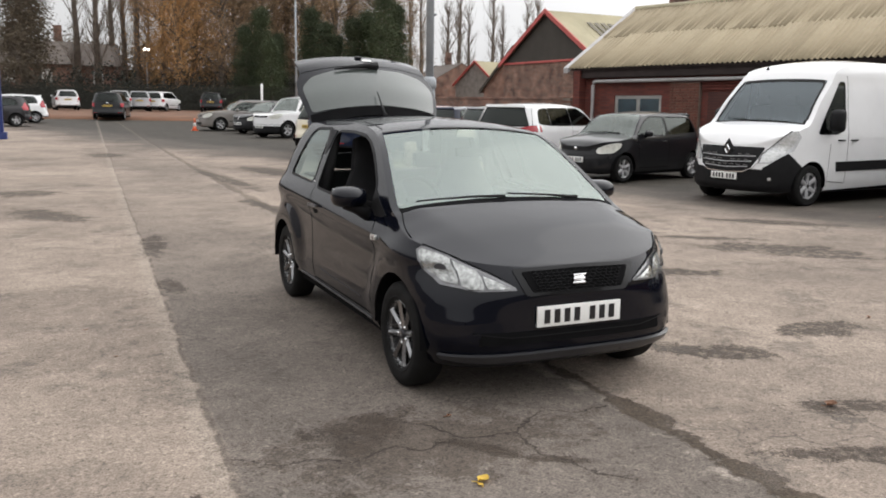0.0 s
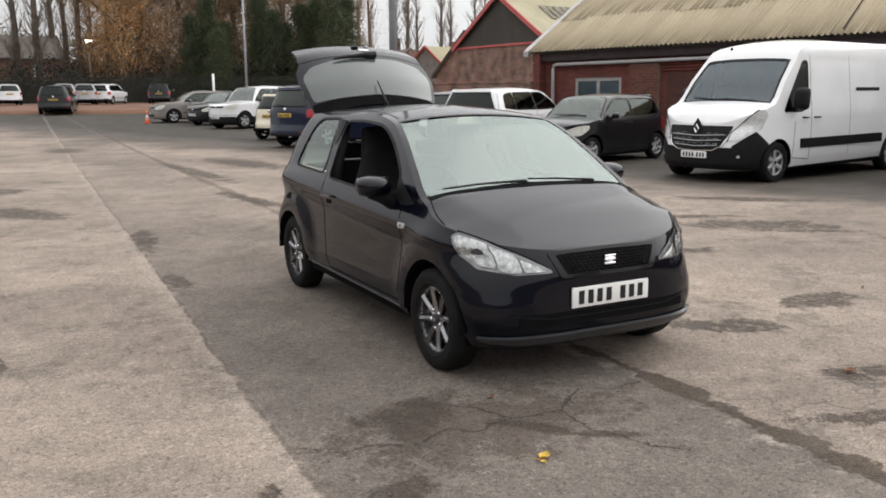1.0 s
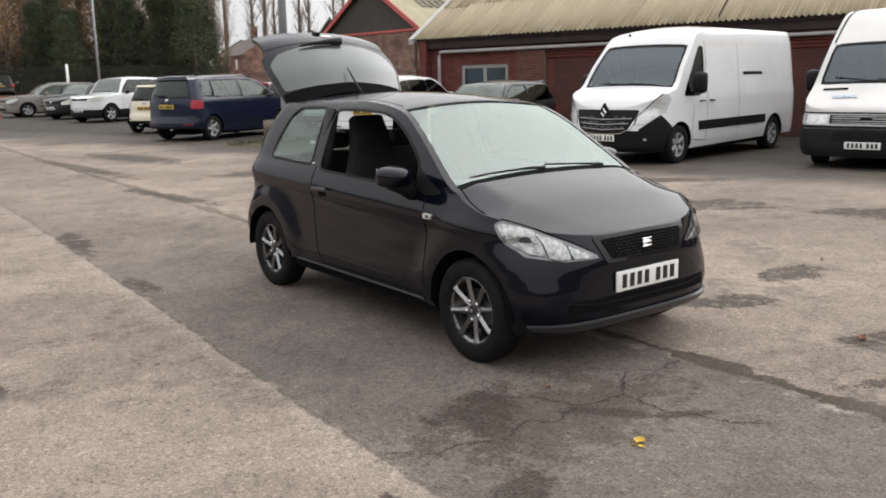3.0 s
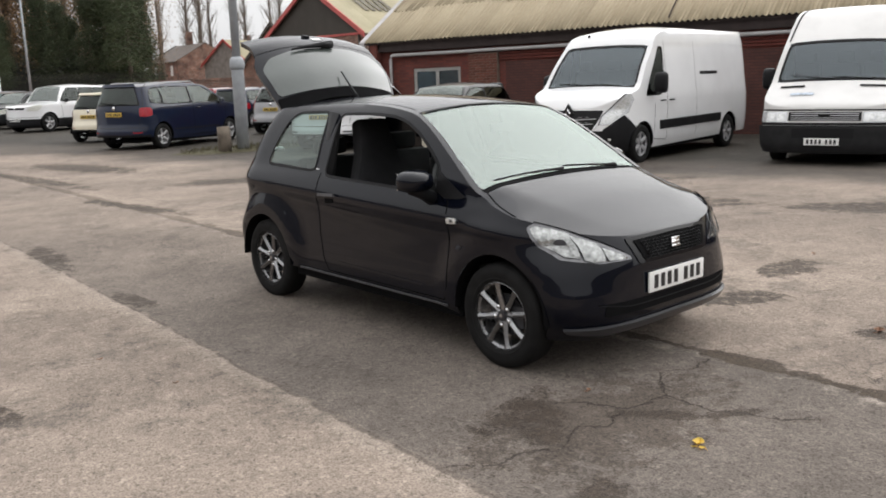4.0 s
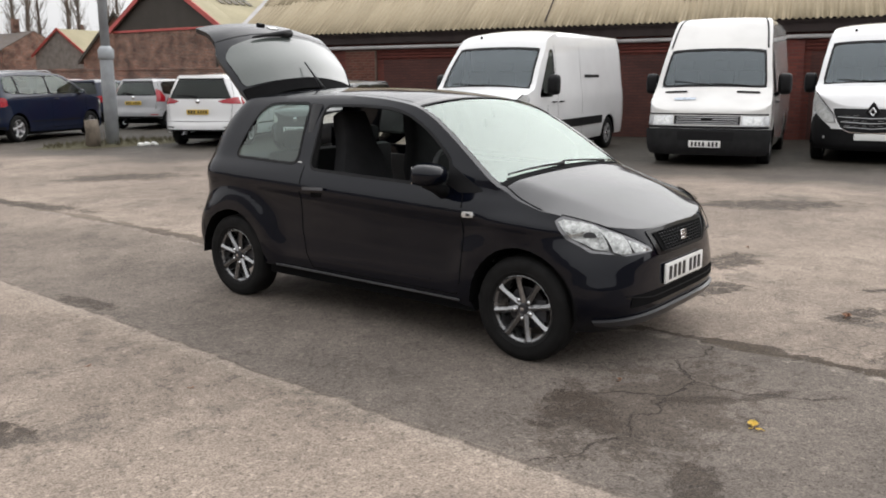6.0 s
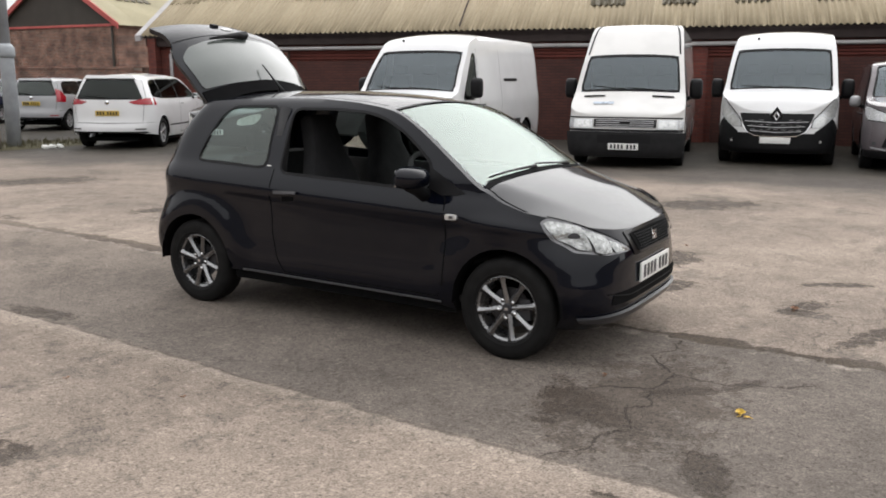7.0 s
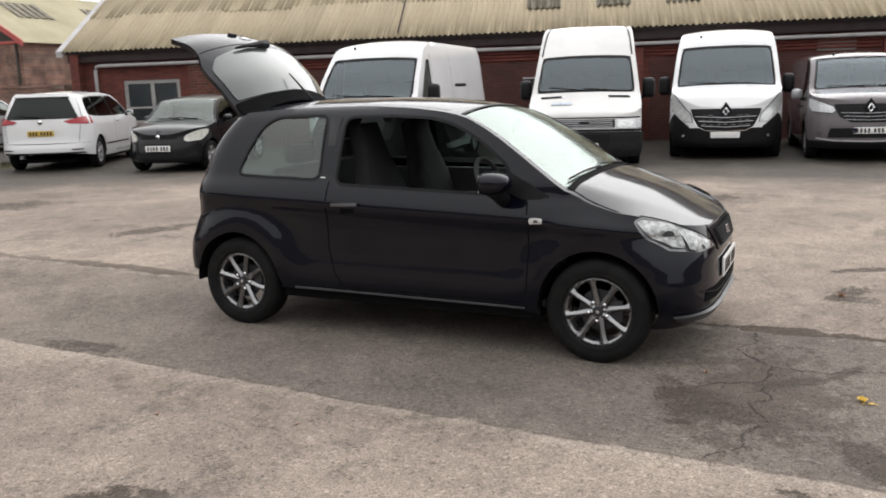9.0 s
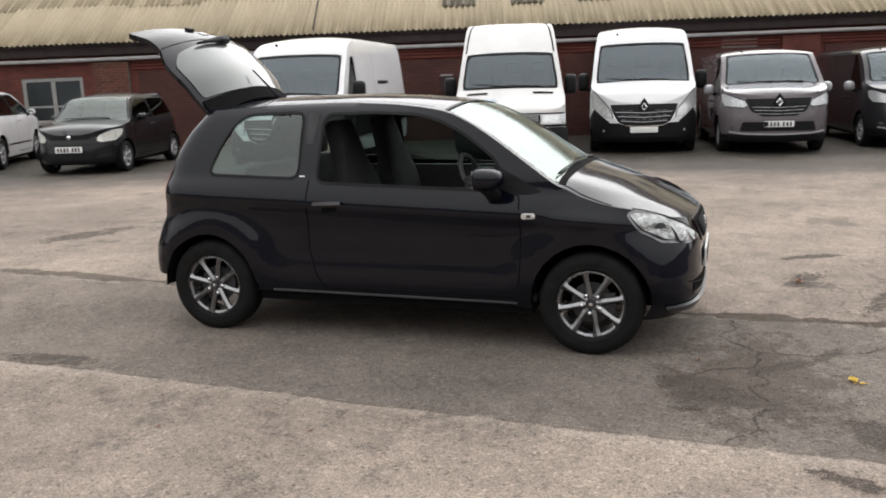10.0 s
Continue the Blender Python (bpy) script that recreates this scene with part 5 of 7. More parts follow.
            for v0, v1 in ((0.59, 0.72), (0.745, 0.875)):
                fan(soft_poly([(s * v0, 0.72), (s * v1, 0.72), (s * v1, 0.84), (s * v0, 0.84)], 0.03), fr, 0.016, M_LAMP, hl_, "reflector", step=0.04)
            fan([(s * v, z) for v, z in [(0.988, 0.70), (0.98, 0.86), (0.905, 0.86), (0.905, 0.72)]], fr, 0.012, M_LAMP_GREY, root, "indicator")
            part("roof_strip", seam([(s * 0.93, hy + 0.03), (s * 0.915, hy + 0.4), (s * 0.89, hy + 0.66), (s * 0.88, hy + 0.95)], sh.top_map(), 0.035, 0.006), M_TRIM, root)
            sl = part("bonnet_vent", seam([(s * 0.42, fy - 0.13), (s * 0.8, fy - 0.13)], sh.top_map(), 0.04, 0.014), M_MATTE, root)
    if style == "tall":
        gr = fan(soft_poly([(-0.62, 0.95), (0.62, 0.95), (0.50, 0.64), (0.36, 0.56), (-0.36, 0.56), (-0.50, 0.64)], 0.03), fr, 0.012, M_TRIM, root, "grille", "black grille with chrome bars", thick=0.008)
        for k, z in enumerate((0.625, 0.71, 0.795)):
            part("grille_bar", seam([(-0.42 - 0.05 * k, z + 0.012), (0, z - 0.012), (0.42 + 0.05 * k, z + 0.012)], fr, 0.013, 0.022), M_COVER, gr)
            for i in range(-3, 4):
                if abs(i) > k - 1:
                    v = i * 0.125
                    p = fr(v, z + 0.04)
                    t = bmesh.new()
                    box(t, p.x - 0.04, p.x + 0.04, p.y - 0.024, p.y - 0.014, z + 0.034, z + 0.043)
                    part("grille_stud", t, M_ALLOY, gr)
        part("grille_surround", seam([(-0.56, 0.76), (-0.48, 0.62), (-0.34, 0.55), (0, 0.535), (0.34, 0.55), (0.48, 0.62), (0.56, 0.76)], fr, 0.016, 0.02), M_CHROME, gr)
        bz, pz = 0.9, 0.47
    elif style == "low":
        gr = fan(soft_poly([(-0.60, 1.02), (0.60, 1.02), (0.50, 0.80), (0.3, 0.70), (-0.3, 0.70), (-0.50, 0.80)], 0.03), fr, 0.012, M_TRIM, root, "grille", "black grille with chrome bars", thick=0.008)
        for k, z in enumerate((0.75, 0.81, 0.87)):
            part("grille_bar", seam([(-0.40 - 0.04 * k, z), (0, z - 0.015), (0.40 + 0.04 * k, z)], fr, 0.011, 0.022), M_ALLOY, gr)
        fan(soft_poly([(-0.7, 0.43), (0.7, 0.43), (0.64, 0.6), (-0.64, 0.6)], 0.03), fr, 0.006, M_TRIM, root, "bumper_intake")
        part("bumper_strip", seam([(-0.86, 0.42), (-0.6, 0.385), (0, 0.37), (0.6, 0.385), (0.86, 0.42)], fr, 0.028, 0.02), M_COVER, root)
        bz, pz = 0.95, 0.56
    else:
        gr = fan([(-0.54, 0.72), (0.54, 0.72), (0.54, 0.86), (-0.54, 0.86)], fr, 0.012, M_TRIM, root, "grille", "black slatted grille")
        for z in (0.735, 0.765, 0.8, 0.832):
            part("grille_bar", seam([(-0.5, z), (0.5, z)], fr, 0.010, 0.02), M_COVER, gr)
        mk = bmesh.new()
        pk = fr(0.001, 0.815)
        box(mk, -0.09, 0.09, pk.y - 0.03, pk.y - 0.018, 0.795, 0.835, 0.004)
        part("grille_badge", mk, M_TRIM, gr, "plain dark badge")
        part("lower_strip", seam([(-0.98, 0.672), (0.98, 0.672)], fr, 0.04, 0.016), M_TRIM, root)
        fan([(-0.99, 0.24), (0.99, 0.24), (0.99, 0.64), (-0.99, 0.64)], fr, 0.05, M_TRIM_OLD, root, "front_bumper", "faded dark grey plastic bumper", thick=0.045)
        fan([(-0.46, 0.46), (0.46, 0.46), (0.46, 0.6), (-0.46, 0.6)], fr, 0.055, M_TRIM, root, "bumper_intake")
        part("bonnet_gap", seam([(-0.97, 0.89), (0.97, 0.89)], fr, 0.025, 0.006), M_TRIM, root)
        fan([(-0.5, 0.17), (-0.14, 0.17), (-0.14, 0.23), (-0.5, 0.23)], lambda a, b: sh.T(a - 0.1, b + 0.1), 0.014, M_BAND, root, "bonnet_sticker", "pale blue worn sticker")
        bz, pz = 0.0, 0.40
    if bz:
        em = bmesh.new()
        p = fr(0.001, bz)
        ringv = [[em.verts.new((k * x, y, k * z)) for x, z in ((0.062, 0), (0, 0.09), (-0.062, 0), (0, -0.09))] for k, y in ((1.0, 0.0), (0.98, -0.018), (0.75, -0.03), (0.5, -0.018), (0.48, 0.0))]
        for r0, r1 in zip(ringv, ringv[1:]):
            for i in range(4):
                em.faces.new((r0[i], r0[(i + 1) % 4], r1[(i + 1) % 4], r1[i]))
        bmesh.ops.recalc_face_normals(em, faces=em.faces)
        rb = bmesh.new()
        ringv = [[rb.verts.new((k * x, y, k * z)) for x, z in ((0.062, 0), (0, 0.09), (-0.062, 0), (0, -0.09))] for k, y in ((2.0, 0.02), (1.85, -0.008), (0.5, -0.008), (0.4, 0.012))]
        for r0, r1 in zip(ringv, ringv[1:]):
            for i in range(4):
                rb.faces.new((r0[i], r0[(i + 1) % 4], r1[(i + 1) % 4], r1[i]))
        bmesh.ops.recalc_face_normals(rb, faces=rb.faces)
        part("badge_surround", rb, M_TRIM, gr, at=pose(0, p.y - 0.03, bz), smooth=0)
        part("badge", em, M_CHROME, gr, "plain chrome diamond emblem", at=pose(0, p.y - 0.035, bz))
    p = fr(0.001, pz)
    plate(root, p.y - (0.08 if style == "tall_old" else 0.02), pz, blank=blank)
    if blue_band:
        b = bmesh.new()
        box(b, -0.26, -0.215, p.y - 0.029, p.y - 0.027, pz - 0.05, pz + 0.05)
        part("plate_band", b, M_BLUE, root)
    wiper(root, sh, 0.6, sh.U(fy + 0.03, fz), -0.05, sh.U(fy + 0.06, fz))
    wiper(root, sh, 0.0, sh.U(fy + 0.03, fz), -0.7, sh.U(fy + 0.09, fz))
    if style == "tall_old":
        liners(sh, root, 0.35)
        return root
    hl = bmesh.new()
    q = sh.T(-0.55, hy + 0.2)
    tube(hl, [q + Vector((0, -0.01, -0.01)), q + Vector((0, -0.03, 0.02))], 0.025, 8)
    part("roof_washer", hl, M_TRIM, root)
    pp = bmesh.new()
    box(pp, -0.62, -0.38, fy + 0.22, fy + 0.4, fz - 0.07, fz - 0.065)
    part("dash_paper", pp, M_PAPER, root)
    liners(sh, root, 0.35)
    return root


M_BAND = mat("faded_blue_sticker", (0.5, 0.57, 0.66), 0.5, vary=0.3, scale=20, fine=80, bump=0.0)
TALL = dict(length=5.55, width=2.07, roof=2.5, cowl=1.38, lip=0.98, wheelbase=3.68, over=0.84, style="tall", windscreen=(0.72, 1.39, 1.36, 2.14))
panel_van("panel_van", "white panel van with black bumper parked against the wall", stand(10.09, 11.0, 8, -0.01), M_WHITE, **{**TALL, "roof": 2.42, "windscreen": (0.72, 1.35, 1.36, 2.07), "cowl": 1.34})
panel_van("panel_van", "older white high-roof van with faded grey bumper", stand(12.01, 7.35, 14, -0.02), M_WHITE_OLD, 5.6, 2.0, 2.58, 1.32, 0.93, 3.3, 0.95, "tall_old", (0.62, 1.35, 1.12, 2.0), 0.33)
panel_van("panel_van", "white panel van with blank plate parked near the wall", stand(14.0, 5.22, 9), M_WHITE, blank=True, **TALL)
LOW = dict(length=5.0, width=1.95, roof=1.97, cowl=1.28, lip=1.06, wheelbase=3.1, over=0.93, style="low", windscreen=(0.75, 1.3, 1.45, 1.86))
panel_van("delivery_van", "metallic grey low van with chrome grille bars", stand(14.05, 2.8, 9), M_GREY, tyre=0.33, blue_band=True, **LOW)
panel_van("delivery_van", "black low van parked by the brick wall", stand(15.3, 0.12, 10), M_CHAR, tyre=0.33, **LOW)


# ---- the yard's buildings ----
M_BRICK_RED = bpy.data.materials.new("painted_red_brick")
M_BRICK_OLD = bpy.data.materials.new("weathered_brown_brick")
for bmat, c1, c2, mortar, big in ((M_BRICK_RED, (0.16, 0.038, 0.026), (0.10, 0.026, 0.02), (0.10, 0.04, 0.032), 0.5), (M_BRICK_OLD, (0.25, 0.115, 0.078), (0.12, 0.066, 0.05), (0.26, 0.21, 0.175), 1.1)):
    n, l, b = nodes_of(bmat)
    co, mp, br = n.new("ShaderNodeTexCoord"), n.new("ShaderNodeMapping"), n.new("ShaderNodeTexBrick")
    mp.inputs["Rotation"].default_value = (radians(90), 0, 0)
    br.inputs["Color1"].default_value, br.inputs["Color2"].default_value, br.inputs["Mortar"].default_value = (*c1, 1), (*c2, 1), (*mortar, 1)
    br.inputs["Scale"].default_value, br.inputs["Brick Width"].default_value, br.inputs["Row Height"].default_value = 1.0, 0.225, 0.075
    br.inputs["Mortar Size"].default_value = 0.01
    l.new(co.outputs["Object"], mp.inputs["Vector"])
    l.new(mp.outputs[0], br.inputs["Vector"])
    no = n.new("ShaderNodeTexNoise")
    no.inputs["Scale"].default_value, no.inputs["Detail"].default_value = 1.3, 8
    l.new(co.outputs["Object"], no.inputs["Vector"])
    hs, mr = n.new("ShaderNodeHueSaturation"), n.new("ShaderNodeMapRange")
    mr.inputs["From Min"].default_value, mr.inputs["From Max"].default_value = 0.3, 0.7
    mr.inputs["To Min"].default_value, mr.inputs["To Max"].default_value = 1 - big * 0.5, 1 + big * 0.5
    l.new(no.outputs["Fac"], mr.inputs["Value"])
    l.new(mr.outputs["Result"], hs.inputs["Value"])
    l.new(br.outputs["Color"], hs.inputs["Color"])
    l.new(hs.outputs["Color"], b.inputs["Base Color"])
    b.inputs["Roughness"].default_value = 0.85
    bp = n.new("ShaderNodeBump")
    bp.inputs["Strength"].default_value, bp.inputs["Distance"].default_value = 0.6, 0.012
    bp.invert = True
    l.new(br.outputs["Fac"], bp.inputs["Height"])
    l.new(bp.outputs[0], b.inputs["Normal"])
M_BRICK_DARK = M_BRICK_RED.copy()
M_BRICK_DARK.name = "maroon_painted_brick"
for nd in M_BRICK_DARK.node_tree.nodes:
    if nd.bl_idname == "ShaderNodeTexBrick":
        nd.inputs["Color1"].default_value, nd.inputs["Color2"].default_value, nd.inputs["Mortar"].default_value = (0.088, 0.03, 0.022, 1), (0.068, 0.024, 0.019, 1), (0.05, 0.02, 0.017, 1)
M_COURSE = mat("red_course_brick", (0.15, 0.034, 0.024), 0.85, vary=0.2, scale=3, fine=30, bump=0.4)
M_SHEET = mat("lichened_cement_sheet", (0.325, 0.272, 0.185), 0.9, vary=0.1, scale=0.7, fine=9, bump=0.3, depth=0.01, tint=(0.25, 0.205, 0.135), island=0.14)
M_MORTAR = mat("old_mortar", (0.2, 0.15, 0.12), 0.95, vary=0.2, scale=5, fine=60, bump=0.4)
M_BRICK_PIECE = mat("bare_brick", (0.15, 0.058, 0.04), 0.9, vary=0.2, scale=9, fine=80, bump=0.4, depth=0.004, island=0.5)
M_SHEET_OLD = mat("pale_cement_sheet", (0.46, 0.415, 0.29), 0.9, vary=0.1, scale=0.5, fine=9, bump=0.3, depth=0.01)
M_ROOFLIGHT = mat("grimy_rooflight", (0.13, 0.11, 0.07), 0.6, vary=0.3, scale=3, fine=30, bump=0.2)
M_FASCIA = mat("dark_fascia_board", (0.035, 0.022, 0.02), 0.75, vary=0.2, scale=3, fine=40, bump=0.3)
M_PIPE = mat("grey_white_pipe", (0.42, 0.40, 0.40), 0.5, vary=0.12, scale=3, fine=40, bump=0.1)
M_REDTRIM = mat("red_barge_board", (0.50, 0.10, 0.09), 0.6, vary=0.12, scale=2, fine=30, bump=0.1)
M_CLAD = mat("brown_grey_cladding", (0.05, 0.043, 0.035), 0.75, vary=0.1, scale=1, fine=30, bump=0.2)
M_SLATE = mat("slate_roof", (0.13, 0.105, 0.09), 0.8, vary=0.2, scale=1.5, fine=12, bump=0.4, depth=0.02)
M_FRAME = mat("grey_window_frame", (0.34, 0.33, 0.31), 0.7, vary=0.12, scale=6, fine=60, bump=0.1)
M_CEMENT = mat("grey_cement", (0.3, 0.28, 0.26), 0.9, vary=0.2, scale=2, fine=30, bump=0.4)
M_STEEL = mat("galvanised_steel", (0.34, 0.36, 0.38), 0.6, 0.1, vary=0.15, scale=3, fine=60, bump=0.1)
M_POST = mat("grey_timber", (0.17, 0.14, 0.11), 0.9, vary=0.3, scale=5, fine=50, bump=0.5, depth=0.01)
M_SOIL = mat("soil_and_moss", (0.085, 0.075, 0.04), 0.95, vary=0.3, scale=3, fine=40, bump=0.8, depth=0.03, tint=(0.075, 0.068, 0.034))
M_CONE = mat("orange_cone", (0.75, 0.16, 0.07), 0.6, vary=0.1, bump=0.0)
M_CONEW = mat("white_cone_band", (0.75, 0.74, 0.72), 0.5, vary=0.05, bump=0.0)
M_BARK = mat("grey_brown_bark", (0.15, 0.12, 0.095), 0.9, vary=0.25, scale=2, fine=20, bump=0.5, depth=0.02)
M_TWIG = mat("bare_twigs", (0.2, 0.165, 0.135), 0.95, vary=0.2, scale=2, fine=20, bump=0.0)
M_ORANGE = mat("autumn_leaves", (0.46, 0.25, 0.095), 0.85, vary=0.2, scale=0.4, fine=9, bump=0.0, tint=(0.36, 0.21, 0.09), island=0.45)
M_BROWN = mat("brown_leaves", (0.30, 0.195, 0.11), 0.9, vary=0.2, scale=0.4, fine=9, bump=0.0, tint=(0.15, 0.105, 0.065), island=0.45)
M_GREEN = mat("dark_conifer_needles", (0.06, 0.076, 0.034), 0.9, vary=0.2, scale=0.5, fine=9, bump=0.0, tint=(0.042, 0.056, 0.03), island=0.5)
M_UMBER = mat("brown_conifer_needles", (0.12, 0.095, 0.065), 0.9, vary=0.2, scale=0.5, fine=9, bump=0.0, tint=(0.08, 0.066, 0.045), island=0.4)
# hedge and fence share this green, with deep shade put into the colour
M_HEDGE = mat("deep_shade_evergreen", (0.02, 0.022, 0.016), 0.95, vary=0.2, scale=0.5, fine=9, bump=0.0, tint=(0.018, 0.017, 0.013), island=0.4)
M_LITTER = mat("fallen_leaves", (0.16, 0.078, 0.045), 0.95, vary=0.25, scale=0.8, fine=10, bump=0.6, depth=0.03, tint=(0.085, 0.052, 0.034))
M_YLEAF = mat("yellow_leaf", (0.85, 0.62, 0.12), 0.6, vary=0.1, scale=30, fine=120, bump=0.1, depth=0.001)
M_BLEAF = mat("russet_leaf", (0.32, 0.17, 0.10), 0.7, vary=0.15, scale=30, fine=120, bump=0.1, depth=0.001)
# tone of the added unseen walls, set for reflections in the car's flank
M_WESTWALL = mat("grey_render", (0.2, 0.19, 0.185), 0.9, vary=0.2, scale=1.5, fine=20, bump=0.3)
M_BLUEBOX = mat("blue_painted_steel", (0.015, 0.03, 0.14), 0.5, vary=0.12, scale=3, fine=60, bump=0.05)

SHED = pose(14.506, 22.749, 0, 0, 0, -73) @ pose(0, 0, 0, 0, -0.4, 0)   # x along the eave, y into the building


def corrugated(bm, x0, x1, y0, z0, y1, z1, pitch=0.146, amp=0.028, per=6, skip=()):
    """A corrugated roof sheet from the line (y0, z0) up to (y1, z1), with ribs running up the slope."""
    nrm = Vector((0, z0 - z1, y1 - y0)).normalized()
    n = int((x1 - x0) / pitch * per)
    rows = []
    for i in range(n + 1):
        x = x0 + (x1 - x0) * i / n
        h = amp * math.sin(math.tau * x / pitch)
        rows.append([bm.verts.new(Vector((x, y0 + (y1 - y0) * t, z0 + (z1 - z0) * t)) + nrm * (h + (0.012 if k % 2 else 0.0))) for k, t in enumerate((0, 0.499, 0.5, 1))])
    for a, b in zip(rows, rows[1:]):
        for k in range(3):
            bm.faces.new((a[k], b[k], b[k + 1], a[k + 1]))
    r = bmesh.ops.extrude_face_region(bm, geom=bm.faces[:])
    for v in r["geom"]:
        if isinstance(v, bmesh.types.BMVert):
            v.co -= nrm * 0.012


shed = thing("brick_shed", "long low dark red brick shed with lichened corrugated roof", "building", SHED)
bm = bmesh.new()
for a in ((0.0, 1.42, 0.30, 0.56, -0.6, 2.72), (3.08, 46.0, 0.30, 0.56, -0.6, 2.72), (1.42, 3.08, 0.30, 0.56, -0.6, 0.72), (1.42, 3.08, 0.30, 0.56, 1.90, 2.72)):
    box(bm, *a)
part("wall", bm, M_BRICK_RED, shed, "dark red painted brick wall", smooth=0)
for x in (9.2, 14.6, 21.2, 26.6):
    bm = bmesh.new()
    box(bm, x, x + 0.95, 0.18, 0.297, -0.6, 2.24, 0.004)
    part("brick_pier", bm, M_BRICK_RED, shed, smooth=0)
bm = bmesh.new()
box(bm, 3.43, 4.37, 0.19, 0.297, -0.6, 2.235)
pier = part("brick_pier", bm, M_MORTAR, shed, "pier of bare orange-brown bricks", smooth=0)
brick_mesh = {}
for wd in (0.215, 0.1025):
    bm = bmesh.new()
    box(bm, -wd / 2, wd / 2, -0.012, 0.05, -0.0325, 0.0325, 0.004)
    brick_mesh[wd] = mesh_of("brick", bm, M_BRICK_PIECE, 0)
for row in range(37):
    x = 3.42
    row_w = [0.215] * 4 if row % 2 else [0.1025, 0.215, 0.215, 0.215, 0.1025]
    for wd in row_w:
        o = new("brick", brick_mesh[wd])
        o.parent, o.matrix_local = pier, pose(x + wd / 2, 0.185 + random.uniform(-0.004, 0.003), -0.52 + row * 0.075, 0, 0, random.uniform(-0.6, 0.6))
        x += wd + 0.0225 if row % 2 else wd + 0.02
bm = bmesh.new()
box(bm, 0.05, 0.297, 0.0, 0.0 + 0.0001 + 0.29, -0.6, 2.68)
part("end_pier", bm, M_BRICK_RED, shed, smooth=0)
bm = bmesh.new()
vs = [bm.verts.new(p) for p in ((0.002, 0.57, 2.68), (0.002, 6.3, 2.68), (0.002, 3.25, 4.68), (0.28, 0.57, 2.68), (0.28, 6.3, 2.68), (0.28, 3.25, 4.68))]
for f in ((0, 1, 2), (3, 5, 4), (0, 3, 4, 1), (1, 4, 5, 2), (2, 5, 3, 0)):
    bm.faces.new([vs[i] for i in f])
box(bm, 0.002, 0.28, 0.57, 6.3, -0.6, 2.675)
bmesh.ops.recalc_face_normals(bm, faces=bm.faces)
part("end_wall", bm, M_BRICK_OLD, shed, smooth=0)
for x0, x1 in ((4.6, 9.1), (10.3, 14.5), (15.7, 21.1), (22.3, 26.5)):
    bm = bmesh.new()
    box(bm, x0, x1, 0.262, 0.297, -0.5, 1.98)
    part("brick_infill", bm, M_BRICK_DARK, shed, "bricked-up bay in dark maroon paint", smooth=0)
for x0, x1 in ((4.4, 9.17), (10.18, 14.57), (15.58, 21.17), (22.18, 26.57)):
    for z in (2.03, 2.11, 2.19):
        bm = bmesh.new()
        box(bm, x0, x1, 0.235, 0.297, z, z + 0.05, 0.008)
        part("string_course", bm, M_COURSE, shed, "projecting course of red brick")
bm = bmesh.new()
box(bm, 12.54, 12.82, 0.14, 0.26, 1.10, 1.55, 0.012)
meter = part("meter_box", bm, M_FASCIA, shed, "dark meter box fixed to the wall")
bm = bmesh.new()
box(bm, 12.52, 12.84, 0.12, 0.262, 1.552, 1.59, 0.008)
part("box_lid", bm, M_PIPE, meter, "pale box lid")
bm = bmesh.new()
box(bm, -0.05, 46, 0.08, 0.296, 2.42, 2.74, 0.01)
part("fascia", bm, M_FASCIA, shed)
bm = bmesh.new()
tube(bm, [(0.70, 0.16, -0.2), (0.70, 0.16, 2.2), (0.74, 0.14, 2.28), (0.84, 0.13, 2.315), (12, 0.13, 2.32), (46, 0.13, 2.30)], 0.05, 10)
part("drain_pipe", bm, M_PIPE, shed, "grey-white pipe along the wall")
bm = bmesh.new()
box(bm, -0.05, 46, -0.02, 3.2, 2.56, 2.60)
for v in bm.verts:
    v.co.z += (v.co.y + 0.1) * 0.609 + 0.04
roof = part("roof", bm, M_FASCIA, shed, "tan lichened corrugated cement roof", smooth=0)
sheet_mesh = []
for low_end, high_end in ((0.0, 0.52), (0.49, 1.0)):
    bm = bmesh.new()
    dy, dz = 3.35, 2.04
    corrugated(bm, 0, 1.022, -0.1 + dy * low_end, 2.72 + dz * low_end + (0.014 if low_end else 0), -0.1 + dy * high_end, 2.72 + dz * high_end)
    sheet_mesh.append(mesh_of("roof_sheet", bm, M_SHEET, 60))
for i in range(45):
    for k, me in enumerate(sheet_mesh):
        o = new("roof_sheet", me)
        o.parent, o.matrix_local = roof, pose(-0.12 + i * 1.022, random.uniform(-0.03, 0.02) if not k else 0, random.uniform(0, 0.006), random.uniform(-0.12, 0.12))
bm = bmesh.new()
corrugated(bm, -0.12, 46, 6.5, 2.72, 3.25, 4.76, per=4)
part("roof", bm, M_SHEET, shed, smooth=60)
bm = bmesh.new()
tube(bm, [(-0.15, 3.25, 4.76), (46, 3.25, 4.76)], 0.09, 8)
part("ridge_cap", bm, M_SHEET_OLD, shed)
bm = bmesh.new()
for y0, z0, y1, z1 in ((-0.12, 2.735, 3.25, 4.80),):
    vs = [bm.verts.new(p) for p in ((-0.26, y0, z0), (-0.08, y0, z0), (-0.08, y1, z1), (-0.26, y1, z1), (-0.26, y0, z0 - 0.16), (-0.08, y0, z0 - 0.16), (-0.08, y1, z1 - 0.16), (-0.26, y1, z1 - 0.16))]
    for f in ((0, 1, 2, 3), (4, 7, 6, 5), (0, 4, 5, 1), (2, 6, 7, 3), (0, 3, 7, 4), (1, 5, 6, 2)):
        bm.faces.new([vs[i] for i in f])
part("verge_board", bm, M_PIPE, shed, "pale verge board", smooth=0)
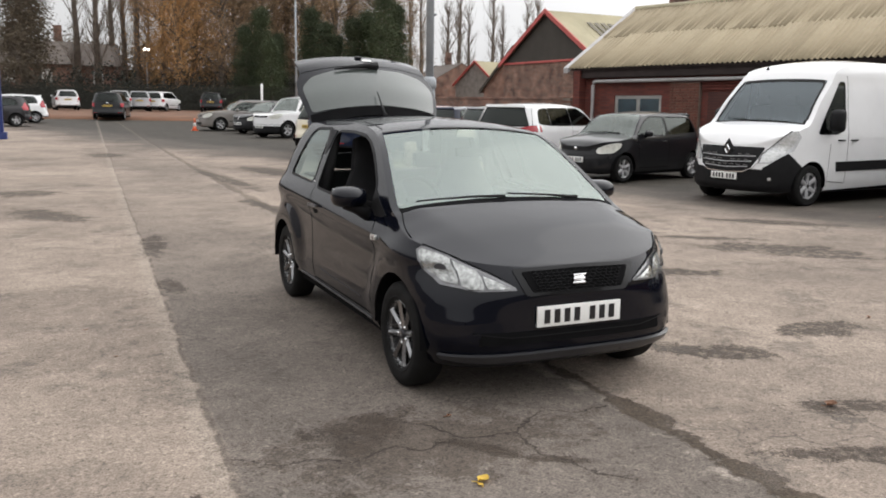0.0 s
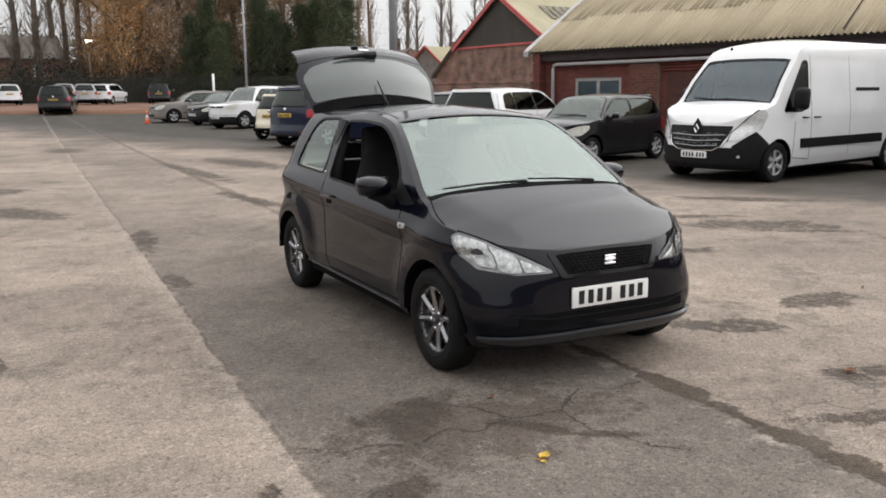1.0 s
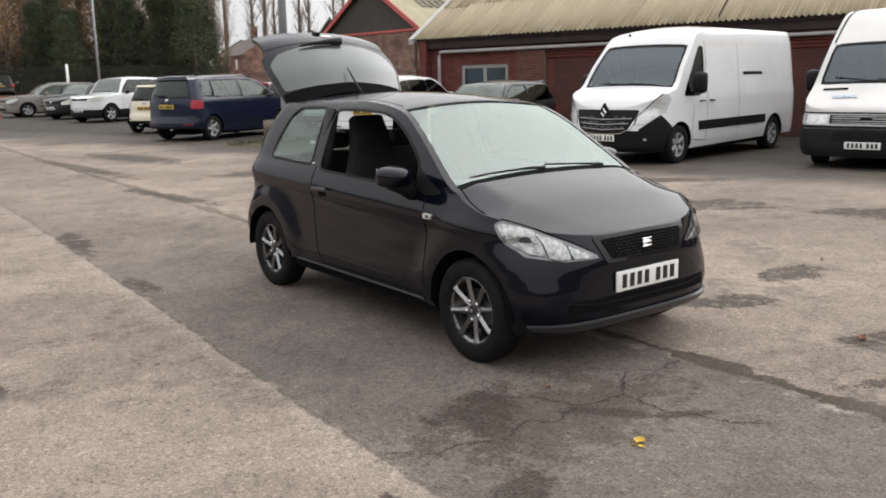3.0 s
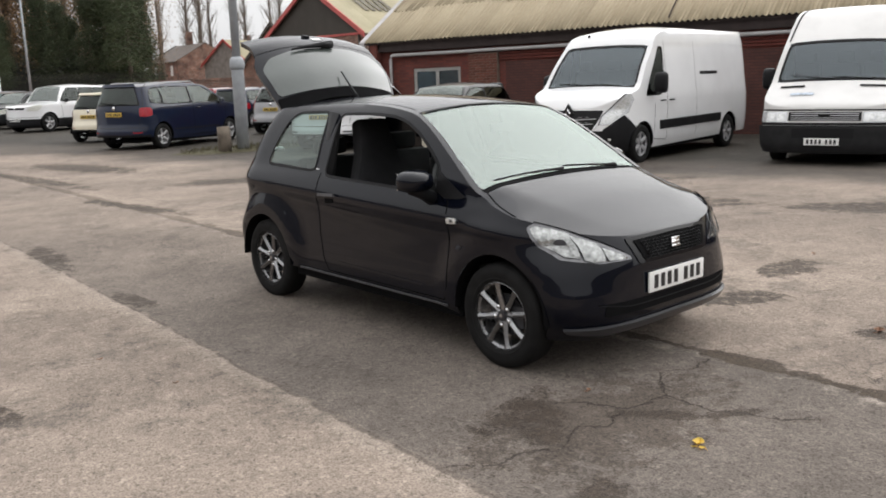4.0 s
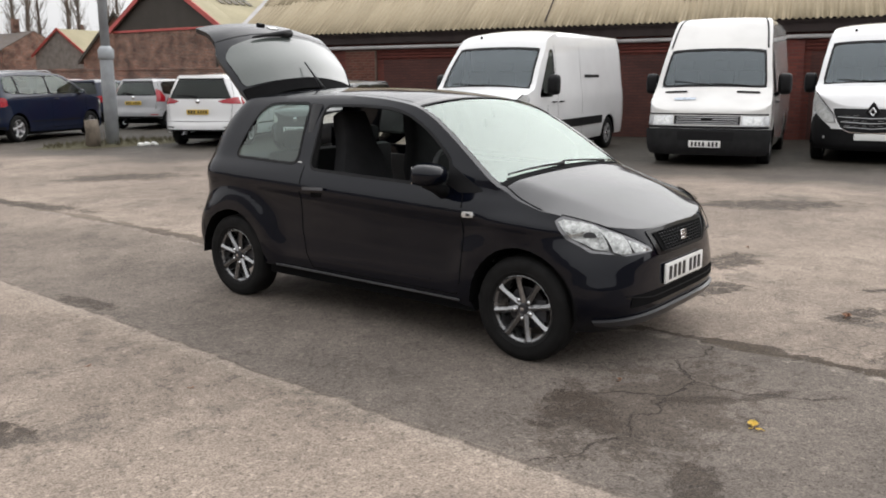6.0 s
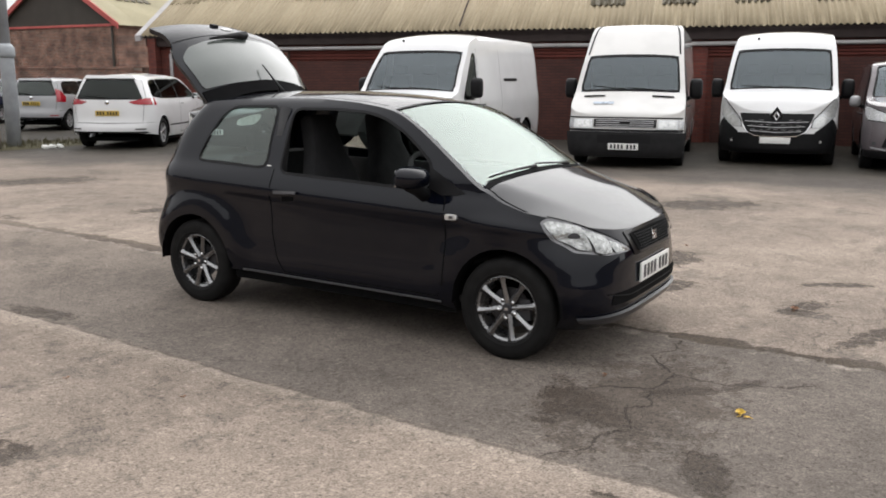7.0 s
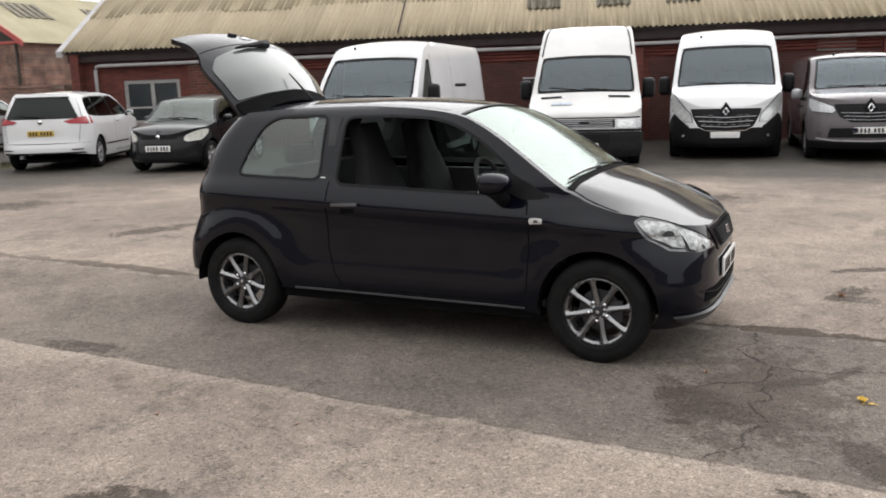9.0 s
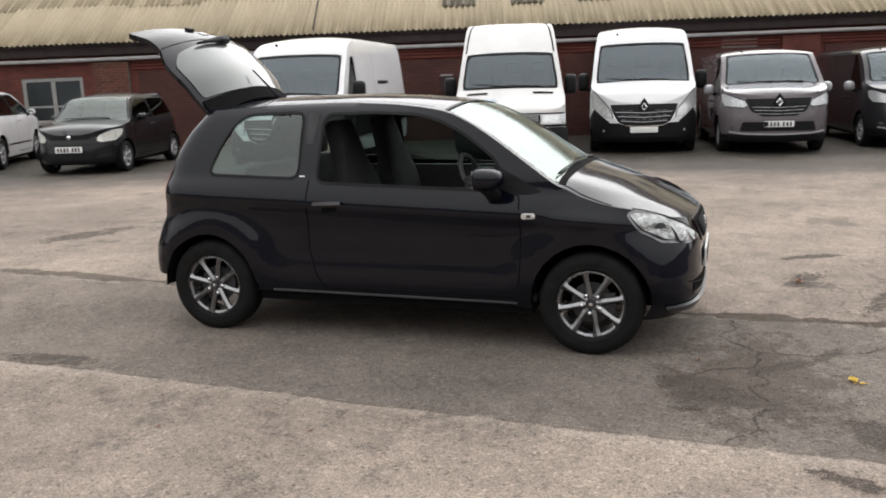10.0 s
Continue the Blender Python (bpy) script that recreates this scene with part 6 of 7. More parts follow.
for x0 in (12.6, 14.4, 16.15, 18.0, 19.9):
    bm = bmesh.new()
    corrugated(bm, x0, x0 + 0.88, 0.86, 3.355, 1.9, 3.99)
    part("rooflight", bm, M_ROOFLIGHT, shed, "grimy dark corrugated rooflight", smooth=60)
bm = bmesh.new()
tube(bm, [(9.3, 0.1, 2.7), (9.3, 0.1, 2.86), (9.25, 1.9, 4.0), (9.2, 3.2, 4.83)], 0.022, 6)
part("roof_cable", bm, M_FASCIA, shed)
win = bmesh.new()
for x0, x1, z0, z1 in ((1.42, 3.08, 1.80, 1.90), (1.42, 3.08, 0.72, 0.79), (1.42, 1.52, 0.79, 1.80), (2.98, 3.08, 0.79, 1.80), (2.20, 2.31, 0.79, 1.80), (1.52, 2.20, 1.12, 1.17), (2.31, 2.98, 1.12, 1.17)):
    box(win, x0, x1, 0.33, 0.39, z0, z1, 0.004)
wobj = part("window", win, M_FRAME, shed, "weathered grey two-light window", smooth=0)
for x0, x1 in ((1.52, 2.20), (2.31, 2.98)):
    for z0, z1 in ((0.79, 1.12), (1.17, 1.80)):
        bm = bmesh.new()
        box(bm, x0, x1, 0.355, 0.361, z0, z1)
        part("pane", bm, M_DULL, wobj, smooth=0).visible_shadow = False
bm = bmesh.new()
box(bm, 1.38, 3.12, 0.24, 0.33, 0.66, 0.715, 0.006)
part("window_sill", bm, M_CEMENT, shed)
bm = bmesh.new()
box(bm, 0.3, 45, 3.2, 3.3, -0.5, 2.6)
part("inner_wall", bm, M_FASCIA, shed)
bm = bmesh.new()
box(bm, 19.7, 20.6, 0.275, 0.297, 1.93, 2.25, 0.004)
part("lintel_patch", bm, M_CEMENT, shed, "bare cement patch on the wall")
taller = thing("brick_workshop", "tall brown brick workshop behind the shed", "building", SHED)
bm = bmesh.new()
box(bm, -1.2, 46, 6.6, 7.0, -0.5, 6.0)
box(bm, -1.2, -0.8, 7.0, 14, -0.5, 6.0)
part("wall", bm, M_BRICK_OLD, taller, smooth=0)
bm = bmesh.new()
vs = [bm.verts.new(p) for p in ((-1.5, 6.3, 5.95), (46, 6.3, 5.95), (46, 10.5, 8.0), (-1.5, 10.5, 8.0), (-1.5, 14.5, 5.95), (46, 14.5, 5.95))]
bm.faces.new((vs[0], vs[1], vs[2], vs[3])), bm.faces.new((vs[3], vs[2], vs[5], vs[4]))
bmesh.ops.solidify(bm, geom=bm.faces[:], thickness=0.1)
part("roof", bm, M_SLATE, taller, smooth=0)


def gabled(name, label, m, half, depth, eave, apex, wall_mat, clad_mat, roof_mat, trim_mat, base=-0.5, corr=True, brick_to=None):
    """A gabled block: x across the gable, y back along the ridge."""
    root = thing(name, label, "building", m)
    bt = brick_to or eave
    bm = bmesh.new()
    box(bm, -half, half, 0, 0.3, base, bt)
    box(bm, -half, -half + 0.3, 0.3, depth, base, bt)
    box(bm, half - 0.3, half, 0.3, depth, base, bt)
    box(bm, -half + 0.3, half - 0.3, depth - 0.3, depth, base, bt)
    part("wall", bm, wall_mat, root, smooth=0)
    bm = bmesh.new()
    prof = [(-half, bt), (half, bt), (half, eave), (0, apex), (-half, eave)]
    if bt >= eave - 0.01:
        prof = [(-half, bt), (half, bt), (0, apex)]
    for y0 in (0.02, depth - 0.28):
        bm = bmesh.new()
        a = [bm.verts.new((x, y0, z)) for x, z in prof]
        b = [bm.verts.new((x, y0 + 0.26, z)) for x, z in prof]
        bm.faces.new(a[::-1]), bm.faces.new(b)
        for i in range(len(prof)):
            j = (i + 1) % len(prof)
            bm.faces.new((a[i], a[j], b[j], b[i]))
        bmesh.ops.recalc_face_normals(bm, faces=bm.faces)
        part("gable", bm, clad_mat, root, smooth=0)
    k = (apex - eave) / half
    for s in (-1, 1):
        bm = bmesh.new()
        if corr:
            corrugated(bm, 0, depth, 0, eave - 0.25 * k, half + 0.25, apex, per=4)
            for v in bm.verts:
                v.co = Vector((s * (half + 0.25 - v.co.y), v.co.x - 0.15, v.co.z + 0.05))
        else:
            vs = [bm.verts.new(p) for p in ((s * (half + 0.25), -0.2, eave - 0.25 * k), (s * (half + 0.25), depth, eave - 0.25 * k), (0, depth, apex + 0.02), (0, -0.2, apex + 0.02))]
            under = [bm.verts.new(v.co - Vector((0, 0, 0.1))) for v in vs]
            bm.faces.new(vs), bm.faces.new(under)
            for i in range(4):
                bm.faces.new((vs[i], vs[(i + 1) % 4], under[(i + 1) % 4], under[i]))
        bmesh.ops.recalc_face_normals(bm, faces=bm.faces)
        part("roof", bm, roof_mat, root, smooth=60)
        bm = bmesh.new()
        vs = []
        for y in (-0.24, -0.16):
            for x, z in ((s * (half + 0.3), eave - 0.3 * k - 0.12), (s * (half + 0.3), eave - 0.3 * k + 0.16), (0, apex + 0.17), (0, apex - 0.11)):
                vs.append(bm.verts.new((x, y, z)))
        for f in ((0, 1, 2, 3), (4, 7, 6, 5), (0, 4, 5, 1), (1, 5, 6, 2), (2, 6, 7, 3), (3, 7, 4, 0)):
            bm.faces.new([vs[i] for i in f])
        bmesh.ops.recalc_face_normals(bm, faces=bm.faces)
        part("barge_board", bm, trim_mat, root, smooth=0)
    return root


works = gabled("gabled_workshop", "brick workshop with dark clad gable and red barge boards", pose(26.25, 44.2, 0, 0, 0, -86), 4.6, 24, 4.25, 7.0, M_BRICK_OLD, M_CLAD, M_SHEET_OLD, M_REDTRIM)
for y0 in (1.9, 7.5, 13.0):
    bm = bmesh.new()
    for i in range(5):
        box(bm, 1.2, 2.6, y0 + i * 0.5, y0 + i * 0.5 + 0.32, 0, 0.03)
    for v in bm.verts:
        v.co.z += 7.0 - (v.co.x) * 2.75 / 4.6 + 0.12
    part("rooflight", bm, M_ROOFLIGHT, works, smooth=0)
bm = bmesh.new()
box(bm, -4.62, 4.62, -0.06, 0.0, 4.1, 4.22, 0.01)
part("red_band", bm, M_REDTRIM, works)
bm = bmesh.new()
tube(bm, [(4.3, -0.08, 0), (4.3, -0.08, 4.1)], 0.06, 8)
part("drain_pipe", bm, M_CLAD, works)


def bearing(az, dist):
    return dist * math.sin(radians(az)), dist * math.cos(radians(az))


def spot(az, dist, z=0.0, turn=0.0):
    x, y = bearing(az, dist)
    return pose(x, y, ground_z(x, y) + z, 0, 0, turn)


gabled("small_works", "small pale gabled works with red trim", spot(26.1, 96, -0.3, -75), 3.4, 12, 3.9, 6.3, M_BRICK_OLD, M_CEMENT, M_SHEET_OLD, M_REDTRIM, brick_to=2.4)
gabled("brick_house", "brown roofed brick building beside the workshop", spot(28.6, 66, 0, -62), 2.7, 10, 2.6, 5.6, M_BRICK_OLD, M_BRICK_OLD, M_SLATE, M_CLAD, corr=False)
for az, d, t in ((0.9, 104, 0), (3.4, 106, 5), (23.5, 140, 85), (27.0, 150, 85), (30.5, 150, 80)):
    h = gabled("terraced_house", "distant brick house with slate roof among the trees", spot(az, d, 0.0, t + 90), 4.2, 12, 5.0, 7.4, M_BRICK_OLD, M_BRICK_OLD, M_SLATE, M_CLAD, corr=False)
    for sx in (-1, 1):
        for yy in (2.5, 6, 9.5):
            bm = bmesh.new()
            box(bm, sx * 4.2 - 0.03, sx * 4.2 + 0.03, yy - 0.5, yy + 0.5, 2.9, 4.3, 0.01)
            part("window", bm, M_CONEW, h)
    bm = bmesh.new()
    box(bm, -0.4, 0.4, 5.5, 6.3, 7.4, 9.2, 0.02)
    part("chimney", bm, M_BRICK_OLD, h)

yard_wall = bmesh.new()
box(yard_wall, -16, 0, 0.0, 0.25, -0.5, 1.75)
box(yard_wall, -16, 0, -0.03, 0.28, 1.752, 1.85, 0.01)
whole("yard_wall", yard_wall, M_BRICK_OLD, "low brown brick yard wall with coping", kind="structure", smooth=0, at=pose(19.4, 27.0, 0.1, 0, 0, -78))
bm = bmesh.new()
box(bm, 0, 9, 0.0, 0.25, -0.5, 1.75)
whole("yard_wall", bm, M_BRICK_OLD, "low brown brick yard wall with coping", kind="structure", smooth=0, at=pose(15.0, 23.6, 0.1, 0, 0, 40))

# lamp column, stump and litter beside it
col = thing("lamp_column", "tall galvanised steel lamp column with wide base", "lamp post", pose(8.56, 20.0, ground_z(8.5, 20), 0, 0, 20))
bm = bmesh.new()
tube(bm, [(0, 0, -0.1), (0, 0, 1.98), (0, 0, 2.14)], [0.15, 0.146, 0.115], 12)
tube(bm, [(0, 0, 0.0), (0, 0, 0.05)], 0.25, 12)
part("base", bm, M_STEEL, col)
bm = bmesh.new()
tube(bm, [(0, 0, 2.1), (0, 0, 6), (0, 0, 9.5)], [0.1, 0.092, 0.08], 12)
part("shaft", bm, M_STEEL, col)
bm = bmesh.new()
box(bm, 0.136, 0.154, -0.08, 0.08, 0.6, 1.3, 0.005)
part("hatch", bm, M_STEEL, col)
bm = bmesh.new()
tube(bm, [(0, 0, 1.94), (0, 0, 2.0), (0, 0, 2.16), (0, 0, 2.24)], [0.155, 0.178, 0.172, 0.11], 12)
tube(bm, [(0.14, 0, 3.75), (0.2, 0, 3.78)], 0.03, 6)
part("collar", bm, M_STEEL, col)
bm = bmesh.new()
tube(bm, [(0, 0, 9.45), (0.6, 0, 9.7), (1.3, 0, 9.75)], 0.05, 8)
box(bm, 1.2, 1.75, -0.15, 0.15, 9.68, 9.8, 0.04)
part("lantern", bm, M_STEEL, col)
bm = bmesh.new()
tube(bm, [(0, 0, -0.05), (0.01, 0, 0.4), (0, 0.01, 0.62)], [0.165, 0.16, 0.15], 12)
whole("timber_post", bm, M_POST, "short weathered grey timber post beside the lamp column", "post", at=pose(8.02, 19.9, ground_z(8, 20)))
bm = bmesh.new()
for i in range(7):
    a = random.random() * 6.3
    box(bm, -0.09, 0.09, -0.05, 0.05, 0, 0.06, 0.02, pose(0.16 * math.cos(a), 0.1 * math.sin(a), 0.0, 0, random.uniform(-20, 20), random.uniform(0, 180)))
whole("crumpled_bag", bm, M_PAPER, "crumpled white plastic bag on the ground", "litter", at=pose(9.15, 19.5, ground_z(9, 19.5)))
cone = thing("traffic_cone", "orange and white traffic cone by the estate car", "cone", pose(6.0, 42.9, ground_z(6, 43)) @ Matrix.Scale(0.7, 4))
bm = bmesh.new()
box(bm, -0.22, 0.22, -0.22, 0.22, 0, 0.05, 0.01)
part("cone_base", bm, M_CONE, cone)
for name_, z0, z1, r0, r1 in (("cone_skirt", 0.05, 0.3, 0.16, 0.11), ("cone_tip", 0.55, 0.85, 0.075, 0.03)):
    bm = bmesh.new()
    tube(bm, [(0, 0, z0), (0, 0, z1)], [r0, r1], 14)
    part(name_, bm, M_CONE, cone)
bm = bmesh.new()
tube(bm, [(0, 0, 0.3), (0, 0, 0.55)], [0.112, 0.076], 14)
part("white_band", bm, M_CONEW, cone)
for az, d, h, lit in ((14.4, 75, 10.2, False), (5.2, 100, 6.6, True)):
    lamp = thing("street_lamp", "tall grey street lamp at the car park's edge" if not lit else "distant lit street lamp", "lamp post", spot(az, d))
    bm = bmesh.new()
    tube(bm, [(0, 0, -0.1), (0, 0, h)], [0.11, 0.07], 8)
    part("shaft", bm, M_STEEL, lamp)
    bm = bmesh.new()
    box(bm, -0.75 if not lit else -0.3, 0.35, -0.2, 0.2, h - 0.05, h + 0.2, 0.05)
    if lit:
        m_lit = mat("lit_lamp", (0.9, 0.9, 0.85), 0.4, bump=0.0)
        pb = m_lit.node_tree.nodes["Principled BSDF"]
        pb.inputs["Emission Color"].default_value, pb.inputs["Emission Strength"].default_value = (1.0, 0.93, 0.8, 1), 6.0
        part("lantern", bm, m_lit, lamp)
    else:
        part("lantern", bm, M_CONEW, lamp)
bm = bmesh.new()
tube(bm, [(0, 0, -0.05), (0, 0, 2.4)], 0.07, 8)
whole("marker_post", bm, M_CONEW, "white marker post behind the parked cars", "post", at=spot(12.2, 52))
bm = bmesh.new()
box(bm, -0.35, 0.35, -0.2, 0.2, 0.25, 3.1, 0.03)
box(bm, -0.45, 0.45, -0.3, 0.3, -0.1, 0.25, 0.02)
whole("totem_sign", bm, M_BLUEBOX, "dark blue steel totem sign on a plinth", "sign", at=pose(-2.2, 35.2, ground_z(0, 35)))

# ---- leaf-strewn bank, terrace and fence ----
bank = bmesh.new()
rows = []
for i in range(61):
    x = -40 + i * 1.7
    y0 = 58.5 - x * 0.28 + 0.5 * noise.noise((x * 0.3, 0, 0))
    rows.append([bank.verts.new((x, y0 + q, 0.36 + z + (0.06 * noise.noise((x * 0.7, q, 3)) if q > 0.4 else 0))) for q, z in ((0, -0.08), (0.15, 0.10), (4, 0.2), (9, 0.3), (14, 0.34), (60, 0.4), (110, 0.6))])
for a, b in zip(rows, rows[1:]):
    for k in range(6):
        f = bank.faces.new((a[k], b[k], b[k + 1], a[k + 1]))
whole("bank", bank, M_LITTER, "low bank strewn with russet fallen leaves", kind="structure", smooth=60)
TERRACE = "cars on the far terrace"
for az, d, turn, p, kind_, lab in ((0.3, 78, 95, M_WHITE, "mpv", "white people carrier far off"), (4.7, 76, 85, M_SILVER, "hatch", "silver hatchback far off"), (3.6, 75, 85, M_SILVER, "hatch", "pale silver hatchback far off"),
                                   (6.7, 78, 60, M_WHITE, "suv", "white off-roader far off"), (9.3, 77, 75, M_DARK, "suv", "dark off-roader far off")):
    x, y = bearing(az, d)
    car("far_car", lab + " on the terrace", TERRACE, pose(x, y, 0.72, 0, 0, turn - 90 + 180), p, 4.2, 1.78, 1.62, 2.55, 0.85, kind_, "tail", 0.2, 0.31)
fence = bmesh.new()
for i in range(405):
    x = -28 + i * 0.145
    y = 84 - x * 0.28
    box(fence, x - 0.035, x + 0.035, y - 0.015, y + 0.015, 0.7, 3.0)
for z in (1.1, 2.6):
    tube(fence, [(-28, 84 + 7.84 + 0.06, z), (31, 84 - 8.68 + 0.06, z)], 0.03, 4)
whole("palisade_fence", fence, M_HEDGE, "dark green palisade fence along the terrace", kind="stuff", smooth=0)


# ---- trees ----
def leaves(bm, centre, size, count, leaf, squash=1.0):
    for _ in range(count):
        d = Vector((random.gauss(0, 1), random.gauss(0, 1), random.gauss(0, 1) * squash))
        p = centre + d * size * 0.5
        a = Vector((random.gauss(0, 1), random.gauss(0, 1), random.gauss(0, 1))).normalized()
        b = a.orthogonal().normalized()
        s = leaf * random.uniform(0.6, 1.4)
        c = a.cross(b)
        bm.faces.new([bm.verts.new(p + q) for q in (b * s, (c * 0.6 + a * 0.3) * s, -b * s, (-c * 0.6 + a * 0.2) * s)])


def limb(bm, p, d, length, r, depth, spread, up, ends):
    pts, rad = [p.copy()], [r]
    q, dd = p.copy(), d.copy()
    k = 4
    for i in range(k):
        dd = (dd + Vector((random.gauss(0, 0.12), random.gauss(0, 0.12), up))).normalized()
        q = q + dd * length / k
        pts.append(q.copy())
        rad.append(r * (1 - 0.8 * (i + 1) / k))
    tube(bm, pts, rad, 4 if depth < 2 else 6, False)
    ends.append(q)
    if depth > 0:
        for i in range(3 if depth > 1 else 4):
            t = random.randint(1, k)
            nd = (dd + Vector((random.gauss(0, spread), random.gauss(0, spread), random.uniform(-0.1, 0.35)))).normalized()
            limb(bm, pts[t], nd, length * random.uniform(0.45, 0.7), rad[t] * 0.75, depth - 1, spread, up, ends)


def tree_meshes(kind, seed):
    random.seed(seed)
    tr, cr, ends = bmesh.new(), bmesh.new(), []
    if kind == "poplar":
        h = 20
        tube(tr, [(0, 0, -0.5), (0.1, 0, h * 0.4), (-0.1, 0.1, h * 0.75), (0, 0, h)], [0.42, 0.3, 0.16, 0.03], 8)
        for i in range(46):
            z = random.uniform(2.5, h * 0.9)
            a = random.random() * math.tau
            d = Vector((math.cos(a) * 0.5, math.sin(a) * 0.5, 1)).normalized()
            limb(cr, Vector((0, 0, z)), d, random.uniform(2.0, 4.2) * (1.1 - 0.4 * z / h), 0.07, 2, 0.26, 0.12, ends)
    elif kind in ("autumn", "brown"):
        h = 15
        tube(tr, [(0, 0, -0.5), (0.2, 0, 4), (0, 0.3, 9), (0.2, 0, h * 0.9)], [0.4, 0.32, 0.2, 0.05], 8)
        for i in range(26):
            z = random.uniform(1.5, h * 0.85)
            a = random.random() * math.tau
            d = Vector((math.cos(a), math.sin(a), random.uniform(0.3, 1.2))).normalized()
            limb(tr, Vector((0, 0, z)), d, random.uniform(2.2, 4.6), 0.1, 1, 0.5, 0.06, ends)
        for e in ends:
            if random.random() < 0.85:
                leaves(cr, e, random.uniform(1.1, 2.3), 150 if kind == "autumn" else 120, 0.07, 1.3)
    else:
        h = 12
        tube(tr, [(0, 0, -0.5), (0, 0, h * 0.5), (0, 0, h * 0.97)], [0.26, 0.16, 0.03], 8)
        for i in range(240 if kind == "umber" else 160):
            t = random.random() ** 0.8
            z = 0.6 + t * (h - 0.8)
            a = random.random() * math.tau
            reach = (h - z) * 0.24 * random.uniform(0.65, 1.15) + 0.25
            p = Vector((math.cos(a) * reach, math.sin(a) * reach, z - 0.25 * reach))
            tube(tr, [(0, 0, z), p], [0.04, 0.01], 4, False)
            leaves(cr, p * 0.85 + Vector((0, 0, z * 0.15)), 0.9, 90, 0.07, 0.6)
            leaves(cr, Vector((p.x * 0.45, p.y * 0.45, z)), 0.85, 50, 0.085, 0.8)
    return tr, cr


PROTO = {}
LEAF = {"poplar": M_TWIG, "autumn": M_ORANGE, "brown": M_BROWN, "conifer": M_GREEN, "umber": M_UMBER}
TEXT = {"poplar": "tall bare poplar with upswept twigs", "autumn": "autumn tree with thinning orange leaves", "brown": "tree with sparse brown leaves",
        "conifer": "dense dark green conifer", "umber": "tall brownish dense conifer"}


def tree(kind, az, dist, scale, wide=1.0, seed=0):
    key = (kind, seed % 3)
    x, y = bearing(az, dist)
    random.seed(int(az * 100) + 7)
    m = pose(x, y, 0.6, 0, 0, random.random() * 360) @ Matrix.Diagonal((scale * wide, scale * wide, scale, 1))
    if key not in PROTO:
        tr, cr = tree_meshes(kind, 11 + seed % 3)
        root = thing("tree", TEXT[kind], "tree", None, "trees behind the car park")
        part("trunk", tr, M_BARK, root, smooth=60)
        part("crown", cr, LEAF[kind], root, smooth=0)
        PROTO[key] = root
        root.matrix_basis = m
        return root
    t = copy_thing(PROTO[key], Matrix.Identity(4))
    t.matrix_basis = m
    return t


DECIDUOUS = (("brown", 5.3, 102, 1.0, 0.6), ("autumn", 6.3, 92, 1.05, 0.75), ("autumn", 7.0, 90, 1.15, 0.9), ("autumn", 8.2, 94, 1.15, 1.0), ("brown", 9.8, 90, 1.1, 0.9),
       ("brown", 7.4, 98, 1.2, 1.0), ("brown", 10.6, 94, 1.2, 1.0), ("brown", 11.3, 100, 1.25, 0.9), ("brown", 12.2, 96, 1.2, 1.0), ("autumn", 13.0, 104, 1.3, 0.9),
       ("brown", 13.9, 98, 1.2, 1.0), ("autumn", 14.9, 104, 1.25, 0.9), ("brown", 15.4, 94, 1.2, 1.0), ("brown", 16.8, 94, 1.15, 1.0), ("brown", 18.2, 96, 1.2, 1.0),
       ("brown", 19.5, 94, 1.1, 1.0), ("brown", 20.6, 98, 1.0, 0.9))
EVERGREEN = (("umber", -1.7, 92, 1.55, 0.8), ("conifer", 11.2, 84, 0.66, 1.05), ("conifer", 12.2, 85, 0.8, 1.0), ("conifer", 13.2, 86, 0.62, 1.15), ("conifer", 12.8, 82, 0.55, 1.2), ("conifer", 15.4, 86, 0.82, 1.0),
       ("conifer", 17.0, 86, 0.62, 1.2), ("conifer", 18.0, 83, 0.74, 1.05), ("conifer", 16.3, 84, 0.7, 1.1), ("conifer", 19.0, 84, 0.8, 1.1), ("conifer", 20.2, 82, 1.05, 0.85),
       ("conifer", 20.9, 84, 0.85, 0.95), ("conifer", 19.7, 85, 0.7, 1.1))
POPLARS = (("poplar", 1.2, 98, 0.95, 1.1), ("poplar", 2.4, 96, 1.0, 1.0), ("poplar", 3.2, 106, 0.95, 1.1), ("poplar", 3.9, 100, 0.9, 1.0), ("poplar", -3.9, 110, 0.9, 1.0),
       ("poplar", 4.7, 98, 0.9, 1.1), ("poplar", 21.8, 130, 0.95, 1.0), ("poplar", 22.5, 126, 0.9, 1.0), ("poplar", 24.2, 138, 0.85, 1.2), ("poplar", 25.0, 134, 0.95, 1.1),
       ("poplar", 25.6, 140, 0.85, 1.0), ("poplar", 27.2, 136, 0.95, 1.0), ("poplar", 27.8, 144, 0.85, 1.0), ("poplar", 29.4, 140, 0.9, 1.1), ("poplar", 30.0, 146, 0.95, 1.0),
       ("poplar", 32.5, 150, 0.8, 1.0))
for i, (kind, az, dist, sc, wd) in enumerate((*DECIDUOUS, *EVERGREEN, *POPLARS)):
    tree(kind, az, dist, sc, wd, i)
random.seed(5)
bm = bmesh.new()
for i in range(470):
    x = random.uniform(-34, 30)
    leaves(bm, Vector((x, 87.5 - x * 0.28 + random.gauss(0, 0.8), 0.8 + random.uniform(0.2, 3.6) * (0.75 + 0.4 * noise.noise((x * 0.15, 0, 0))))), 1.0, 34, 0.13, 1.0)
rows = [[bm.verts.new((x, 88.2 - x * 0.28, z)) for z in (0.4, 2.6 + 0.9 * noise.noise((x * 0.5, 4, 0)))] for x in range(-34, 31)]
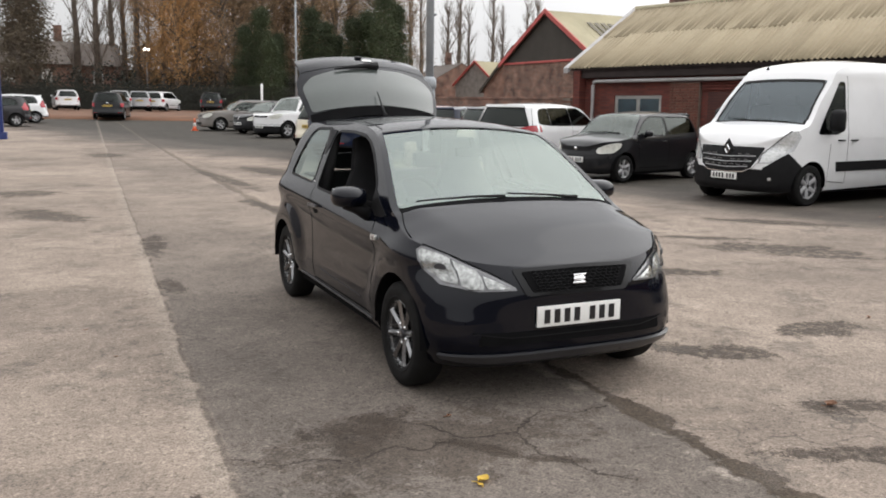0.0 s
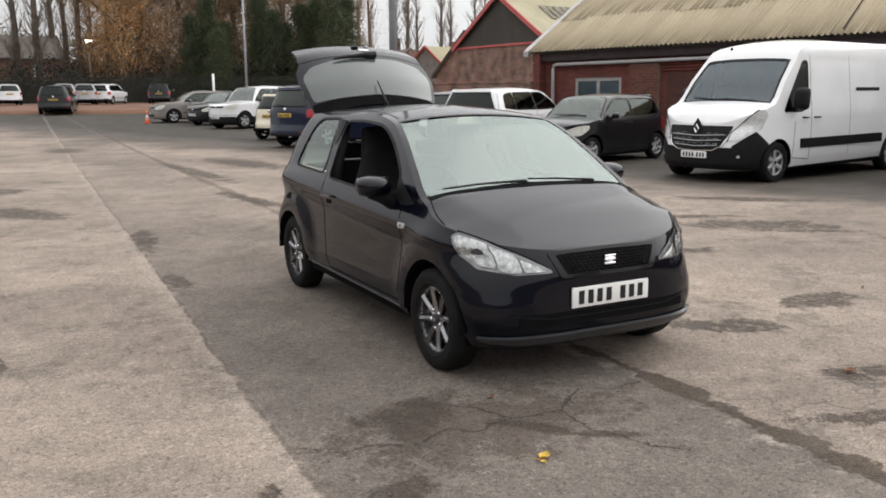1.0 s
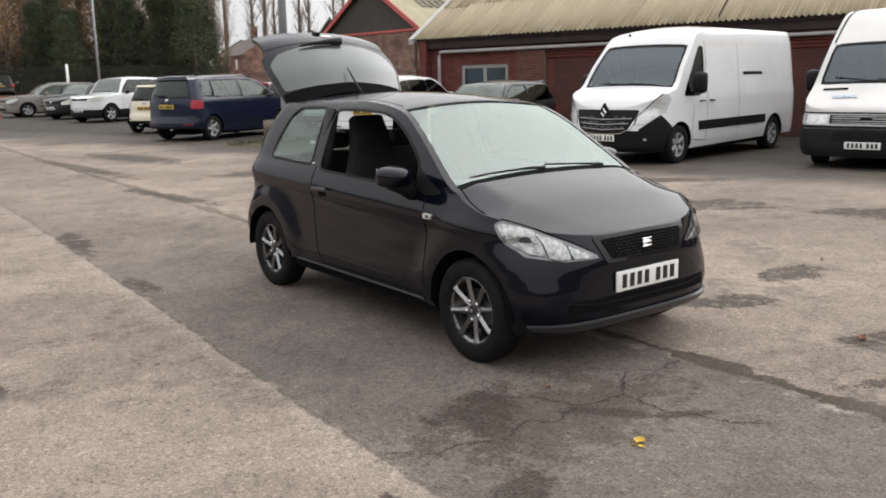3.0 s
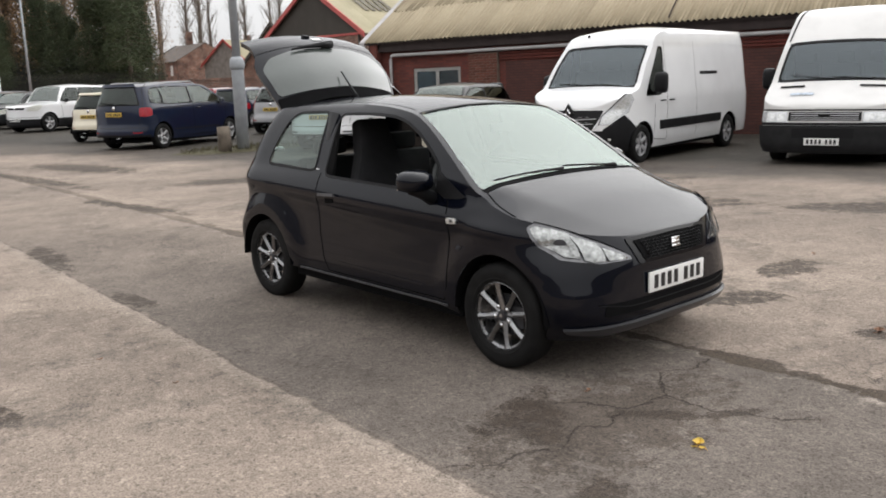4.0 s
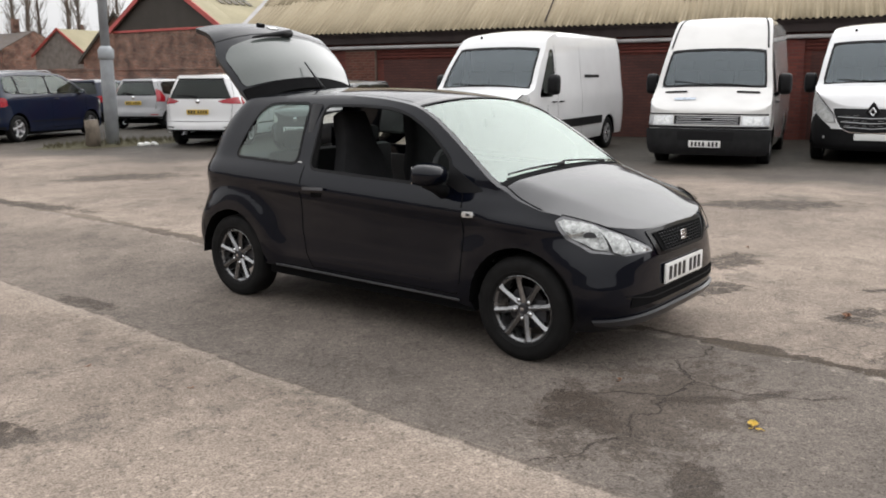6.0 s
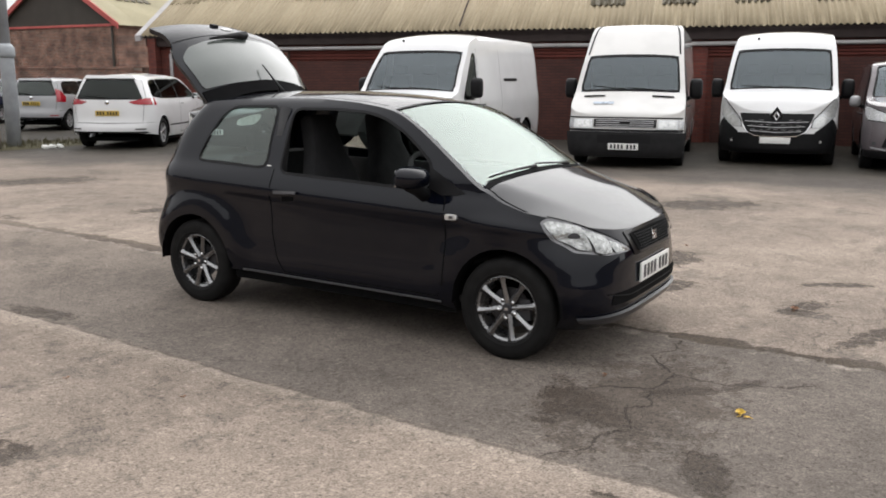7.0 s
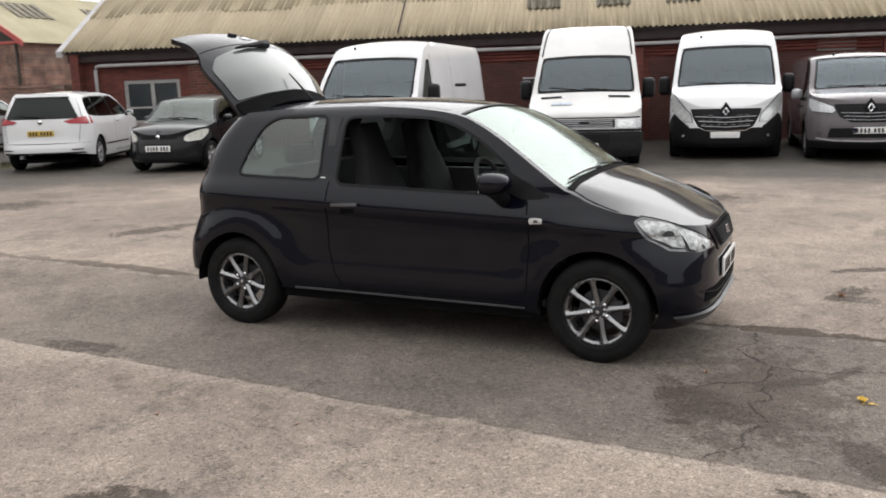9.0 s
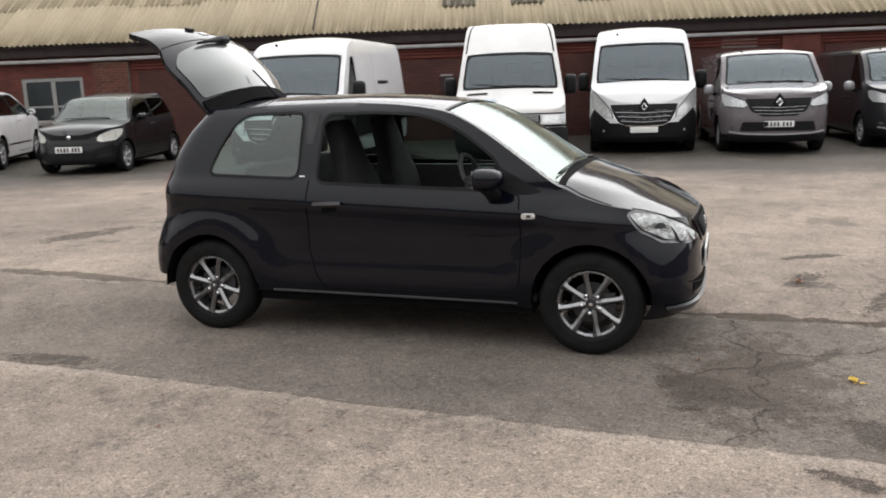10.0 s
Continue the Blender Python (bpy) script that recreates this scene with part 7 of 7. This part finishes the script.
for a, b in zip(rows, rows[1:]):
    bm.faces.new((a[0], b[0], b[1], a[1]))
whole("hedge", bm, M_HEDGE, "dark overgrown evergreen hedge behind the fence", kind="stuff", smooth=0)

bm = bmesh.new()
for i in range(900):
    x = random.uniform(-40, 34)
    top = 7.4 + 2.4 * noise.noise((x * 0.06, 2.0, 0)) + 1.2 * noise.noise((x * 0.4, 7.0, 0))
    leaves(bm, Vector((x, 112 - x * 0.28 + random.gauss(0, 1.5), 0.8 + random.uniform(0.1, 1.0) * top)), 1.6, 40, 0.16, 1.0)
rows = [[bm.verts.new((x, 113.5 - x * 0.28, z)) for z in (0.4, 5.6 + 2.2 * noise.noise((x * 0.06, 2.0, 0)) + 0.8 * noise.noise((x * 0.6, 9, 0)))] for x in range(-40, 35)]
for a, b in zip(rows, rows[1:]):
    bm.faces.new((a[0], b[0], b[1], a[1]))
whole("far_thicket", bm, M_UMBER, "dense brown thicket beyond the trees", kind="stuff", smooth=0)

# added, unseen walls behind the camera; the west one shapes the black car's reflections
bm = bmesh.new()
box(bm, -15.4, -15.0, -24, 34, -0.5, 4.2)
box(bm, -15.5, -14.95, -24, 34, 4.202, 4.34, 0.02)
whole("wall_west", bm, M_WESTWALL, "added plain grey wall, unseen behind the camera", kind="structure", smooth=0)
bm = bmesh.new()
box(bm, -15.0, 24, -24.4, -24, -0.5, 4.2)
box(bm, -15.0, 24, -24.45, -23.95, 4.202, 4.34, 0.02)
whole("wall_south", bm, M_WESTWALL, "added plain grey wall, unseen behind the camera", kind="structure", smooth=0)


# ---- the ground: worn tarmac with a darker relaid strip, stains and damp patches ----
M_TARMAC = bpy.data.materials.new("worn_tarmac")
n, l, b = nodes_of(M_TARMAC)
geo = n.new("ShaderNodeNewGeometry")
sep = n.new("ShaderNodeSeparateXYZ")
l.new(geo.outputs["Position"], sep.inputs[0])


def tex(scale, detail=6.0, rough=0.6):
    t = n.new("ShaderNodeTexNoise")
    t.inputs["Scale"].default_value, t.inputs["Detail"].default_value, t.inputs["Roughness"].default_value = scale, detail, rough
    l.new(geo.outputs["Position"], t.inputs["Vector"])
    return t.outputs["Fac"]


def calc(op, a, c=None, d=None):
    t = n.new("ShaderNodeMath")
    t.operation = op
    for i, v in enumerate((a, c, d)):
        if v is None:
            continue
        if isinstance(v, (int, float)):
            t.inputs[i].default_value = v
        else:
            l.new(v, t.inputs[i])
    return t.outputs[0]


def step(v, lo, hi, to0=0.0, to1=1.0):
    t = n.new("ShaderNodeMapRange")
    t.interpolation_type = "SMOOTHSTEP"
    for k, q in (("From Min", lo), ("From Max", hi), ("To Min", to0), ("To Max", to1)):
        t.inputs[k].default_value = q
    l.new(v, t.inputs["Value"])
    return t.outputs["Result"]


def blend(fac, a, c):
    t = n.new("ShaderNodeMix")
    t.data_type = "RGBA"
    l.new(fac, t.inputs["Factor"])
    for k, q in (("A", a), ("B", c)):
        if isinstance(q, tuple):
            t.inputs[k].default_value = (*q, 1)
        else:
            l.new(q, t.inputs[k])
    return t.outputs["Result"]


X, Y = sep.outputs[0], sep.outputs[1]
wob, mid_n, grit, slow = tex(1.1, 5), tex(6, 6), tex(90, 3, 0.7), tex(0.28, 4)
speck = n.new("ShaderNodeTexVoronoi")
speck.inputs["Scale"].default_value = 110
l.new(geo.outputs["Position"], speck.inputs["Vector"])
wx = calc("ADD", X, calc("MULTIPLY", calc("SUBTRACT", wob, 0.5), 0.12))
fx = calc("ADD", wx, calc("MULTIPLY", calc("SUBTRACT", mid_n, 0.5), 0.07))
left = calc("SUBTRACT", fx, calc("MULTIPLY_ADD", Y, 0.03, 0.48))      # below 0: the older, paler tarmac
right = calc("SUBTRACT", fx, calc("MULTIPLY_ADD", Y, 0.012, 2.62))    # above 0: paler, worn tarmac
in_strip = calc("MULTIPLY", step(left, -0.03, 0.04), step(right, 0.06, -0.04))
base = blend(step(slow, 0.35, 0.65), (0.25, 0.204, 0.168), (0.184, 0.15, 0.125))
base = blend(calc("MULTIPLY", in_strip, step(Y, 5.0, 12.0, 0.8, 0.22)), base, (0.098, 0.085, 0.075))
# damp, darker ground in front of the shed
damp_d = calc("ADD", calc("MULTIPLY", calc("SUBTRACT", X, 14.5), 0.956), calc("MULTIPLY", calc("SUBTRACT", Y, 22.75), 0.292))
damp = step(calc("ADD", damp_d, calc("MULTIPLY", calc("SUBTRACT", slow, 0.5), 5.0)), -10.6, -7.8)
far_damp = calc("MULTIPLY", step(calc("ADD", Y, calc("MULTIPLY", slow, 20.0)), 40, 48), step(X, 0.5, 3.5))
base = blend(calc("MULTIPLY", calc("MAXIMUM", damp, far_damp), 0.86), base, (0.047, 0.040, 0.035))
# a still darker band where the vans stand along the wall
van_band = step(calc("ADD", damp_d, calc("MULTIPLY", calc("SUBTRACT", slow, 0.5), 2.5)), -7.5, -6.1)
base = blend(calc("MULTIPLY", van_band, 0.7), base, (0.026, 0.024, 0.019))
# edge lines: pale lip on the older side, dark open joints
lip = calc("MULTIPLY", step(left, -0.16, -0.05), step(left, 0.01, -0.02))
base = blend(calc("MULTIPLY", lip, 0.3), base, (0.29, 0.25, 0.21))
fray = calc("MULTIPLY", calc("SUBTRACT", tex(7, 8, 0.75), 0.5), 0.22)
gap = calc("SUBTRACT", calc("ABSOLUTE", calc("ADD", right, fray)), calc("MULTIPLY", step(tex(1.7, 4), 0.35, 0.6, 0.012, 0.085), 1.0))
seam_l = calc("MULTIPLY", step(calc("ABSOLUTE", left), 0.022, 0.004), step(mid_n, 0.38, 0.5))
seam_r = calc("MULTIPLY", step(gap, 0.016, -0.004), step(Y, 5.0, 12.0, 1.0, 0.5))
base = blend(calc("MULTIPLY", seam_l, 0.5), base, (0.05, 0.042, 0.036))
base = blend(calc("MULTIPLY", seam_r, 0.9), base, (0.055, 0.042, 0.031))
pale_r = calc("MULTIPLY", calc("MULTIPLY", step(right, -0.16, -0.10), step(gap, 0.012, 0.03)), calc("MULTIPLY", step(right, 0.02, -0.03), step(mid_n, 0.45, 0.6)))
base = blend(calc("MULTIPLY", pale_r, 0.75), base, (0.25, 0.215, 0.185))
# stains with shapes of their own: x, y, half sizes, turn
NEAR_STAINS = ((3.78, 4.05, 0.40, 0.15, -35), (4.9, 4.2, 0.34, 0.17, 0), (3.72, 2.98, 0.32, 0.11, -20), (3.3, 2.45, 0.5, 0.10, -25), (1.33, 3.68, 0.24, 0.11, 20), (1.7, 3.2, 0.2, 0.05, -50),
    (1.95, 2.95, 0.22, 0.04, -30), (1.2, 3.5, 0.2, 0.1, 60), (0.36, 3.0, 0.14, 0.06, 70), (5.2, 6.3, 0.5, 0.2, -30), (8.3, 5.0, 0.9, 0.35, -50),
    (0.82, 2.83, 0.2, 0.12, 30), (-0.66, 5.42, 0.24, 0.13, -60), (1.2, 3.62, 0.26, 0.1, -15), (4.63, 2.87, 0.3, 0.08, -60))
FAR_STAINS = ((0.80, 7.15, 0.10, 0.30, 0), (0.86, 9.4, 0.13, 0.65, -5), (-0.2, 12.4, 0.35, 0.9, 25), (-0.6, 15.4, 0.6, 0.5, 0), (7.2, 6.9, 0.9, 0.35, -35), (2.8, 12.4, 0.16, 1.3, 8),
    (3.0, 17.5, 0.22, 2.4, 4), (6.0, 9.0, 0.8, 0.3, -40), (1.1, 25.6, 0.5, 1.0, 0), (5.2, 14.0, 0.9, 0.5, -30), (4.4, 19.0, 0.5, 1.8, 10), (4.4, 10.1, 0.5, 0.22, -20), (8.9, 8.7, 0.9, 0.25, -40), (7.3, 6.4, 0.5, 0.12, -35), (6.9, 7.9, 0.7, 0.14, -35))
dark = None
for sx, sy, rx, ry, turn in (*NEAR_STAINS, *FAR_STAINS):
    c, s = math.cos(radians(turn)), math.sin(radians(turn))
    dx, dy = calc("SUBTRACT", X, sx), calc("SUBTRACT", Y, sy)
    a = calc("DIVIDE", calc("ADD", calc("MULTIPLY", dx, c), calc("MULTIPLY", dy, s)), rx)
    e = calc("DIVIDE", calc("SUBTRACT", calc("MULTIPLY", dy, c), calc("MULTIPLY", dx, s)), ry)
    q = calc("SQRT", calc("ADD", calc("MULTIPLY", a, a), calc("MULTIPLY", e, e)))
    dark = q if dark is None else calc("MINIMUM", dark, q)
rag = calc("ADD", dark, calc("ADD", calc("MULTIPLY", calc("SUBTRACT", tex(3.4, 8, 0.72), 0.5), 3.0), calc("ADD", calc("MULTIPLY", calc("SUBTRACT", tex(16, 6, 0.7), 0.5), 1.6), calc("MULTIPLY", calc("SUBTRACT", tex(55, 4, 0.8), 0.5), 1.5))))
stain = calc("MULTIPLY", step(rag, 1.1, 0.8), step(tex(13, 9, 0.85), 0.41, 0.52, 0.1, 1.0))
bx, by = calc("DIVIDE", calc("SUBTRACT", X, 1.5), 0.85), calc("DIVIDE", calc("SUBTRACT", Y, 3.35), 0.5)
broad = calc("SQRT", calc("ADD", calc("MULTIPLY", bx, bx), calc("MULTIPLY", by, by)))
mottle = step(calc("ADD", broad, calc("ADD", calc("MULTIPLY", calc("SUBTRACT", tex(5.5, 9, 0.8), 0.5), 4.0), calc("MULTIPLY", calc("SUBTRACT", grit, 0.5), 1.2))), 1.0, 0.55)
base = blend(calc("MULTIPLY", mottle, 0.7), base, (0.055, 0.043, 0.034))
base = blend(calc("MULTIPLY", stain, 0.95), base, (0.045, 0.034, 0.026))
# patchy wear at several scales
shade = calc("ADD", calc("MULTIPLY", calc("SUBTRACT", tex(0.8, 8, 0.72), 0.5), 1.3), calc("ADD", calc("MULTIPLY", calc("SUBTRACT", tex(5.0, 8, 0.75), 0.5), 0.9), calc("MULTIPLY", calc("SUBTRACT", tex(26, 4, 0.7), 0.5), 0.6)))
patchy = n.new("ShaderNodeHueSaturation")
l.new(calc("ADD", shade, 1.0), patchy.inputs["Value"])
l.new(base, patchy.inputs["Color"])
base = patchy.outputs["Color"]
# scattered thin wear and hairline cracks
wear = calc("MULTIPLY", step(tex(1.3, 9, 0.78), 0.54, 0.62), 0.55)
base = blend(wear, base, (0.09, 0.077, 0.067))
crack = n.new("ShaderNodeTexVoronoi")
crack.feature = "DISTANCE_TO_EDGE"
crack.inputs["Scale"].default_value = 0.55
warp = n.new("ShaderNodeVectorMath")
warp.operation = "ADD"
wv = n.new("ShaderNodeTexNoise")
wv.inputs["Scale"].default_value, wv.inputs["Detail"].default_value = 2.5, 6
l.new(geo.outputs["Position"], wv.inputs["Vector"])
l.new(geo.outputs["Position"], warp.inputs[0])
l.new(wv.outputs["Color"], warp.inputs[1])
l.new(warp.outputs[0], crack.inputs["Vector"])
line = calc("MULTIPLY", step(crack.outputs["Distance"], 0.012, 0.003), step(slow, 0.48, 0.6))
base = blend(calc("MULTIPLY", line, 0.5), base, (0.08, 0.07, 0.06))
# open cracks: runs of (x, y)
CRACKS = (((1.1, 3.25), (1.2, 3.31), (1.34, 3.35), (1.42, 3.28), (1.66, 3.34), (1.83, 3.30), (1.93, 3.31), (1.91, 3.08), (1.98, 2.91), (2.03, 2.78), (2.15, 2.66)),
          ((2.58, 3.47), (2.36, 3.42), (2.22, 3.54), (1.93, 3.31)), ((1.66, 3.34), (1.58, 3.55), (1.49, 3.62)), ((0.62, 3.45), (0.78, 3.32), (0.92, 3.36), (1.1, 3.25)))
jx = calc("ADD", X, calc("MULTIPLY", calc("SUBTRACT", tex(9, 6, 0.7), 0.5), 0.16))
jy = calc("ADD", Y, calc("MULTIPLY", calc("SUBTRACT", tex(8, 6, 0.7), 0.5), 0.16))
near_crack = None
for run in CRACKS:
    for (ax, ay), (bx_, by_) in zip(run, run[1:]):
        ux, uy = bx_ - ax, by_ - ay
        qx, qy = calc("SUBTRACT", jx, ax), calc("SUBTRACT", jy, ay)
        along = calc("MINIMUM", calc("MAXIMUM", calc("DIVIDE", calc("ADD", calc("MULTIPLY", qx, ux), calc("MULTIPLY", qy, uy)), ux * ux + uy * uy), 0.0), 1.0)
        ex, ey = calc("SUBTRACT", qx, calc("MULTIPLY", along, ux)), calc("SUBTRACT", qy, calc("MULTIPLY", along, uy))
        d2 = calc("ADD", calc("MULTIPLY", ex, ex), calc("MULTIPLY", ey, ey))
        near_crack = d2 if near_crack is None else calc("MINIMUM", near_crack, d2)
gape = calc("SQRT", near_crack)
crackle = calc("MULTIPLY", step(gape, 0.011, 0.003), step(tex(14, 5, 0.7), 0.36, 0.46))
halo = calc("MULTIPLY", step(gape, 0.09, 0.01), step(tex(30, 6, 0.8), 0.46, 0.58))
base = blend(calc("MULTIPLY", halo, 0.4), base, (0.06, 0.048, 0.038))
base = blend(calc("MULTIPLY", crackle, 0.85), base, (0.03, 0.024, 0.02))
# aggregate
hv = n.new("ShaderNodeHueSaturation")
agg = calc("ADD", calc("MULTIPLY", grit, 0.75), calc("MULTIPLY", speck.outputs["Distance"], 0.55))
stone = n.new("ShaderNodeTexVoronoi")
stone.inputs["Scale"].default_value = 62
l.new(geo.outputs["Position"], stone.inputs["Vector"])
tone = n.new("ShaderNodeSeparateColor")
l.new(stone.outputs["Color"], tone.inputs[0])
chips = calc("SUBTRACT", calc("MULTIPLY", step(tone.outputs[0], 0.88, 0.97), 0.34), calc("MULTIPLY", step(tone.outputs[1], 0.84, 0.94), 0.3))
l.new(calc("ADD", step(agg, 0.35, 0.85, 0.66, 1.34), chips), hv.inputs["Value"])
l.new(base, hv.inputs["Color"])
l.new(hv.outputs["Color"], b.inputs["Base Color"])
l.new(calc("SUBTRACT", calc("SUBTRACT", 0.92, calc("MULTIPLY", stain, 0.22)), calc("MULTIPLY", damp, 0.18)), b.inputs["Roughness"])
b.inputs["Specular IOR Level"].default_value = 0.2
bump = n.new("ShaderNodeBump")
bump.inputs["Strength"].default_value, bump.inputs["Distance"].default_value = 0.55, 0.012
height = calc("ADD", calc("MULTIPLY", agg, 0.45), calc("MULTIPLY", calc("MAXIMUM", calc("MAXIMUM", calc("MAXIMUM", seam_l, seam_r), crackle), line), -0.9))
height = calc("ADD", height, calc("ADD", calc("MULTIPLY", step(left, 0.03, -0.03), 0.9), calc("MULTIPLY", stain, -0.5)))
l.new(height, bump.inputs["Height"])
l.new(bump.outputs[0], b.inputs["Normal"])

gm = bmesh.new()
xs = sorted({*(-6 + 0.5 * i for i in range(49)), *(-60 + 6 * i for i in range(29)), -2500, -600, -200, 200, 600, 2500})
ys = sorted({*(-4 + 0.5 * i for i in range(69)), *(-60 + 6 * i for i in range(21)), -2500, -600, -200, 120, 200, 600, 2500})
grid = [[gm.verts.new((x, y, ground_z(x, y) + (0.012 * noise.noise((x * 0.5, y * 0.5, 0)) if -7 < x < 19 and -5 < y < 31 and not 1 < x < 4 else 0))) for y in ys] for x in xs]
for i in range(len(xs) - 1):
    for j in range(len(ys) - 1):
        gm.faces.new((grid[i][j], grid[i + 1][j], grid[i + 1][j + 1], grid[i][j + 1]))
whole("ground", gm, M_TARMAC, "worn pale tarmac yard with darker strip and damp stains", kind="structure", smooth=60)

# soil island round the lamp column
bm = bmesh.new()
random.seed(3)
rim = []
for k in range(40):
    a = k * math.tau / 40
    r = 1 + 0.15 * noise.noise((math.cos(a) * 2, math.sin(a) * 2, 1))
    rim.append((8.9 + 1.5 * r * math.cos(a) * 1.3, 20.3 + 0.75 * r * math.sin(a)))
mid = bm.verts.new((8.9, 20.3, ground_z(8.9, 20.3) + 0.07))
o = [bm.verts.new((x, y, ground_z(x, y) + 0.006)) for x, y in rim]
i_ = [bm.verts.new((8.9 + (x - 8.9) * 0.75, 20.3 + (y - 20.3) * 0.75, ground_z(x, y) + 0.05)) for x, y in rim]
for k in range(40):
    j = (k + 1) % 40
    bm.faces.new((o[k], o[j], i_[j], i_[k]))
    bm.faces.new((i_[k], i_[j], mid))
whole("soil_verge", bm, M_SOIL, "mossy soil island round the lamp column", kind="structure", smooth=60)
bm = bmesh.new()
for _ in range(900):
    a, r = random.random() * math.tau, math.sqrt(random.random())
    x, y = 8.9 + 1.8 * r * math.cos(a), 20.3 + 0.7 * r * math.sin(a)
    z = ground_z(x, y) + 0.03
    h, t = random.uniform(0.05, 0.16), random.random() * math.tau
    p = Vector((x, y, z))
    s = Vector((math.cos(t), math.sin(t), 0)) * 0.012
    bm.faces.new([bm.verts.new(q) for q in (p - s, p + s, p + Vector((random.gauss(0, 0.03), random.gauss(0, 0.03), h)))])
whole("grass", bm, M_SOIL, "rough grass at the foot of the lamp column", kind="stuff", smooth=0)


def leaf(m, size, material, label, curl):
    bm = bmesh.new()
    rows = []
    for k in range(7):
        t = k / 6
        w = size * 0.42 * math.sin(math.pi * min(1, t * 0.93 + 0.05)) ** 0.8
        rows.append([bm.verts.new(((t - 0.5) * size, s * w, 0.004 + curl * size * (abs(s) * 0.5 + (t - 0.5) ** 2))) for s in (-1, -0.5, 0, 0.5, 1)])
    for a, c in zip(rows, rows[1:]):
        for k in range(4):
            bm.faces.new((a[k], c[k], c[k + 1], a[k + 1]))
    tube(bm, [(-0.5 * size, 0, 0.004), (-0.8 * size, 0.02, 0.006)], 0.002, 4)
    bmesh.ops.solidify(bm, geom=bm.faces[:], thickness=0.0008)
    return whole("fallen_leaf", bm, material, label, "leaf", "leaves on the tarmac", at=m)


leaf(pose(1.54, 2.875, ground_z(1.5, 2.9) + 0.002, 0, 0, 20), 0.06, M_YLEAF, "yellow fallen leaf on the tarmac", 0.35)
leaf(pose(1.51, 2.84, ground_z(1.5, 2.9) + 0.002, 0, 0, 120), 0.028, M_YLEAF, "small yellow leaf fragment on the tarmac", 0.2)
for x, y, s, a in ((1.72, 3.62, 0.03, 40), (3.67, 3.01, 0.075, 10), (0.1, 5.9, 0.022, 20), (0.25, 5.2, 0.018, 10), (5.5, 4.3, 0.04, 60), (10.9, 8.6, 0.05, 0)):
    leaf(pose(x, y, ground_z(x, y) + 0.003, 0, 0, a), s, M_BLEAF, "russet fallen leaf on the tarmac", 0.3)
